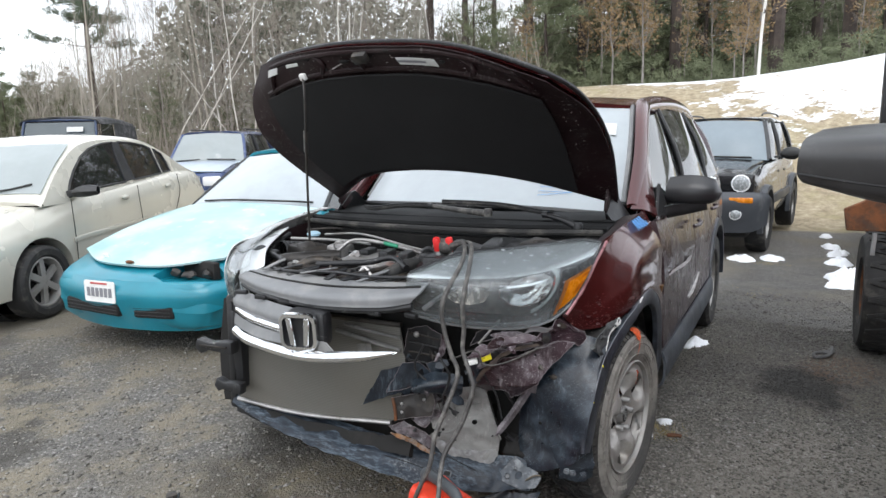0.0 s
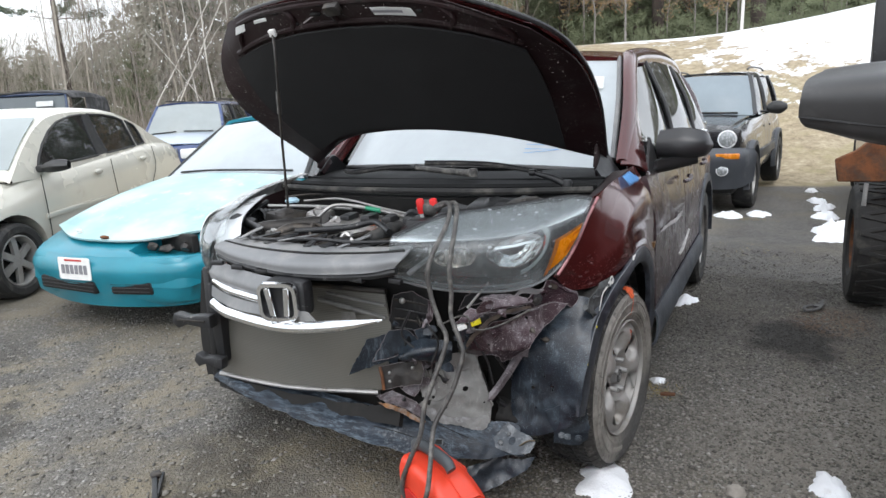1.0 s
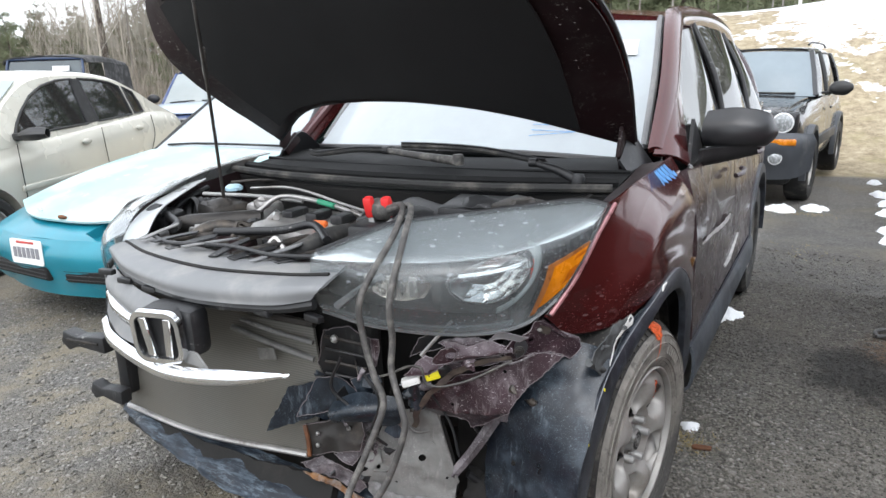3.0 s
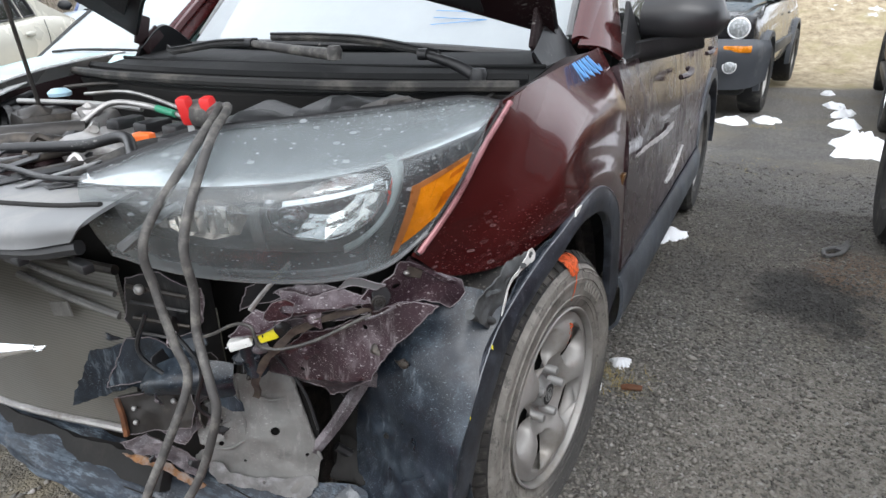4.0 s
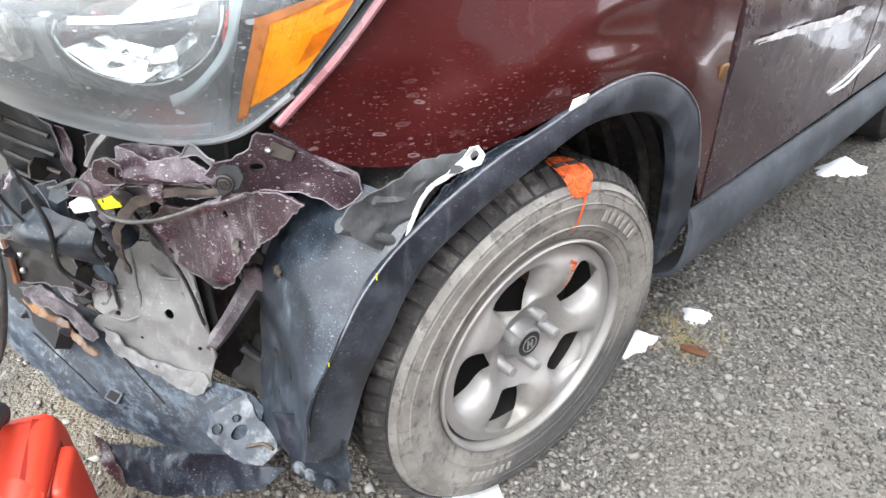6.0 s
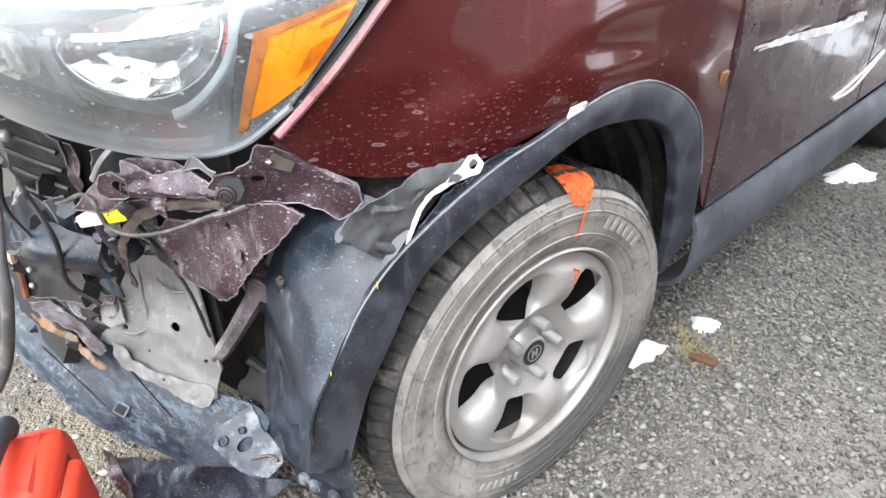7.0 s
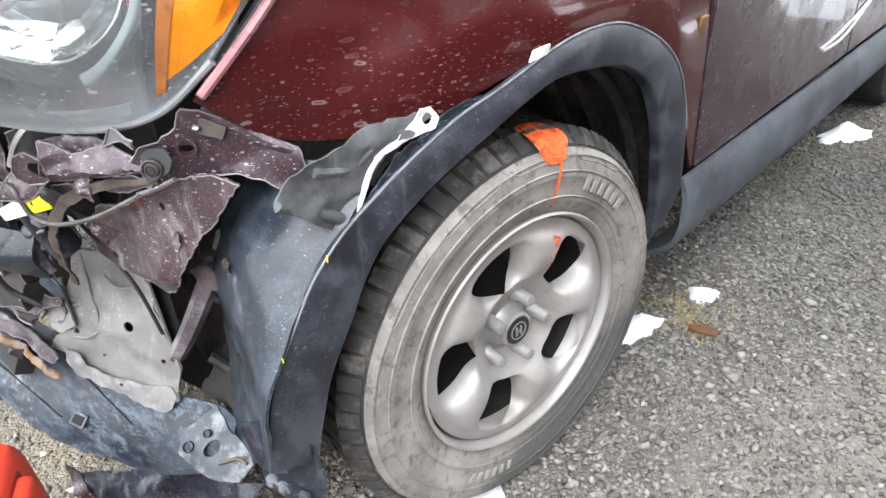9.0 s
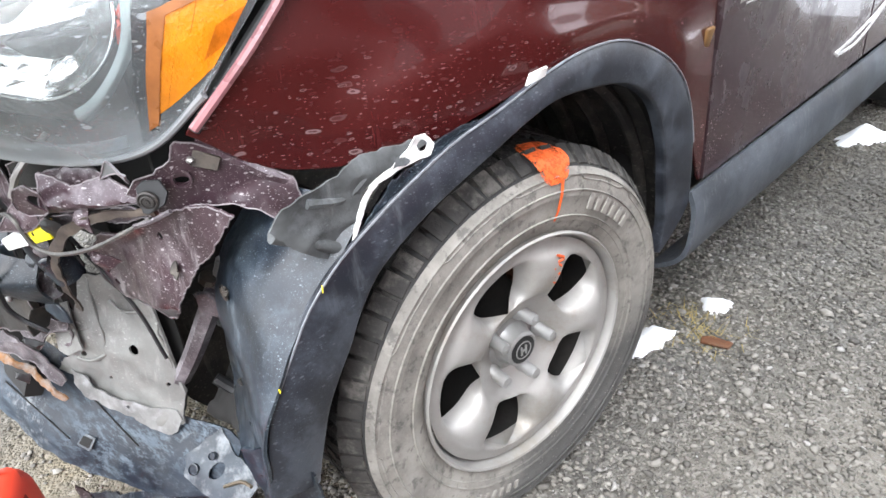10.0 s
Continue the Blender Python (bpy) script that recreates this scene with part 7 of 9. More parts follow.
    for k, (rr, xx) in enumerate(prof):
        wide = 4.2 * math.sqrt(max(.02, 1 - (k / 3.2 - .95) ** 2))
        rows.append([tilt @ Vector((xx, rr * math.cos(radians(81.5 + wide * u / 6)), rr * math.sin(radians(81.5 + wide * u / 6)))) for u in range(-6, 7)])
    mark.patch(rows, 24, 18, 0, crumple=.0012, seed=3, cf=60)
    mark.rev([(.318, h * 1.045), (.308, h * 1.075), (.288, h * 1.095), (.262, h * 1.075), (.243, h * 1.03)], 2, tilt, 78.2, 79.4, closed=False)
    halo = Geo()
    halo.patch([[tilt @ Vector((xx + .0012, (rr + .0008) * math.cos(radians(81.5 + wd * u / 6)), (rr + .0008) * math.sin(radians(81.5 + wd * u / 6)))) for u in range(-6, 7)] for (rr, xx), wd in zip(prof, (3.4, 5.2, 6.0, 6.0, 5.4, 4.6, 2.6))], 24, 18)
    part("paint_halo", halo, thin_spray, wheel)
    part("paint_mark", mark, orange_spray, wheel, "orange spray paint mark over the tyre shoulder")
    for rr, xx in ((.316, 1.062), (.292, 1.088), (.250, 1.055)):
        part("moulded_ring", Geo().rev([(rr - .0012, h * xx - .002), (rr, h * xx + .0012), (rr + .0012, h * xx - .002)], 90, tilt, closed=False), sidewall, wheel)
    for k in range(6):
        part("raised_bar", Geo().box((0, 0, .274), (.0028, .0125, .026), (0, 0, 0), .001), sidewall, wheel, m=tilt @ pose(h * 1.078, 0, 0, -27 - 4.6 * k, 0, 0))
        part("raised_bar", Geo().box((0, 0, .272), (.0028, .0085, .018), (0, 0, 0), .001), sidewall, wheel, m=tilt @ pose(h * 1.078, 0, 0, 148 + 4.0 * k, 0, 0))
    for k in range(14):
        a0 = 360 / 14 * k
        part("stepped_rib", Geo().tube([tilt @ Vector((h * 1.05 + .001, rr * math.cos(radians(a)), rr * math.sin(radians(a)))) for rr, a in ((.3085, a0), (.3085, a0 + 9), (.3085, a0 + 18), (.3145, a0 + 19.5), (.3145, a0 + 24), (.3085, a0 + 25.4))], .0016, 5), sidewall, wheel)
    scr = Geo()
    for k in range(7):
        rr, aa = .132 + .0075 * k, radians(65 + (k % 2) * 4)
        a2 = radians(71 - (k % 3) * 3)
        scr.tube([tilt @ Vector((high(rr) + .0075, rr * math.cos(aa), rr * math.sin(aa))), tilt @ Vector((high(rr) + .0085, (rr + .004) * math.cos(a2), (rr + .004) * math.sin(a2)))], .0022, 5)
    part("spoke_scribble", scr, thin_spray, wheel, "small orange paint scribble on a spoke")


def _wedge(sx, sy, sz):
    b = bmesh.new()
    bmesh.ops.create_cube(b, size=1)
    for p in b.verts:
        if p.co.z > 0:
            p.co.x *= .88
            p.co.y *= .86
    bmesh.ops.scale(b, vec=(sx, sy, sz), verts=b.verts)
    return b


near_wheel()
for c, o in (((-.835, 0, .347), -1), ((.835, 2.62, .347), 1), ((-.835, 2.62, .347), -1)):
    car_wheel(suv, c, .347, .215, .212, o, 5)


# ---- other cars in the yard ----
def number_plate(car, c, rot=(90, 0, 0), w=.30, h=.15):
    p = part("number_plate", Geo().slab(rrect(w, h, .015), .006, pose(*c, *rot), .001), white_mark, car, "white number plate")
    g = Geo()
    for k in range(6):
        g.box(pose(*c, *rot) @ Vector((-.105 + .042 * k, -.004, .008)), (.028, .004, .062), (rot[0] - 90, rot[1], rot[2]))
    part("plate_marking", g, label_ink, p)
    part("plate_strip", Geo().box(pose(*c, *rot) @ Vector((0, .058, .008)), (.16, .004, .012), (rot[0] - 90, rot[1], rot[2])), mat("red_plate_strip", (0.5, 0.06, 0.05), 0.6), p)


def seam(car, pts, r=.004, material=None):
    part("panel_gap", Geo().tube(pts, r, 5, 4), material or void, car)


def sedan():
    paint = mat("champagne_paint", (0.60, 0.575, 0.50), 0.28, 0.25, 0.05, 1.5, 300, 0.02, 0.0004, coat=0.6, dirt=(0.36, 0.33, 0.28), amount=0.15, dscale=2.5)
    car = thing("beige_saloon", "pale champagne four-door saloon with dusty silver wheels", "car", pose(-4.92, .24, 0, 0, 0, 24))
    body = part("body", car_body([(-.92, .50, .30, .52, .62), (-.84, .72, .22, .60, .72), (-.5, .82, .20, .70, .83), (0, .852, .20, .78, .92), (.35, .86, .20, .85, 1.0), (1.0, .862, .20, .91, 1.03), (1.6, .862, .20, .95, 1.07), (2.4, .86, .22, .99, 1.13), (2.9, .84, .26, .98, 1.13), (3.15, .80, .30, .90, 1.05), (3.26, .66, .38, .76, .92)], 5), paint, car, "pale champagne body")
    cut(body, *arches(.365, 2.5, .9, .33))
    for y in (0, 2.5):
        part("arch_liner", Geo().rev([(0.36, -.6), (0.36, .6), (0.35, .6), (0.35, -.6)], 24, pose(0, y, 0.33)), void, car)

    # the upper body: one arched shell from the screen's foot to the boot, opened for the side windows
    arch_line = [(.10, .99), (.45, 1.27), (.80, 1.475), (1.10, 1.548), (1.5, 1.568), (1.85, 1.552), (2.16, 1.50), (2.43, 1.397), (2.65, 1.275), (2.98, 1.14)]

    def flank(z):
        return .80 - .30 * (z - .95)
    rings = []
    for y, z in arch_line:
        w1 = flank(z - .045)
        half = [(.80, .95), (flank((z + .9) / 2), (z + .9) / 2), (w1, z - .045), (w1 * .92, z - .012), (w1 * .6, z + .008), (0, z + .02)]
        rings.append([Vector((x, y, zz)) for x, zz in half] + [Vector((-x, y, zz)) for x, zz in half[-2::-1]])
    n = len(rings[0])
    lines = [curve([r[i] for r in rings], 5) for i in range(n)]
    m = len(lines[0])
    shell = Geo().add([lines[i][k] for k in range(m) for i in range(n)], [(k * n + i, (k + 1) * n + i, (k + 1) * n + (i + 1) % n, k * n + (i + 1) % n) for k in range(m - 1) for i in range(n)] + [tuple(range(n)), tuple(range((m - 1) * n + n - 1, (m - 1) * n - 1, -1))])
    upper = part("roof", shell, paint, car, "arched pale roof and pillars")
    windows = [[(.50, 1.035), (.58, 1.13), (.69, 1.23), (.86, 1.35), (1.04, 1.43), (1.25, 1.475), (1.46, 1.492), (1.445, 1.30), (1.44, 1.075), (.9, 1.048)],
               [(1.56, 1.492), (1.80, 1.482), (2.02, 1.455), (2.14, 1.415), (2.17, 1.27), (2.19, 1.125), (1.90, 1.105), (1.61, 1.088), (1.575, 1.3)],
               [(2.20, 1.405), (2.336, 1.35), (2.38, 1.25), (2.40, 1.145), (2.24, 1.13), (2.22, 1.27)]]
    cut(upper, *[Geo().slab(o, 2.4, Matrix(((0, 0, 1, -1.2), (1, 0, 0, 0), (0, 1, 0, 0), (0, 0, 0, 1)))) for o in windows])
    q = math.hypot(1, .3)
    for s in (-1, 1):
        lean = Matrix(((0, -.3 * s / q, s / q, s * .80), (1, 0, 0, 0), (0, 1 / q, .3 / q, .95), (0, 0, 0, 1)))
        for o in windows:
            flat = [(y, (z - .95) * q) for y, z in o]
            win = part("side_window", Geo().slab(flat, .005, lean @ pose(0, 0, -.008)), side_glass, car)
            part("window_frame", Geo().tube([lean @ Vector((u, v, .002)) for u, v in flat + flat[:2]], .012, 6), black_plastic, win)
        part("centre_pillar", Geo().slab([(y, (z - .95) * q) for y, z in ((1.44, 1.075), (1.61, 1.088), (1.575, 1.30), (1.56, 1.492), (1.46, 1.492), (1.445, 1.30))], .006, lean @ pose(0, 0, .001)), black_plastic, car)
        for y in (0, 2.5):
            car_wheel(car, (s * .76, y, .315), .315, .20, .215, s, 6)
        seam(car, [(s * .868, .40, .35), (s * .872, .40, .66), (s * .845, .43, .98)])
        seam(car, [(s * .872, 1.50, .32), (s * .876, 1.50, .66), (s * .848, 1.51, 1.03)])
        seam(car, [(s * .868, 2.25, .70), (s * .862, 2.38, .90), (s * .82, 2.42, 1.10)])
        for y, z in ((1.25, .925), (2.12, .985)):
            part("door_handle", Geo().lump((s * .862, y, z), (.018, .07, .026), 2, .05), paint, car)
        part("side_moulding", Geo().box((s * .868, 1.0, .64), (.016, 1.25, .05), (2, 0, 0), .008), paint, car)
        mirror = part("door_mirror", Geo().patch([[(s * .84, .52, 1.075), (s * .95, .50, 1.10), (s * 1.04, .53, 1.085)], [(s * .84, .46, 1.04), (s * .95, .44, 1.05), (s * 1.06, .49, 1.05)], [(s * .84, .52, 1.00), (s * .95, .50, 1.005), (s * 1.04, .54, 1.02)], [(s * .85, .58, 1.01), (s * .95, .58, 1.015), (s * 1.03, .58, 1.03)], [(s * .85, .58, 1.07), (s * .95, .58, 1.09), (s * 1.03, .58, 1.08)], [(s * .84, .52, 1.075), (s * .95, .50, 1.10), (s * 1.04, .53, 1.085)]], 14, 20, .006), mat("matt_black_mirror", (0.03, 0.03, 0.03), 0.5), car, "matt black door mirror")
        part("mirror_foot", Geo().box((s * .82, .52, 1.03), (.10, .10, .06), (0, 0, 0), .015), black_plastic, mirror)
        bowl(car, (s * .60, -.80, .66), .085, (s * .4, -1, .1))

    def over(x, y):
        i = next(i for i in range(3) if y <= arch_line[i + 1][0] or i == 2)
        (y0, z0), (y1, z1) = arch_line[i], arch_line[i + 1]
        z = z0 + (z1 - z0) * (y - y0) / (y1 - y0)
        return Vector((x, y, z + .036 - .03 * (x / .62) ** 2))
    part("windscreen", Geo().patch([[over(u * (.74 - .20 * (y - .14)), y + .06 * abs(u)) for u in (-1, -.6, 0, .6, 1)] for y in (.13, .28, .45, .60, .74)], 20, 16, .004), pale_screen, car, "pale windscreen with sky shine in its film")
    part("wiper_blade", Geo().tube([over(x, y) + Vector((0, 0, .012)) for x, y in ((.10, .16), (.40, .18), (.62, .26))], .009, 6, 4), rubber, car)
    part("wiper_blade", Geo().tube([over(x, y) + Vector((0, 0, .012)) for x, y in ((-.55, .24), (-.2, .17), (.05, .15))], .009, 6, 4), rubber, car)


def teal_car():
    teal = mat("faded_teal_paint", (0.008, 0.20, 0.27), 0.35, 0.1, 0.15, 2, 200, 0.05, 0.0005, coat=0.3, dirt=(0.08, 0.22, 0.25), amount=0.1, dscale=3)
    w = Net("peeling_teal_bonnet_paint")
    a = w.ramp(w.noise(1.7, 5, 0.62), .36, .60)
    col = w.mix(a, (0.25, 0.43, 0.43), (0.44, 0.57, 0.57))
    col = w.mix(w.ramp(w.noise(7, 6, .7), .56, .66, 0, .7), col, (0.52, 0.63, 0.63))
    w.put(col, w.b.inputs["Base Color"])
    w.put(w.ramp(a, 0, 1, .32, .6), w.b.inputs["Roughness"])
    w.put(w.bump(w.noise(120, 3), .1, .001), w.b.inputs["Normal"])
    faded = w.m
    car = thing("teal_coupe", "old teal coupe with sun-bleached peeling bonnet", "car", pose(-2.74, 1.12, 0, 0, 0, 5))
    body = part("body", car_body([(-.88, .52, .26, .42, .50), (-.80, .72, .20, .46, .54), (-.62, .80, .19, .52, .60), (-.3, .83, .19, .60, .70), (.0, .845, .19, .66, .76), (.45, .85, .19, .72, .855), (1.6, .85, .19, .78, .88), (2.5, .84, .22, .80, .92), (3.0, .80, .28, .80, .95), (3.3, .66, .36, .70, .84)], 5), teal, car, "teal body")
    cut(body, *arches(.35, 2.55, .9, .31), Geo().box((.54, -.72, .59), (.46, .30, .13), (0, 0, -14)))
    for y in (0, 2.55):
        part("arch_liner", Geo().rev([(0.345, -.6), (0.345, .6), (0.335, .6), (0.335, -.6)], 24, pose(0, y, 0.31)), void, car)
    hd = [[(-.70, -.56, .665), (-.35, -.735, .625), (0, -.775, .618), (.35, -.735, .625), (.70, -.56, .665)], [(-.74, -.2, .755), (-.36, -.3, .775), (0, -.32, .785), (.36, -.3, .775), (.74, -.2, .755)], [(-.75, .2, .835), (-.37, .12, .865), (0, .1, .875), (.37, .12, .865), (.75, .2, .835)], [(-.72, .55, .89), (-.36, .46, .925), (0, .44, .935), (.36, .46, .925), (.72, .55, .89)]]
    part("bonnet", Geo().patch(hd, 30, 24, .015), faded, car, "sun-bleached teal bonnet peeling to white")
    part("bonnet_badge", Geo().lump((0.02, -.765, .635), (.045, .012, .014), 1, .05), rust, car)
    part("bonnet_emblem", Geo().box((-.30, -.70, .655), (.05, .012, .03), (20, 0, 0), .004), white_mark, car)
    part("lamp_hole", Geo().box((.52, -.60, .585), (.40, .05, .12), (0, 0, -14), .01), void, car)
    for q, r, k in (((.50, -.70, .56), (.06, .04, .025), 5), ((.64, -.66, .57), (.05, .04, .03), 8), ((.40, -.71, .57), (.04, .03, .03), 3)):
        part("lamp_scrap", Geo().lump(q, r, k, .5), dark_metal, car, angle=20)
    part("bumper_cap", Geo().patch([[(-.80, -.52, .50), (-.62, -.77, .52), (0, -.90, .525), (.62, -.77, .52), (.80, -.52, .50)], [(-.835, -.53, .46), (-.65, -.815, .455), (0, -.945, .455), (.65, -.815, .455), (.835, -.53, .46)], [(-.835, -.53, .36), (-.64, -.81, .36), (0, -.935, .36), (.64, -.81, .36), (.835, -.53, .36)], [(-.80, -.52, .22), (-.60, -.76, .20), (0, -.88, .195), (.60, -.76, .20), (.80, -.52, .22)]], 36, 18, .02), teal, car, "teal bumper")
    for x0, x1 in ((-.50, .10), (.20, .52)):
        xm = (x0 + x1) / 2
        yy = -.935 + .30 * xm * xm
        part("bumper_slot", Geo().box((xm, yy + .026, .335), (x1 - x0, .085, .095), (0, 0, 26 * xm), .02), void, car)
        for z in (.31, .335, .36):
            part("slot_bar", Geo().box((xm, yy - .016, z), (x1 - x0 - .03, .010, .007), (0, 0, 26 * xm), .002), black_plastic, car)
    number_plate(car, (-.06, -.962, .46), (88, 0, 0))
    cabin(car, teal, .48, 1.22, 1.85, 2.75, .745, .57, .87, 1.36, post=1.62, pr=.02, pillar=black_plastic)
    for s in (-1, 1):
        for y in (0, 2.55):
            car_wheel(car, (s * .76, y, .29), .29, .185, .18, s, 5)
    part("wiper_blade", Geo().tube([(-.60, .62, .925), (-.2, .50, .95), (.05, .48, .955)], .009, 6, 4), rubber, car)
    part("wiper_blade", Geo().tube([(-.05, .46, .955), (.3, .50, .95), (.62, .62, .93)], .009, 6, 4), rubber, car)


def blue_wagon():
    paint = mat("dark_blue_paint", (0.03, 0.055, 0.15), 0.28, 0.2, 0.1, 2, 200, 0.03, 0.0004, coat=0.7, dirt=(0.25, 0.25, 0.25), amount=0.3)
    # bonnet blue paled to carry the sky's reflection
    pale = mat("sky_paled_blue_bonnet", (0.36, 0.42, 0.50), 0.4, 0.1, 0.1, 2, 200, 0.03, 0.0004, coat=0.4)
    car = thing("blue_wagon", "dark blue off-road wagon with sky shine painted on its bonnet", "car", pose(-8.85, 6.1, 0, 0, 0, 30))
    body = part("body", car_body([(-.82, .70, .40, .66, .78), (-.74, .84, .34, .74, .90), (-.4, .88, .32, .82, 1.00), (.2, .89, .32, .86, 1.05), (.7, .89, .32, .90, 1.08), (2.0, .89, .32, .92, 1.08), (3.4, .88, .36, .92, 1.08), (3.65, .80, .45, .86, 1.0)], 5), paint, car)
    cut(body, *arches(.40, 2.7, .95, .38))
    part("bonnet", Geo().patch([[(-.76, -.68, .95), (0, -.78, .97), (.76, -.68, .95)], [(-.78, -.1, 1.055), (0, -.15, 1.085), (.78, -.1, 1.055)], [(-.76, .62, 1.10), (0, .50, 1.12), (.76, .62, 1.10)]], 20, 14, .015), pale, car)
    cabin(car, paint, .62, 1.20, 3.2, 3.5, .79, .63, 1.07, 1.70, post=1.9, glass_front=pale_screen)
    part("grille", Geo().box((0, -.83, .78), (.80, .05, .20), (4, 0, 0), .02), grey_plastic, car)
    for k in range(3):
        part("grille_bar", Geo().box((0, -.862, .72 + .06 * k), (.76, .015, .02), (0, 0, 0), .005), void, car)
    part("bumper", Geo().box((0, -.90, .52), (1.72, .16, .20), (0, 0, 0), .05), grey_plastic, car)
    for s in (-1, 1):
        part("headlight", Geo().box((s * .60, -.80, .78), (.32, .08, .17), (0, 0, s * 12), .03), white_mark, car, "pale rectangular headlight")
        part("door_mirror", Geo().lump((s * 1.0, .85, 1.20), (.12, .07, .085), 3, .1, 3), black_plastic, car)
        for y in (0, 2.7):
            car_wheel(car, (s * .77, y, .36), .36, .23, .20, s, 5)
    for x in (-.55, .55):
        part("roof_rail", Geo().tube([(x, 1.5, 1.76), (x, 3.1, 1.76)], .015, 6), black_plastic, car)
    for a, b in (((-.62, .72, 1.12), (-.1, .60, 1.15)), ((.05, .60, 1.15), (.6, .70, 1.13))):
        part("wiper_blade", Geo().tube([a, b], .012, 6), rubber, car)


def soft_top():
    paint = mat("navy_paint", (0.02, 0.04, 0.09), 0.3, 0.1, 0.1, 2, 200, 0.03, coat=0.5)
    cloth = mat("black_canvas", (0.035, 0.035, 0.036), 0.9, 0, 0.25, 3, 300, 0.4, 0.002, dirt=(0.2, 0.2, 0.2), amount=0.4)
    car = thing("soft_top_jeep", "dark blue open off-roader with black canvas top", "car", pose(-10.6, 4.2, .2, 0, 0, 36))
    body = part("body", car_body([(-.75, .60, .50, .80, .95), (-.6, .72, .45, .85, 1.0), (.6, .74, .45, .9, 1.05), (.7, .76, .45, .95, 1.12), (2.7, .76, .45, .95, 1.12), (2.85, .74, .5, .9, 1.08)], 3), paint, car)
    cut(body, *arches(.42, 2.35, .85, .42))
    pane(car, [(-.68, .70, 1.14), (.68, .70, 1.14), (.62, .92, 1.74), (-.62, .92, 1.74)], clear_screen, "windscreen", (0, -.02, 0))
    part("screen_frame", Geo().tube([(-.71, .70, 1.12), (-.65, .92, 1.77), (0, .91, 1.785), (.65, .92, 1.77), (.71, .70, 1.12)], .03, 8), paint, car)
    part("screen_paper", Geo().box((.30, .81, 1.60), (.30, .004, .10), (-20, 0, 0)), label_paper, car)
    part("canvas_top", Geo().patch([[(-.74, .9, 1.70), (-.62, .88, 1.80), (0, .88, 1.84), (.62, .88, 1.80), (.74, .9, 1.70)], [(-.76, 1.8, 1.72), (-.64, 1.8, 1.84), (0, 1.8, 1.88), (.64, 1.8, 1.84), (.76, 1.8, 1.72)], [(-.74, 2.75, 1.66), (-.62, 2.8, 1.77), (0, 2.8, 1.80), (.62, 2.8, 1.77), (.74, 2.75, 1.66)]], 20, 16, .02, crumple=.01, seed=3), cloth, car, "black canvas roof")
    for s in (-1, 1):
        part("canvas_side", Geo().patch([[(s * .75, 1.55, 1.72), (s * .75, 2.75, 1.68)], [(s * .78, 1.55, 1.10), (s * .78, 2.80, 1.10)]], 12, 10, .01, crumple=.01, seed=8), cloth, car)
        pane(car, [(s * .775, .85, 1.12), (s * .775, 1.52, 1.12), (s * .74, 1.52, 1.70), (s * .72, .98, 1.70)], side_glass, "side_window")
        for y in (0, 2.35):
            car_wheel(car, (s * .74, y, .38), .38, .24, .20, s, 5)


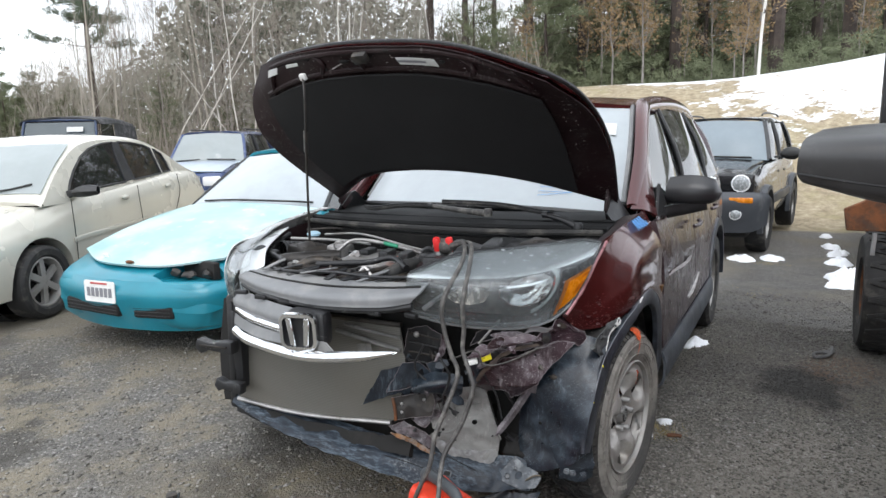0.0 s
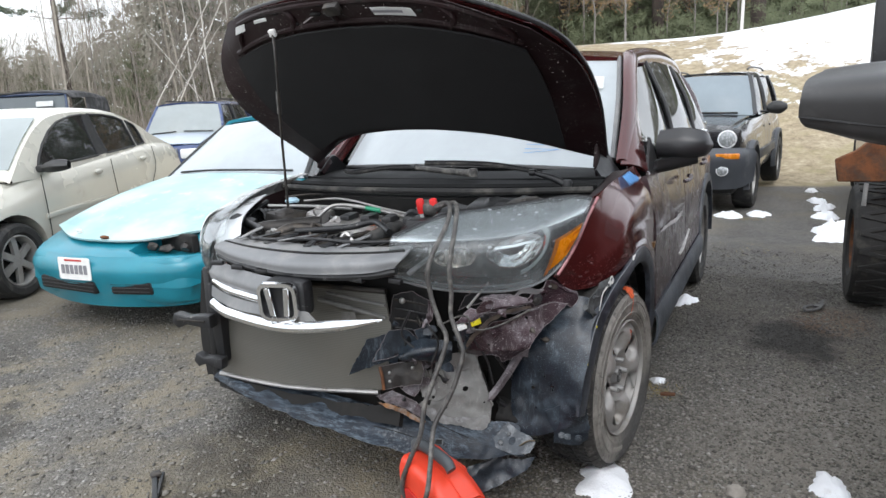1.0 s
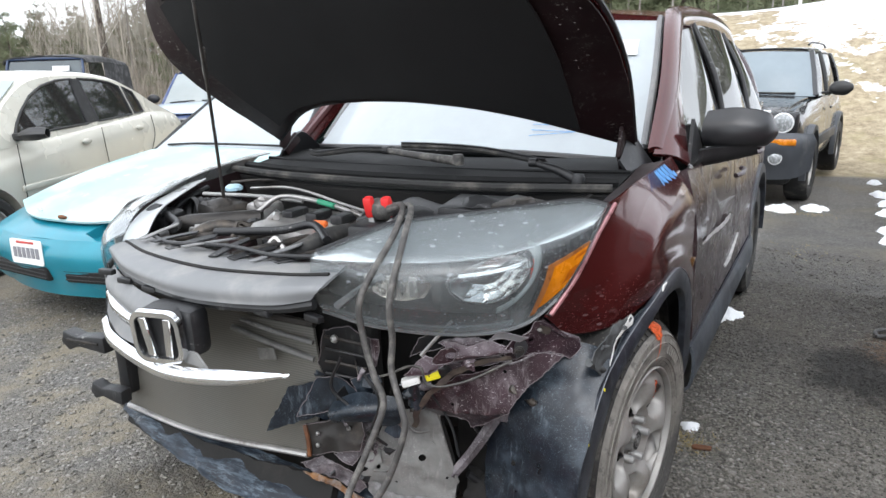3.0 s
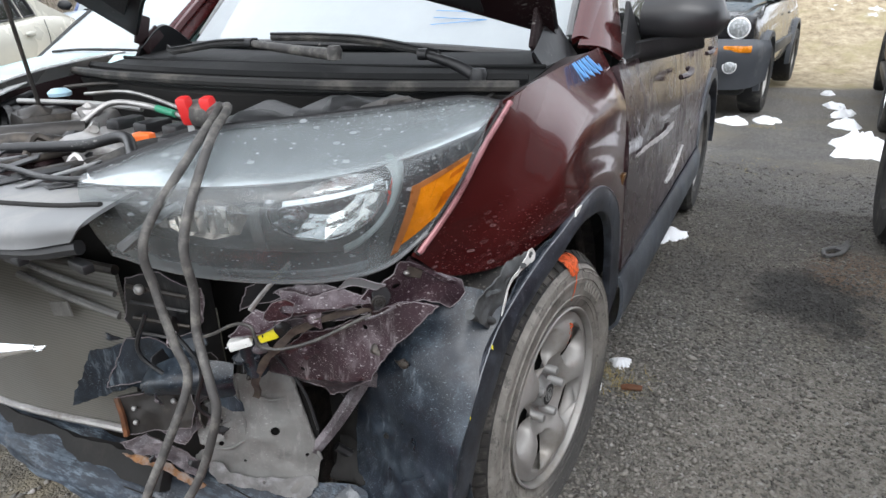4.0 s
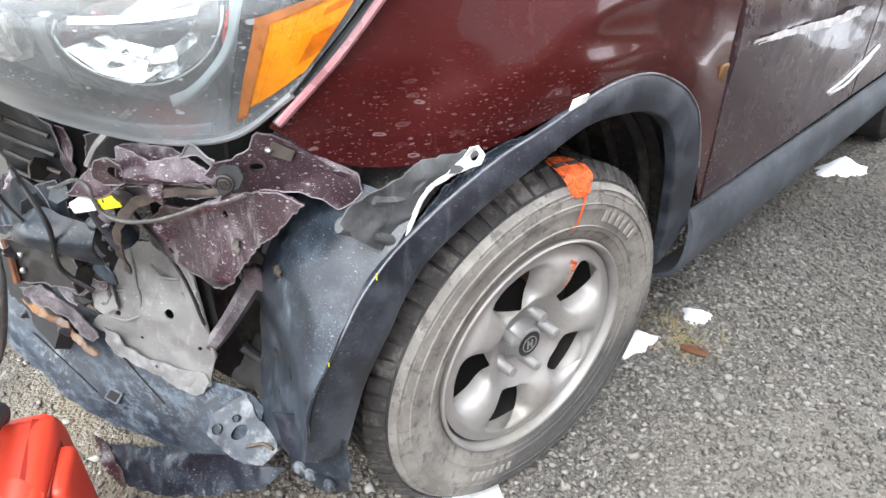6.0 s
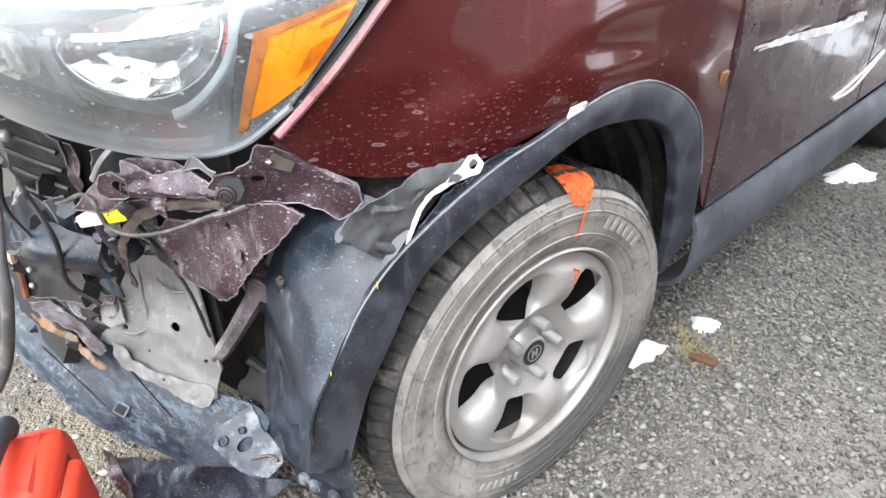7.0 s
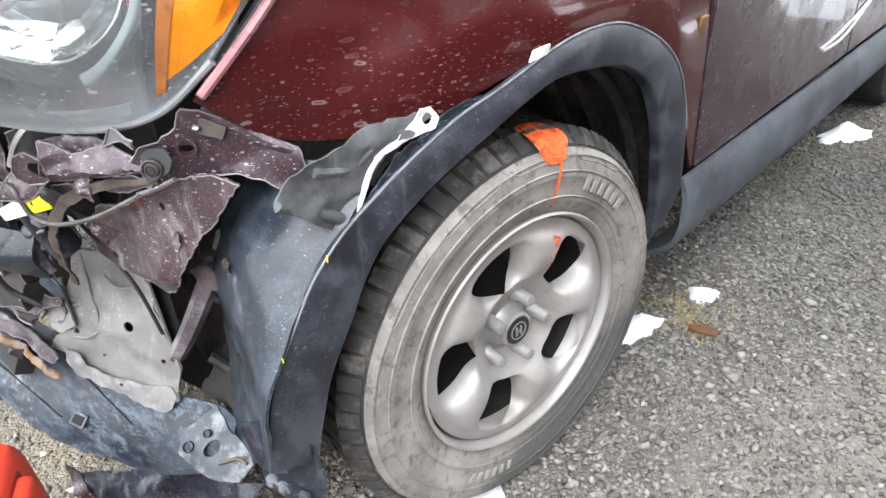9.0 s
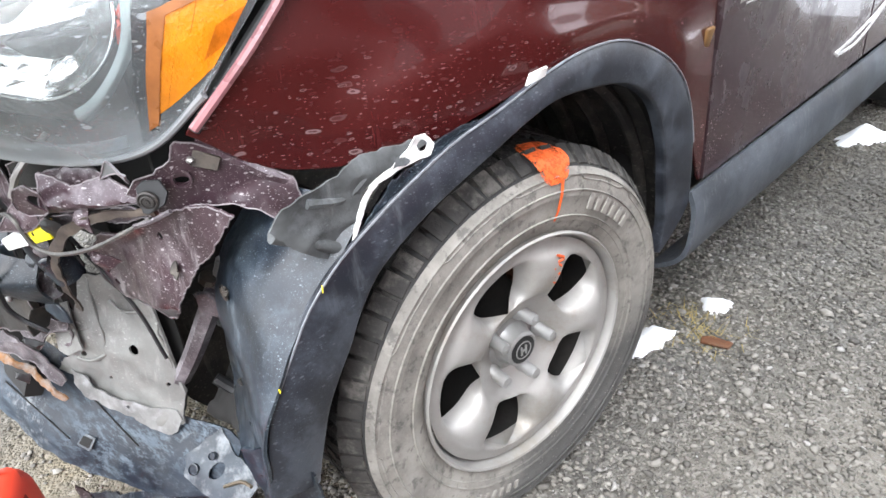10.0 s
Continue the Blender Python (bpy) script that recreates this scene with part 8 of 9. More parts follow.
def grey_jeep():
    paint = mat("dark_grey_paint", (0.024, 0.0245, 0.027), 0.25, 0.3, 0.1, 2, 250, 0.03, 0.0004, coat=0.7, dirt=(0.14, 0.13, 0.12), amount=0.08)
    clad = mat("grey_cladding", (0.050, 0.055, 0.064), 0.5, 0, 0.12, 3, 200, 0.2, 0.001, dirt=(0.14, 0.14, 0.14), amount=0.15)
    car = thing("grey_off_roader", "dark grey compact off-roader with round headlights", "car", pose(.272, 6.66, -.09, 0, 0, -5.4))
    body = part("body", car_body([(-.66, .70, .45, .78, .90), (-.58, .80, .42, .84, .985), (-.2, .83, .40, .90, 1.05), (.5, .84, .38, .94, 1.10), (1.5, .84, .36, .98, 1.12), (3.0, .83, .38, .98, 1.12), (3.35, .78, .45, .92, 1.08)], 5), paint, car)
    cut(body, *arches(.42, 2.65, .95, .37))
    part("bonnet", Geo().patch([[(-.62, -.62, 1.0), (0, -.68, 1.03), (.62, -.62, 1.0)], [(-.66, -.1, 1.09), (0, -.14, 1.12), (.66, -.1, 1.09)], [(-.70, .55, 1.13), (0, .46, 1.16), (.70, .55, 1.13)]], 20, 14, .02), paint, car)
    # blue-grey film in the screen stands for the sky reflected there
    cabin(car, paint, .55, 1.02, 2.9, 3.25, .76, .62, 1.13, 1.70, post=1.62, glass_front=glass("sky_filmed_windscreen", (0.25, 0.31, 0.33), (0.36, 0.42, 0.46), 0.62, 0.15, 1.6, soft=True))
    part("grille_panel", Geo().box((0, -.685, .89), (1.60, .06, .28), (4, 0, 0), .03), paint, car)
    for k in range(7):
        part("grille_slot", Geo().box((-.27 + .09 * k, -.718, .90), (.045, .02, .17), (4, 0, 0), .012), void, car)
    part("bumper", Geo().patch([[(-.90, -.48, .78), (-.72, -.74, .80), (0, -.82, .80), (.72, -.74, .80), (.90, -.48, .78)], [(-.92, -.48, .68), (-.74, -.80, .68), (0, -.88, .68), (.74, -.80, .68), (.92, -.48, .68)], [(-.90, -.46, .40), (-.70, -.72, .34), (0, -.80, .34), (.70, -.72, .34), (.90, -.46, .40)]], 36, 16, .03), clad, car, "grey plastic bumper")
    part("lower_intake", Geo().box((0, -.80, .52), (.9, .06, .12), (0, 0, 0), .03), void, car)
    part("under_guard", Geo().box((0, -.55, .36), (1.5, .3, .2), (0, 0, 0), .05), void, car)
    for s in (-1, 1):
        bowl(car, (s * .655, -.722, .915), .094, (s * .06, -1, .02), .008, "round headlight", False)
        bowl(car, (s * .63, -.832, .56), .060, (s * .2, -1, 0), .006, "round fog lamp", False, name="fog_lamp")
        part("turn_signal", Geo().box((s * .68, -.822, .725), (.26, .06, .065), (0, 0, s * 9), .012), amber, car, "amber turn signal")
        for y in (0, 2.65):
            part("wing_flare", Geo().rev([(.41, .82), (.425, .885), (.475, .88), (.49, .82)], 30, pose(0, y, .37) @ Matrix.Diagonal((s, 1, 1, 1)), -8, 190), clad, car)
            car_wheel(car, (s * .77, y, .36), .36, .225, .20, s, 5)
        part("side_moulding", Geo().box((s * .85, 1.32, .62), (.03, 1.75, .12), (0, 0, 0), .012), clad, car)
        mirror = part("door_mirror", Geo().lump((s * 1.0, .78, 1.22), (.125, .08, .085), 3, .12, 3), mat("off_roader_mirror_black", (0.02, 0.02, 0.02), 0.5), car, "black door mirror")
        part("mirror_foot", Geo().box((s * .87, .80, 1.17), (.14, .05, .03), (0, 0, 0), .01), black_plastic, mirror)
        part("door_handle", Geo().box((s * .855, 1.45, .97), (.02, .12, .03), (0, 0, 0), .008), black_plastic, car)
        part("roof_rail", Geo().tube([(s * .56, 1.2, 1.74), (s * .56, 1.5, 1.775), (s * .56, 2.5, 1.775), (s * .56, 2.8, 1.74)], .014, 6, 4), black_plastic, car)
    for a, b in (((-.60, .66, 1.16), (-.1, .52, 1.19)), ((.02, .52, 1.19), (.55, .62, 1.17))):
        part("wiper_blade", Geo().tube([a, b], .012, 6), rubber, car)


def tan_wagon():
    paint = mat("tan_paint", (0.30, 0.24, 0.18), 0.35, 0.3, 0.1, 2, 200, 0.03, coat=0.5, dirt=(0.3, 0.26, 0.2), amount=0.3)
    car = thing("tan_wagon", "tan off-road wagon beside the snow patches", "car", pose(3.06, 5.75, -.08, 0, 0, -4))
    body = part("body", car_body([(-.85, .70, .42, .70, .82), (-.76, .84, .36, .78, .92), (-.3, .89, .34, .86, 1.02), (.5, .90, .34, .92, 1.08), (2.0, .90, .34, .94, 1.10), (3.4, .88, .38, .94, 1.10), (3.6, .80, .46, .88, 1.0)], 5), paint, car)
    cut(body, *arches(.42, 2.7, .95, .38))
    cabin(car, paint, .62, 1.2, 3.1, 3.45, .80, .64, 1.10, 1.72, post=1.9)
    for s in (-1, 1):
        for y in (0, 2.7):
            car_wheel(car, (s * .79, y, .365), .365, .23, .215, s, 5, chrome)
        part("sill_trim", Geo().box((s * .88, 1.35, .36), (.06, 1.7, .10), (0, 0, 0), .02), black_plastic, car)
        part("door_mirror", Geo().lump((s * 1.02, .82, 1.20), (.13, .08, .09), 3, .1, 3), black_plastic, car)
        part("headlight", Geo().box((s * .62, -.80, .80), (.30, .08, .15), (0, 0, s * 12), .03), white_mark, car)
    part("bumper", Geo().box((0, -.88, .55), (1.7, .16, .2), (0, 0, 0), .05), paint, car)


def red_truck():
    paint = mat("red_truck_paint", (0.17, 0.035, 0.028), 0.4, 0.1, 0.15, 2, 200, 0.05, coat=0.4, dirt=(0.2, 0.12, 0.09), amount=0.3)
    car = thing("red_pickup", "red pickup truck with bare rusty frame behind the cab", "truck")
    cab = part("cab", Geo().patch([[(2.02, -1.0, 1.10), (2.0, 0, 1.12), (2.02, .95, 1.12)], [(1.90, -1.0, .95), (1.885, 0, .96), (1.90, .95, .96)], [(1.88, -1.0, .65), (1.865, 0, .65), (1.88, .95, .65)], [(1.92, -1.0, .44), (1.90, 0, .44), (1.92, .95, .44)]], 24, 20, -.03), paint, car, "red cab side")
    part("cab_rear", Geo().box((2.75, .96, 1.15), (1.62, .06, 1.42), (0, 0, 0), .03), paint, car)
    part("cab_roof", Geo().box((2.75, .05, 1.86), (1.50, 1.75, .06), (0, 0, 0), .03), paint, car)
    part("cab_floor", Geo().box((2.75, 0, .50), (1.6, 1.9, .10), (0, 0, 0), .03), void, car)
    part("front_body", Geo().box((2.75, -1.95, .80), (1.76, 1.9, .62), (0, 0, 0), .10), paint, car)
    pane(car, [(1.985, -.75, 1.13), (1.985, .80, 1.13), (2.10, .72, 1.76), (2.10, -.20, 1.76)], side_glass, "side_window", (-.02, 0, 0))
    for a, b in (((1.99, -.85, 1.12), (2.10, -.25, 1.80)), ((2.0, .90, 1.12), (2.10, .80, 1.80))):
        part("door_pillar", Geo().tube([a, b], .04, 8), paint, car)
    pane(car, [(2.0, -.95, 1.13), (3.5, -.95, 1.13), (3.4, -.35, 1.80), (2.1, -.35, 1.80)], screen_glass, "windscreen", (0, -.08, 0))
    mir = part("door_mirror", Geo().patch([[(1.50, -.32, 1.428), (1.62, -.33, 1.438), (1.80, -.33, 1.438), (1.94, -.32, 1.43)], [(1.462, -.395, 1.408), (1.60, -.43, 1.412), (1.80, -.44, 1.408), (1.95, -.42, 1.405)], [(1.450, -.43, 1.375), (1.60, -.468, 1.372), (1.80, -.475, 1.362), (1.95, -.45, 1.355)], [(1.448, -.42, 1.325), (1.60, -.455, 1.300), (1.80, -.46, 1.275), (1.95, -.435, 1.265)], [(1.465, -.40, 1.300), (1.60, -.43, 1.268), (1.80, -.435, 1.235), (1.95, -.41, 1.225)], [(1.49, -.34, 1.292), (1.62, -.34, 1.255), (1.80, -.34, 1.222), (1.94, -.34, 1.215)], [(1.49, -.28, 1.30), (1.62, -.27, 1.262), (1.80, -.27, 1.235), (1.94, -.27, 1.225)], [(1.50, -.27, 1.42), (1.62, -.26, 1.428), (1.80, -.26, 1.428), (1.94, -.26, 1.42)], [(1.50, -.32, 1.428), (1.62, -.33, 1.438), (1.80, -.33, 1.438), (1.94, -.32, 1.43)]], 20, 44, .006), mat("weathered_black_mirror", (0.040, 0.040, 0.041), 0.38, 0, 0.2, 4, 250, 0.25, 0.0008, dirt=(0.16, 0.16, 0.16), amount=0.2), car, "big weathered black door mirror")
    part("mirror_seam", Geo().tube([(1.452, -.40, 1.322), (1.462, -.428, 1.318), (1.60, -.458, 1.297), (1.80, -.462, 1.272), (1.95, -.437, 1.262)], .004, 8, 5), black_plastic, mir, "dark groove round the mirror housing")
    part("mirror_foot", Geo().box((1.92, -.40, 1.22), (.16, .10, .10), (0, 20, 0), .03), black_plastic, mir)
    for x in (2.30, 3.2):
        part("frame_rail", Geo().box((x, 2.3, .72), (.08, 2.8, .16), (0, 0, 0), .01), rust, car, "rusty frame rail")
    part("cross_bar", Geo().slab([(-.42, -.13), (.25, -.13), (.25, .18), (-.20, .18), (-.34, .05), (-.44, .0)], .05, pose(2.14, 2.13, .96, 90, 0, 0), .006), rust, car, "rusty steel cross bar")
    part("deck_edge", Geo().box((2.45, 2.35, 1.10), (1.1, .5, .05), (0, 0, 0), .01), mat("grey_weathered_deck", (0.16, 0.15, 0.14), 0.8, 0, 0.3, 6, 80, 0.4), car)
    part("rack_post", Geo().box((1.97, 2.9, 1.62), (.12, .10, .75), (0, 0, 0), .01), black_plastic, car, "black steel rack post")
    part("brake_rod", Geo().tube([(1.86, 2.02, .83), (1.855, 2.01, .70)], .012, 8), steel, car)
    car_wheel(car, (1.97, 2.48, .385), .385, .25, .20, -1, 5, rust, lugs=44)
    car_wheel(car, (3.45, 2.48, .385), .385, .25, .20, 1, 5, rust)
    car_wheel(car, (2.02, -1.9, .385), .385, .25, .20, -1, 5)
    car_wheel(car, (3.45, -1.9, .385), .385, .25, .20, 1, 5)
    part("axle", Geo().tube([(2.0, 2.48, .385), (3.4, 2.48, .385)], .06, 10), rust, car)


sedan(), teal_car(), blue_wagon(), soft_top(), grey_jeep(), tan_wagon(), red_truck()


# ---- engine bay ----
bay = suv
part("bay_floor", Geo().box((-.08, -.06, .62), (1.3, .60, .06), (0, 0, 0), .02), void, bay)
for x in (-.74, .72):
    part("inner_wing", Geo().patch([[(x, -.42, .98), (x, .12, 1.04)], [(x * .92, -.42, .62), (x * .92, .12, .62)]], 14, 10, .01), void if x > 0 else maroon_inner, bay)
eng = part("engine_cover", Geo().box((-.02, -.20, .90), (.44, .30, .10), (0, 3, 6), .03), alu, bay, "grey cast engine cover")
part("engine_block", Geo().box((-.05, -.18, .78), (.62, .36, .22), (0, 0, 4), .03), dark_metal, bay)
for k in range(4):
    part("ignition_coil", Geo().box((-.16 + .10 * k, -.20, .965), (.045, .09, .03), (0, 0, 6), .008), black_plastic, eng)
part("filler_cap", Geo().rev([(.03, 0), (.032, .02), (.026, .03), (.001, .03), (.001, 0)], 18, pose(.12, -.10, .95, 0, -90, 0)), black_plastic, bay)
part("orange_cap", Geo().box((.03, -.30, .965), (.05, .025, .02), (0, 0, 10), .006), mat("orange_plastic", (0.8, 0.16, 0.03), 0.4), bay, "small orange cap")
part("washer_cap", Geo().rev([(.030, 0), (.032, .010), (.02, .020), (.001, .022), (.001, 0)], 20, pose(-.53, -.12, 1.005, 0, -90, 0)), mat("pale_blue_plastic", (0.45, 0.66, 0.78), 0.4), bay, "pale blue reservoir cap")
part("washer_neck", Geo().tube([(-.53, -.12, 1.005), (-.55, -.11, .85)], .022, 12), black_plastic, bay)
for nm, pts, r, mt in (("coolant_pipe", [(-.52, -.05, 1.0), (-.30, -.06, 1.015), (-.05, -.10, .985), (.20, -.18, .965), (.24, -.22, .94)], .0055, alu),
                       ("coolant_pipe", [(-.38, -.30, .92), (-.33, -.22, .95), (-.28, -.14, 1.0), (-.10, -.13, .99), (.10, -.18, .97)], .008, alu),
                       ("green_tape", [(-.12, -.13, .992), (-.04, -.145, .985)], .0095, mat("green_tape_wrap", (0.02, 0.22, 0.12), 0.5)),
                       ("radiator_hose", [(-.34, -.50, .90), (-.30, -.42, .95), (-.20, -.34, .935), (-.12, -.30, .91)], .022, dark_metal),
                       ("radiator_hose", [(.10, -.52, .92), (.16, -.42, .96), (.14, -.30, .95)], .028, rubber),
                       ("intake_pipe", [(-.60, -.34, .86), (-.52, -.36, .92), (-.42, -.30, .93), (-.32, -.20, .93)], .035, dark_metal),
                       ("brake_line", [(-.66, -.02, 1.01), (-.5, .03, 1.02), (.0, .0, 1.03), (.5, .03, 1.03)], .006, dark_metal),
                       ("brake_line", [(-.60, -.20, 1.0), (-.40, -.12, .99), (-.22, -.10, .98)], .007, steel),
                       ("wiring_loom", [(-.64, -.30, .95), (-.56, -.38, .96), (-.46, -.42, .95), (-.40, -.48, .95)], .014, black_plastic),
                       ("wiring_loom", [(.20, -.46, .97), (.10, -.40, .99), (.0, -.42, .97), (-.12, -.44, .96), (-.22, -.47, .955)], .012, black_plastic),
                       ("wiring_loom", [(-.70, -.10, 1.0), (-.66, -.25, .97), (-.60, -.40, .93)], .012, black_plastic),
                       ("latch_cable", [(-.40, -.55, .945), (-.25, -.60, .95), (-.05, -.57, .955), (.15, -.60, .96), (.30, -.57, .965)], .006, black_plastic)):
    part(nm, Geo().tube(pts, r, 10, 6), mt, bay)
for k, (p, s, mt) in enumerate([((-.50, -.20, .93), (.16, .14, .10), dark_metal), ((-.36, -.14, .93), (.10, .10, .10), alu), ((-.62, -.36, .90), (.12, .12, .14), black_plastic), ((.30, -.20, .93), (.22, .24, .14), black_plastic), ((.46, -.10, .98), (.20, .18, .10), black_plastic), ((.60, -.12, 1.0), (.14, .12, .08), dark_metal), ((-.30, -.34, .90), (.08, .08, .06), alu), ((-.44, -.34, .89), (.09, .06, .07), steel), ((.20, -.33, .92), (.10, .07, .08), maroon_inner), ((-.20, -.44, .91), (.16, .06, .05), maroon_inner)]):
    part("engine_part", Geo().box(p, s, (4 * k % 13, 3 * k % 11, 17 * k % 40 - 20), min(s) * .2).lump((p[0] + .02, p[1] - .03, p[2] + s[2] * .45), (s[0] * .3, s[1] * .3, s[2] * .25), k, .4), mt, bay, angle=30)
er = random.Random(21)
for k in range(26):
    x, y = -.62 + 1.05 * er.random(), -.46 + .42 * er.random()
    z = .90 + .07 * er.random()
    a = er.random() * 6.28
    l = .05 + .10 * er.random()
    pts = [(x, y, z), (x + l * .5 * math.cos(a), y + l * .5 * math.sin(a), z + .03 * er.random()), (x + l * math.cos(a + .5), y + l * math.sin(a + .5), z - .02)]
    part("engine_hose" if k % 2 else "engine_bracket", Geo().tube(pts, .006 + .008 * er.random(), 6, 4), (black_plastic, dark_metal, black_plastic, alu, maroon_inner)[k % 5], bay)
part("battery", Geo().box((.36, -.36, .93), (.22, .16, .17), (0, 0, 10), .012), black_plastic, bay)
part("corrugated_duct", Geo().rev([(.055 + .007 * (k % 2), -.10 + .016 * k) for k in range(13)], 20, pose(-.62, -.16, .93, 0, 10, 80) @ Matrix.Scale(.8, 4), closed=False), black_plastic, bay)

# ---- jump starter, clamps and cables ----
pack = thing("jump_starter", "red portable jump starter with grey grip and cables", "battery pack", pose(.525, -.792, 0, 0, 0, -26.5) @ Matrix.Diagonal((.88, .74, 1, 1)))
prof = [(-.14, .0), (.21, .0), (.21, .20), (.17, .26), (.08, .31), (-.09, .332), (-.125, .322), (-.14, .28)]
part("shell", Geo().slab(prof, .19, pose(0, .095, .002, 90, 0, 0), .028, 4), red_plastic, pack, "red moulded plastic shell")
# darker red patch paints the shade of a recess on the shell
part("top_recess", Geo().patch([[(-.10, .05, .3335), (.0, .05, .325), (.07, .05, .3165)], [(-.10, .085, .322), (.0, .085, .314), (.07, .085, .305)]], 16, 8, .004), mat("recess_shade_red", (0.42, 0.028, 0.014), 0.5, 0, 0.2, 8, 200, 0.1), pack)
part("moulded_step", Geo().patch([[(.02, -.015, .326), (.10, -.012, .306), (.17, -.01, .268)], [(.03, .05, .328), (.10, .055, .308), (.17, .06, .270)], [(.05, .092, .305), (.11, .094, .285), (.17, .096, .25)]], 20, 14, .012, crumple=.001, seed=2), red_plastic, pack)
part("front_panel", Geo().slab([(-.10, .05), (.14, .05), (.14, .20), (-.06, .24), (-.10, .23)], .014, pose(0, -.090, 0, 90, 0, 0), .004, 2), mat("dark_red_panel", (0.42, 0.016, 0.01), 0.4, 0, 0.2, 8, 200, 0.1), pack)
part("dark_window", Geo().box((.0, -.106, .13), (.12, .012, .09), (0, 0, 0), .006), black_plastic, pack)
part("side_holster", Geo().box((-.01, .105, .20), (.12, .045, .19), (0, 0, 0), .018, 3), red_plastic, pack, "red clamp holster")
part("holster_seam", Geo().box((-.01, .0965, .20), (.126, .004, .196), (0, 0, 0), .001), mat("dark_red_seam", (0.20, 0.012, 0.008), 0.6, 0, 0.1, 8, 100, 0), pack)
part("grip", Geo().tube([(-.115, -.01, .345), (-.09, -.01, .360), (.0, -.01, .366), (.08, -.01, .362), (.105, -.01, .345)], .021, 14, 6), mat("grey_grip_rubber", (0.055, 0.062, 0.068), 0.6, 0, 0.2, 8, 200, 0.3), pack, "grey rubber grip")
for x in (-.10, .13):
    part("foot", Geo().box((x, 0, .012), (.05, .13, .02), (0, 0, 0), .005), black_plastic, pack)
jump = thing("jump_cable", "two dusty grey jump cables with red clamps", "cable")
part("cable", Geo().tube([(.34, -.385, 1.05), (.43, -.44, 1.075), (.485, -.555, 1.035), (.468, -.665, .92), (.472, -.67, .83), (.502, -.68, .75), (.53, -.69, .69), (.513, -.741, .592), (.494, -.784, .511), (.487, -.812, .42), (.455, -.83, .34), (.42, -.83, .24), (.44, -.82, .14)], .0075, 10, 8), cable_rubber, jump)
part("cable", Geo().tube([(.36, -.40, 1.05), (.46, -.45, 1.078), (.515, -.555, 1.04), (.53, -.645, .92), (.535, -.65, .83), (.535, -.66, .76), (.575, -.685, .69), (.586, -.695, .645), (.559, -.725, .54), (.525, -.775, .457), (.530, -.815, .42), (.550, -.868, .37), (.555, -.905, .30), (.53, -.92, .20), (.54, -.90, .12)], .0075, 10, 8), cable_rubber, jump)
for x, y in ((.30, -.40), (.345, -.385)):
    cl = part("clamp_grip", Geo().box((x, y, 1.055), (.026, .026, .055), (8, -6, 10), .008), red_grip, jump, "red clamp grip")
    part("clamp_jaw", Geo().box((x, y + .01, 1.005), (.018, .02, .05), (0, 0, 10), .004), steel, cl)
part("clamp_body", Geo().lump((.32, -.375, 1.045), (.05, .035, .03), 3, .2), cable_rubber, jump)

# ---- bits on the ground ----
deb = thing("bent_bracket", "grey bent metal bracket lying on the gravel", "scrap", pose(1.665, 2.14, .010, 0, 0, 52) @ Matrix.Scale(.72, 4))
g = Geo().tube([(-.13, .0, .01), (-.06, .055, .02), (.08, .03, .025), (.16, .05, .04)], .014, 8, 5).tube([(-.13, .0, .01), (-.05, -.03, .015), (.06, -.01, .02), (.16, .05, .04)], .014, 8, 5)
g.box((.07, .015, .022), (.13, .05, .02), (0, 0, 12), .006)
part("bracket", g, mat("weathered_grey_steel", (0.10, 0.10, 0.10), 0.7, 0.3, 0.2, 10, 100, 0.3), deb)
tool = thing("black_tool", "small black tool lying on the gravel", "tool", pose(-.64, -.94, .012, 0, 0, 52))
part("handle", Geo().box((0, 0, .01), (.022, .17, .02), (0, 0, 0), .007).box((.02, .03, .008), (.014, .16, .016), (0, 0, -8), .005), black_plastic, tool)
part("head", Geo().box((.005, .095, .014), (.04, .04, .022), (0, 0, 10), .006), dark_metal, tool)
chip = thing("rusty_chip", "small rusty brown chip on the gravel", "scrap", pose(1.005, .60, .006, 0, 0, 20))
part("chip_body", Geo().slab([(-.035, -.012), (.03, -.016), (.038, .008), (-.01, .018), (-.034, .01)], .008, pose(0, 0, 0), .002), rust, chip)
stone = thing("loose_stone", "pale loose stone on the gravel", "stone", pose(1.34, -.12, .015))
part("stone_body", Geo().lump((0, 0, .005), (.035, .03, .025), 5, .3), mat("pale_stone", (0.28, 0.26, 0.23), 0.9, 0, 0.2, 20, 120, 0.4), stone)
straw = thing("dry_grass_tuft", "dry yellow grass on the gravel", "grass", kind="stuff")
g = Geo()
rnd = random.Random(4)
for cx, cy, sx, sy, n in ((.93, .62, .10, .10, 160), (1.13, 5.6, .35, .12, 260), (1.2, 3.9, .3, .3, 60)):
    for k in range(n):
        x, y, a = cx + rnd.gauss(0, sx * .5), cy + rnd.gauss(0, sy * .5), rnd.random() * 6.28
        l = .02 + .04 * rnd.random()
        z = ground_z(x, y)
        g.add([(x, y, z + .004), (x + .0025, y + .002, z + .004), (x + l * math.cos(a), y + l * math.sin(a), z + .008 + .012 * rnd.random())], [(0, 1, 2)])
part("blades", g, mat("dry_straw", (0.30, 0.24, 0.10), 0.9, 0, 0.3, 30, 60, 0), straw)


# ---- woods ----
def outwards(bearing, d, eye=(1.45, -2.4)):
    """A place at a bearing from the yard's front (0: along y, plus: to +x) and a distance."""
    a = radians(bearing)
    x, y = eye[0] + d * math.sin(a), eye[1] + d * math.cos(a)
    return x, y, ground_z(x, y)


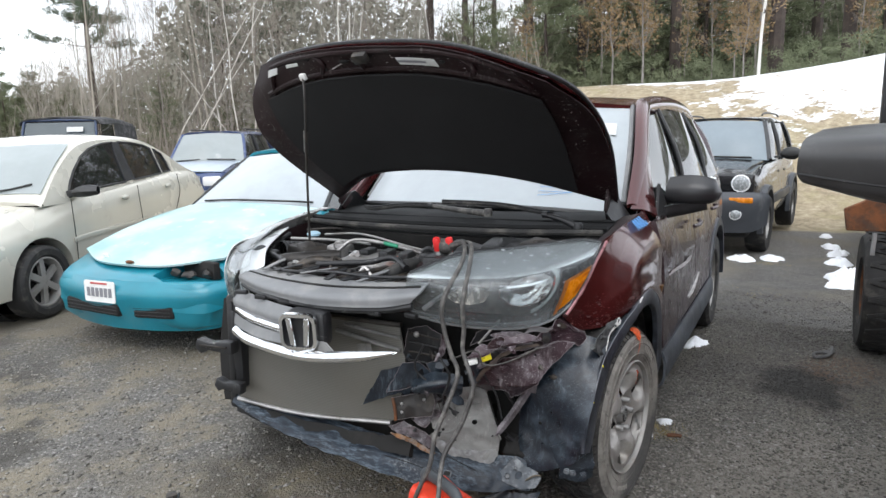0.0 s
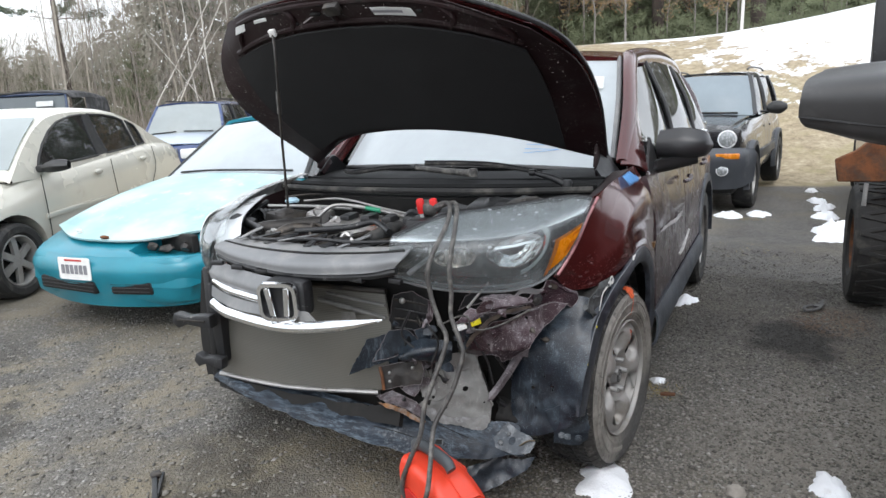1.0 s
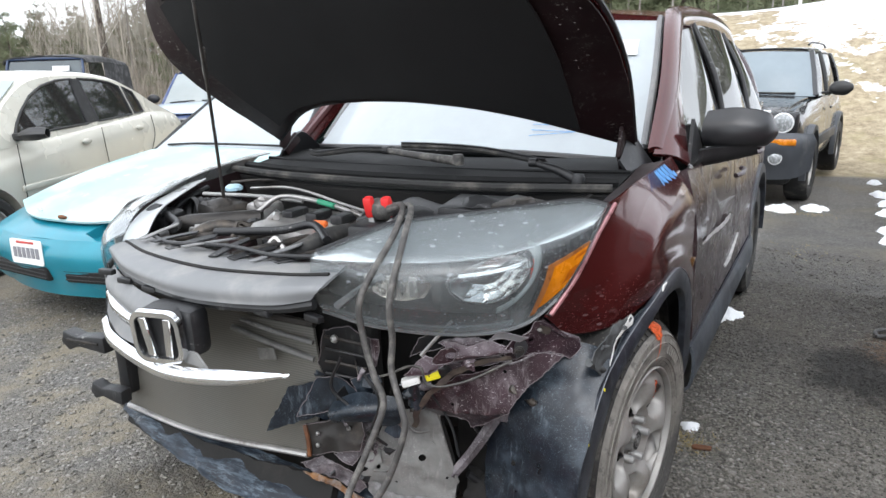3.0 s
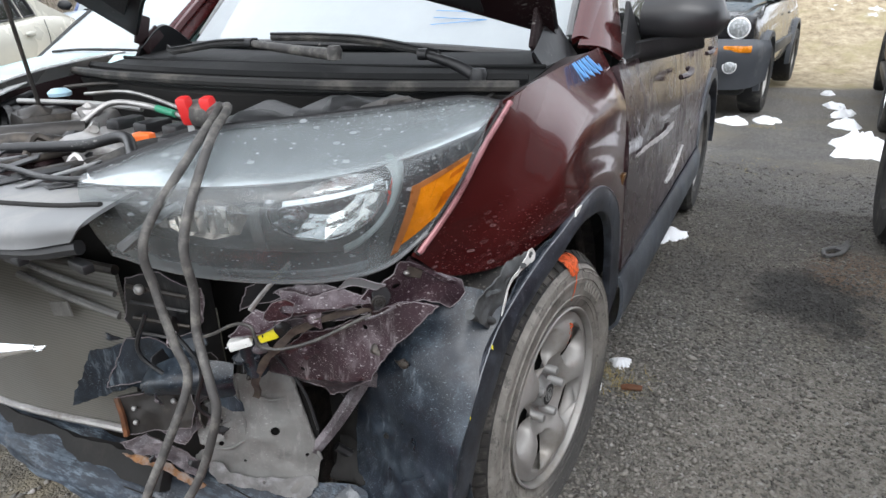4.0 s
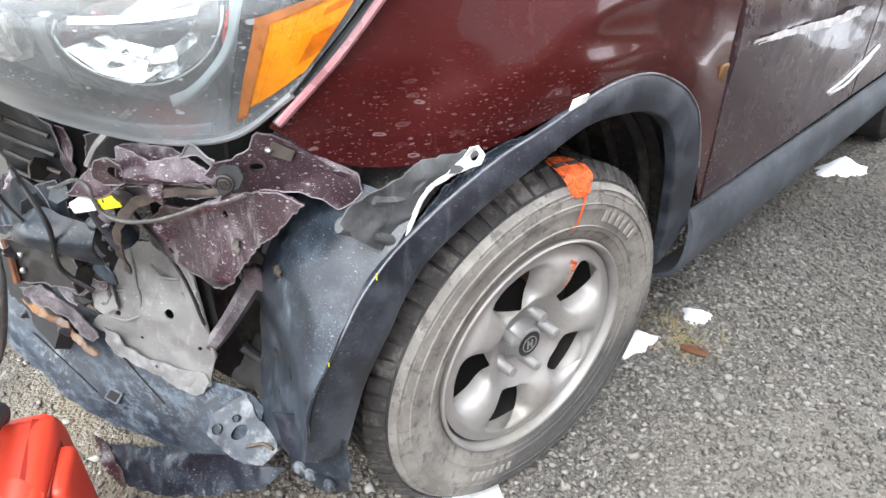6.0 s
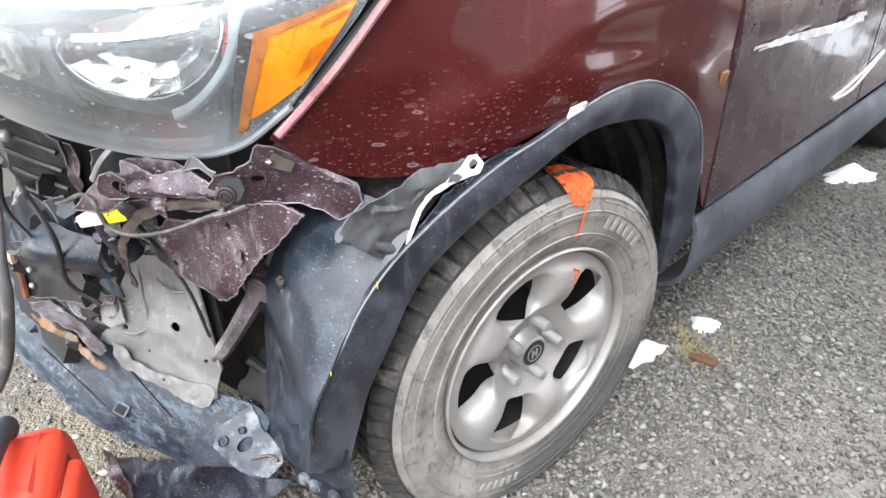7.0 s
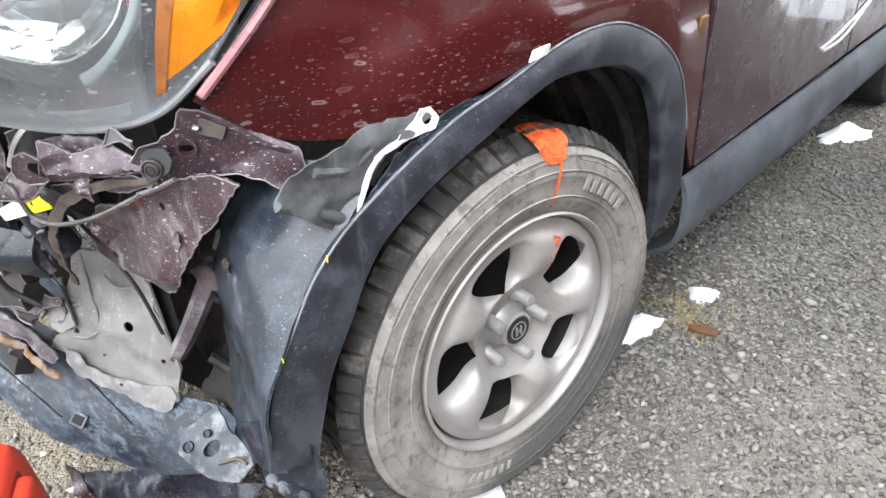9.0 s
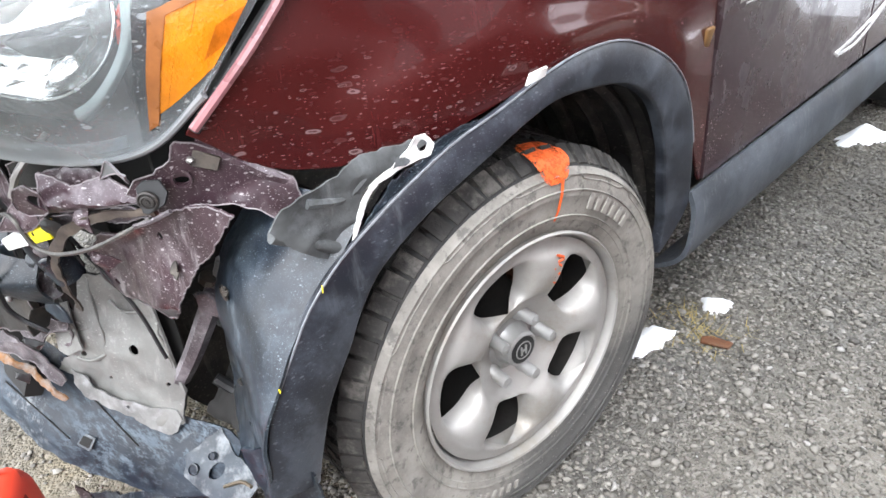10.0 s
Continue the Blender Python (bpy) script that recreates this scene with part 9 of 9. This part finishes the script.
bark_pine = mat("pine_bark", (0.065, 0.05, 0.042), 0.95, 0, 0.3, 3, 25, 0.8, 0.03)
bark_grey = mat("grey_bark", (0.24, 0.22, 0.20), 0.9, 0, 0.3, 2, 20, 0.5, 0.02)
w = Net("birch_bark")
bx, by, bz = w.xyz()
band = w.noise(4, 4, .7)
w.put(w.mix(w.ramp(band, .58, .66), (0.62, 0.60, 0.56), (0.06, 0.055, 0.05)), w.b.inputs["Base Color"])
w.b.inputs["Roughness"].default_value = .8
bark_birch = w.m


def leafy(name, a, b):
    w = Net(name)
    w.put(w.mix(w.noise(.9, 3), a, b), w.b.inputs["Base Color"])
    w.b.inputs["Roughness"].default_value = .85
    w.b.inputs["Specular IOR Level"].default_value = .2
    return w.m


# greens lightened and greyed: the distance haze is in the colour
needles = leafy("haze_paled_needles", (0.085, 0.112, 0.078), (0.175, 0.205, 0.145))
needles_warm = leafy("haze_paled_olive_needles", (0.095, 0.115, 0.065), (0.185, 0.20, 0.12))
dead_leaf = leafy("dry_tan_leaves", (0.20, 0.13, 0.065), (0.34, 0.25, 0.14))
twig_mat = leafy("brown_twigs", (0.16, 0.135, 0.112), (0.30, 0.265, 0.23))


def tuft(vs, fs, p, d, n, length, rnd, wide=.05):
    """A spray of narrow blades at p, along d."""
    for _ in range(n):
        e = (d + Vector((rnd.gauss(0, .55), rnd.gauss(0, .55), rnd.gauss(0, .45)))).normalized()
        s = e.orthogonal().normalized() * wide * (.6 + rnd.random())
        k = len(vs)
        q = p + Vector((rnd.gauss(0, .10), rnd.gauss(0, .10), rnd.gauss(0, .07)))
        vs += [q - s, q + s, q + e * length * (.6 + .7 * rnd.random())]
        fs.append((k, k + 1, k + 2))


def pine(name, h, base, spread, seed, crown_from, whorls, dens, label, mt):
    rnd = random.Random(seed)
    t = thing(name, label, "tree")
    g = Geo()
    pts = [(0.12 * math.sin(z * .5 + seed) * z / h, .1 * math.cos(z * .4 + seed) * z / h, z) for z in [h * k / 8 for k in range(9)]]
    pts[0] = (0, 0, -.3)
    g.tube(pts, base, 8, 2, .02)
    vs, fs = [], []
    for k in range(whorls):
        f = crown_from + (1 - crown_from) * (k + rnd.random() * .8) / whorls
        z = f * h
        reach = spread * (1 - f) ** .75 * (.55 + .75 * rnd.random()) + .25
        for j in range(rnd.randint(3, 5)):
            a = rnd.random() * 6.283
            d = Vector((math.cos(a), math.sin(a), .12 + .25 * f - .12 * rnd.random()))
            p0, p1 = Vector((0, 0, z)), Vector((0, 0, z)) + d * reach
            g.tube([p0, p0.lerp(p1, .5) + Vector((0, 0, -.05)), p1], base * .16, 4, 0, .008)
            for q in range(max(3, int(reach * dens))):
                s = .30 + .72 * rnd.random()
                tuft(vs, fs, p0.lerp(p1, s) + Vector((rnd.gauss(0, .16), rnd.gauss(0, .16), .08 + rnd.gauss(0, .14))), d * .6 + Vector((rnd.gauss(0, .6), rnd.gauss(0, .6), .45)), 12, .24, rnd, .018)
    part("trunk", g, bark_pine, t)
    part("crown", Geo().add(vs, fs), mt, t, smooth=False)
    return t


def bare_tree(name, h, base, seed, bark, label, lean=0.0, twiggy=1.0, leaves=0):
    rnd = random.Random(seed)
    t = thing(name, label, "tree")
    g, vs, fs = Geo(), [], []
    stem = [Vector((lean * (k / 7) ** 1.4 * h + .12 * rnd.gauss(0, 1) * k / 7, .15 * rnd.gauss(0, 1) * k / 7, h * k / 7 * (1 - abs(lean) * .25) - (.3 if k == 0 else 0))) for k in range(8)]
    g.tube(stem, base, 7, 3, .012)
    line = curve(stem, 6)
    b = Geo()
    for k in range(int(26 * twiggy)):
        f = .25 + .72 * rnd.random()
        p = line[int(f * (len(line) - 1))]
        a, l = rnd.random() * 6.283, h * (.10 + .16 * rnd.random()) * (1.15 - f * .6)
        d = Vector((math.cos(a) * .75, math.sin(a) * .75, .55 + .5 * rnd.random())).normalized()
        q = p + d * l
        mid = p.lerp(q, .5) + Vector((rnd.gauss(0, .06), rnd.gauss(0, .06), -.04)) * l
        b.tube([p, mid, q], base * .22 * (1.2 - f), 4, 0, .005, False)
        for _ in range(int(5 * twiggy)):
            s = rnd.random() * .8 + .2
            r0 = p.lerp(q, s)
            e = (d + Vector((rnd.gauss(0, .6), rnd.gauss(0, .6), rnd.gauss(0, .4)))).normalized() * l * (.25 + .3 * rnd.random())
            b.tube([r0, r0 + e], .009, 3, 0, .003, False)
            for _ in range(leaves):
                tuft(vs, fs, r0 + e * rnd.random(), e.normalized(), 2, .10, rnd, .035)
    part("trunk", g, bark, t)
    part("branch_spray", b, twig_mat if bark is not bark_birch else bark_grey, t, smooth=False)
    if vs:
        part("dry_leaves", Geo().add(vs, fs), dead_leaf, t, smooth=False)
    return t


def plant(proto, bearing, d, scale=1.0, turn=0.0):
    """Copies a tree to its place."""
    x, y, z = outwards(bearing, d)
    return copy_thing(proto, Matrix.Translation((x, y, z)) @ Matrix.Rotation(radians(turn), 4, "Z") @ Matrix.Diagonal((scale, scale, scale, 1)))


def settle(proto, bearing, d, scale=1.0, turn=0.0):
    """Puts the first tree of a kind in its place."""
    x, y, z = outwards(bearing, d)
    proto.matrix_basis = Matrix.Translation((x, y, z)) @ Matrix.Rotation(radians(turn), 4, "Z") @ Matrix.Diagonal((scale, scale, scale, 1))


rnd = random.Random(11)
tall = pine("tall_pine", 17, .26, 4.2, 1, .45, 13, 16, "tall white pine with uneven layered dark green crown", needles)
mid_pine = pine("young_pine", 9, .13, 2.6, 2, .06, 18, 10, "young bushy pine with foliage down to the ground", needles_warm)
high = pine("high_crowned_pine", 20, .24, 3.2, 3, .50, 12, 8, "straight pine trunk with a high dark crown", needles)
birch = bare_tree("birch", 10, .055, 4, bark_birch, "slim leafless white birch", .05, 1.0)
lean_birch = bare_tree("leaning_birch", 9, .030, 5, bark_birch, "leafless white birch leaning over", .55, .8)
grey_tree = bare_tree("bare_tree", 11, .055, 6, bark_grey, "leafless grey-brown tree with fine twigs", .03, 1.6)
beech = bare_tree("beech_sapling", 5, .04, 7, bark_grey, "young beech holding pale dry leaves", .02, 1.2, 2)
settle(tall, -57.2, 42, .9), settle(mid_pine, -20, 27, .8), settle(high, -17.0, 30), settle(birch, -3.3, 23.5, .95), settle(lean_birch, -52.5, 27, .9, 25), settle(grey_tree, -45, 30), settle(beech, -12, 26)
for b, d, s in ((-64.5, 42, .62), (-67, 48, .6), (-47.6, 46, .95), (-43.0, 50, 1.1)):
    plant(tall, b, d, s, rnd.random() * 360)
for k in range(34):
    b = -31 + 40 * (k + rnd.random()) / 34
    plant(mid_pine, b, 26 + 15 * rnd.random() + max(0, b) * .3, .55 + .75 * rnd.random(), rnd.random() * 360)
for k in range(34):
    plant(mid_pine, -68 + 34 * rnd.random(), 38 + 22 * rnd.random(), .45 + .4 * rnd.random(), rnd.random() * 360)
for b, d in ((-27, 33), (-24.5, 38), (-21.5, 29), (-14.6, 36), (-12.3, 31), (-9.5, 28), (-7.7, 35), (-4.2, 30), (-2.2, 27), (.5, 33), (2.6, 29), (5, 35), (7.5, 30), (-30, 36), (-11, 40), (-1, 41), (3.8, 42)):
    plant(high, b, d, .8 + .4 * rnd.random(), rnd.random() * 360)
for k in range(17):
    plant(birch, -50 + 24 * rnd.random(), 26 + 14 * rnd.random(), .6 + .45 * rnd.random(), rnd.random() * 360)
for b, d, s, a in ((-50.6, 27, 1.0, 10), (-51.5, 29, .8, 60), (-46, 28, .7, 200), (-60, 36, .7, 40), (-41, 30, .8, 170)):
    plant(lean_birch, b, d, s, a)
for k in range(34):
    plant(grey_tree, -56 + 34 * rnd.random(), 34 + 22 * rnd.random(), .5 + .5 * rnd.random(), rnd.random() * 360)
for k in range(10):
    plant(grey_tree, -20 + 28 * rnd.random(), 30 + 12 * rnd.random(), .8 + .4 * rnd.random(), rnd.random() * 360)
for k in range(14):
    plant(beech, -30 + 34 * rnd.random(), 23.5 + 6 * rnd.random(), .6 + .5 * rnd.random(), rnd.random() * 360)

# brush and the far wood behind the trees
g = Geo()
vs, fs = [], []
for k in range(5200):
    b, d = -72 + 52 * rnd.random(), 21 + 26 * rnd.random()
    x, y, z = outwards(b, d)
    l = .8 + 2.6 * rnd.random()
    e = Vector((rnd.gauss(0, .28), rnd.gauss(0, .28), 1)).normalized() * l
    q = Vector((x, y, z))
    s = Vector((rnd.gauss(0, 1), rnd.gauss(0, 1), 0)).normalized() * .012
    k0 = len(vs)
    m = q + e * .6 + Vector((rnd.gauss(0, .1), rnd.gauss(0, .1), 0))
    vs += [q - s, q + s, m + s * .6, m - s * .6, q + e]
    fs += [(k0, k0 + 1, k0 + 2, k0 + 3), (k0 + 3, k0 + 2, k0 + 4)]
ob = part("brush", Geo().add(vs, fs), twig_mat, smooth=False)
tagged(ob, "tangled leafless brown brush below the trees", "brush", kind="stuff")
vs, fs = [], []
for k in range(85000):
    b = -80 + 100 * rnd.random() ** 1.3
    d = 44 + 22 * rnd.random() + (14 if b < -52 else 0)
    x, y, z = outwards(b, d)
    top = (6.0 + 9 * smooth01((b + 60) / 16) - 6.5 * smooth01((b + 38) / 12)) * (1 + .35 * noise.noise(Vector((b * .5, 0, 0))))
    hz = rnd.random() ** 1.25 * top
    p = Vector((x, y, z + hz))
    for _ in range(2):
        a, s = Vector((rnd.gauss(0, 1), rnd.gauss(0, 1), rnd.gauss(0, 1))).normalized(), Vector((rnd.gauss(0, 1), rnd.gauss(0, 1), rnd.gauss(0, 1))).normalized()
        k0 = len(vs)
        r = .20 + .28 * rnd.random()
        vs += [p, p + a * r, p + a * r * .7 + s * r]
        fs.append((k0, k0 + 1, k0 + 2))
# foliage paler than real leaves, haze painted into its two tones
ob = part("far_wood", Geo().add(vs, fs), leafy("haze_paled_far_wood", (0.20, 0.205, 0.155), (0.36, 0.345, 0.30)), smooth=False)
tagged(ob, "far mixed wood closing off the yard", "woods", kind="stuff")
vs, fs = [], []
for k in range(1500):
    b = -30 + 42 * rnd.random()
    d = 25 + 5 * rnd.random()
    x, y, z = outwards(b, d)
    tuft(vs, fs, Vector((x, y, z + .1 + 1.1 * rnd.random() ** 2)), Vector((rnd.gauss(0, .6), rnd.gauss(0, .6), .6)), 14, .22, rnd, .014)
ob = part("undergrowth", Geo().add(vs, fs), needles_warm, smooth=False)
tagged(ob, "low green undergrowth along the top of the bank", "undergrowth", kind="stuff")

vs, fs = [], []
for k in range(85000):
    b = -62 + 66 * rnd.random()
    d = 34 + 30 * rnd.random()
    x, y, z = outwards(b, d)
    full = smooth01((b + 62) / 14)
    top = (5 + 9 * full) * (1 + .25 * noise.noise(Vector((b * .6, 1, 0))))
    p = Vector((x, y, z + top * rnd.random() ** .8))
    e = Vector((rnd.gauss(0, .38), rnd.gauss(0, .38), 1)).normalized() * (.6 + 1.5 * rnd.random())
    s = Vector((rnd.gauss(0, 1), rnd.gauss(0, 1), 0)).normalized() * (.004 + .008 * rnd.random())
    k0 = len(vs)
    vs += [p - s, p + s, p + e]
    fs.append((k0, k0 + 1, k0 + 2))
for k in range(130):
    b, d = -60 + 64 * rnd.random(), 34 + 26 * rnd.random()
    x, y, z = outwards(b, d)
    h, r = 8 + 7 * rnd.random(), .03 + .04 * rnd.random()
    lean = Vector((rnd.gauss(0, .05) * h, rnd.gauss(0, .05) * h, h))
    k0 = len(vs)
    p = Vector((x, y, z - .2))
    for q, w2 in ((p, r), (p + lean, r * .3)):
        vs += [q + Vector((w2 * math.cos(a), w2 * math.sin(a), 0)) for a in (0, 2.1, 4.2)]
    fs += [(k0 + i, k0 + (i + 1) % 3, k0 + 3 + (i + 1) % 3, k0 + 3 + i) for i in range(3)]
# twig tones raised to carry the haze of the far wood
ob = part("bare_wood", Geo().add(vs, fs), leafy("haze_paled_twigs", (0.25, 0.222, 0.188), (0.42, 0.385, 0.335)), smooth=False)
tagged(ob, "dense leafless grey-brown wood behind the birches", "woods", kind="stuff")


# ---- loose gravel ----
def gravel():
    rs = np.random.RandomState(5)
    base = np.array([(1, 0, 0), (.3, .95, .1), (-.8, .6, -.1), (-.8, -.6, .1), (.3, -.95, -.1), (.35, .1, .85), (-.3, -.1, .9), (0, 0, -.9)], float)
    tri = np.array([(0, 1, 5), (1, 2, 6), (1, 6, 5), (2, 3, 6), (3, 4, 6), (4, 5, 6), (4, 0, 5), (1, 0, 7), (2, 1, 7), (3, 2, 7), (4, 3, 7), (0, 4, 7)])
    n = 115000
    near = rs.rand(n) < .80
    x = np.where(near, .50 + 2.3 * rs.rand(n), -3.6 + 6.2 * rs.rand(n))
    y = np.where(near, -.75 + 3.6 * rs.rand(n) ** 1.35, -1.6 + 5.5 * rs.rand(n))
    s = .0027 + .0070 * rs.rand(n) ** 2.6 + np.where(near, 0, .003)
    s = np.where(rs.rand(n) < .008, s * 1.6, s)
    z = np.array([ground_z(a, b) for a, b in zip(x, y)])
    sq = .6 + .6 * rs.rand(n, 3)
    sq[:, 2] *= .55
    wob = 1 + .30 * rs.randn(n, len(base), 1)
    v = base[None] * wob * (sq * s[:, None])[:, None, :]
    a = rs.rand(n) * 6.28
    c, q = np.cos(a)[:, None], np.sin(a)[:, None]
    v = np.stack([v[..., 0] * c - v[..., 1] * q, v[..., 0] * q + v[..., 1] * c, v[..., 2]], -1)
    v += np.stack([x, y, z + s * .25], -1)[:, None, :]
    f = tri[None] + (np.arange(n) * len(base))[:, None, None]
    me = bpy.data.meshes.new("gravel_stones")
    me.vertices.add(n * len(base)), me.loops.add(f.size), me.polygons.add(f.size // 3)
    me.vertices.foreach_set("co", v.astype(np.float32).ravel())
    me.loops.foreach_set("vertex_index", f.astype(np.int32).ravel())
    me.polygons.foreach_set("loop_start", np.arange(0, f.size, 3, dtype=np.int32))
    me.update(calc_edges=True)
    w = Net("loose_gravel_stone")
    isl = w.n.new("ShaderNodeNewGeometry").outputs["Random Per Island"]
    col = w.mix(isl, (0.080, 0.077, 0.070), (0.36, 0.342, 0.305))
    col = w.mix(w.ramp(isl, .97, .985), col, (0.42, 0.41, 0.39))
    col = w.mix(w.math("MULTIPLY", w.noise(160, 3), .5), col, (0.08, 0.07, 0.06))
    gx, gy, gz = w.xyz()
    oil = w.math("ADD", w.math("POWER", w.math("DIVIDE", w.math("SUBTRACT", gx, OIL[0]), OIL[2]), 2.0), w.math("POWER", w.math("DIVIDE", w.math("SUBTRACT", gy, OIL[1]), OIL[3]), 2.0))
    oil = w.ramp(w.math("ADD", oil, w.math("MULTIPLY", w.noise(5, 5, .65), 2.6)), 1.4, 2.5, .85, 0)
    col = w.mix(oil, col, (0.022, 0.021, 0.021))
    col = w.mix(w.math("MULTIPLY", w.ramp(gy, .6, 1.7), w.ramp(w.noise(2.2, 4, .6), .3, .7, .75, .35)), col, (0.050, 0.048, 0.045))
    w.put(col, w.b.inputs["Base Color"])
    w.b.inputs["Roughness"].default_value = .9
    me.materials.append(w.m)
    ob = new("gravel_stones", me)
    tagged(ob, "loose grey gravel stones lying on the yard", "gravel", kind="stuff")


gravel()
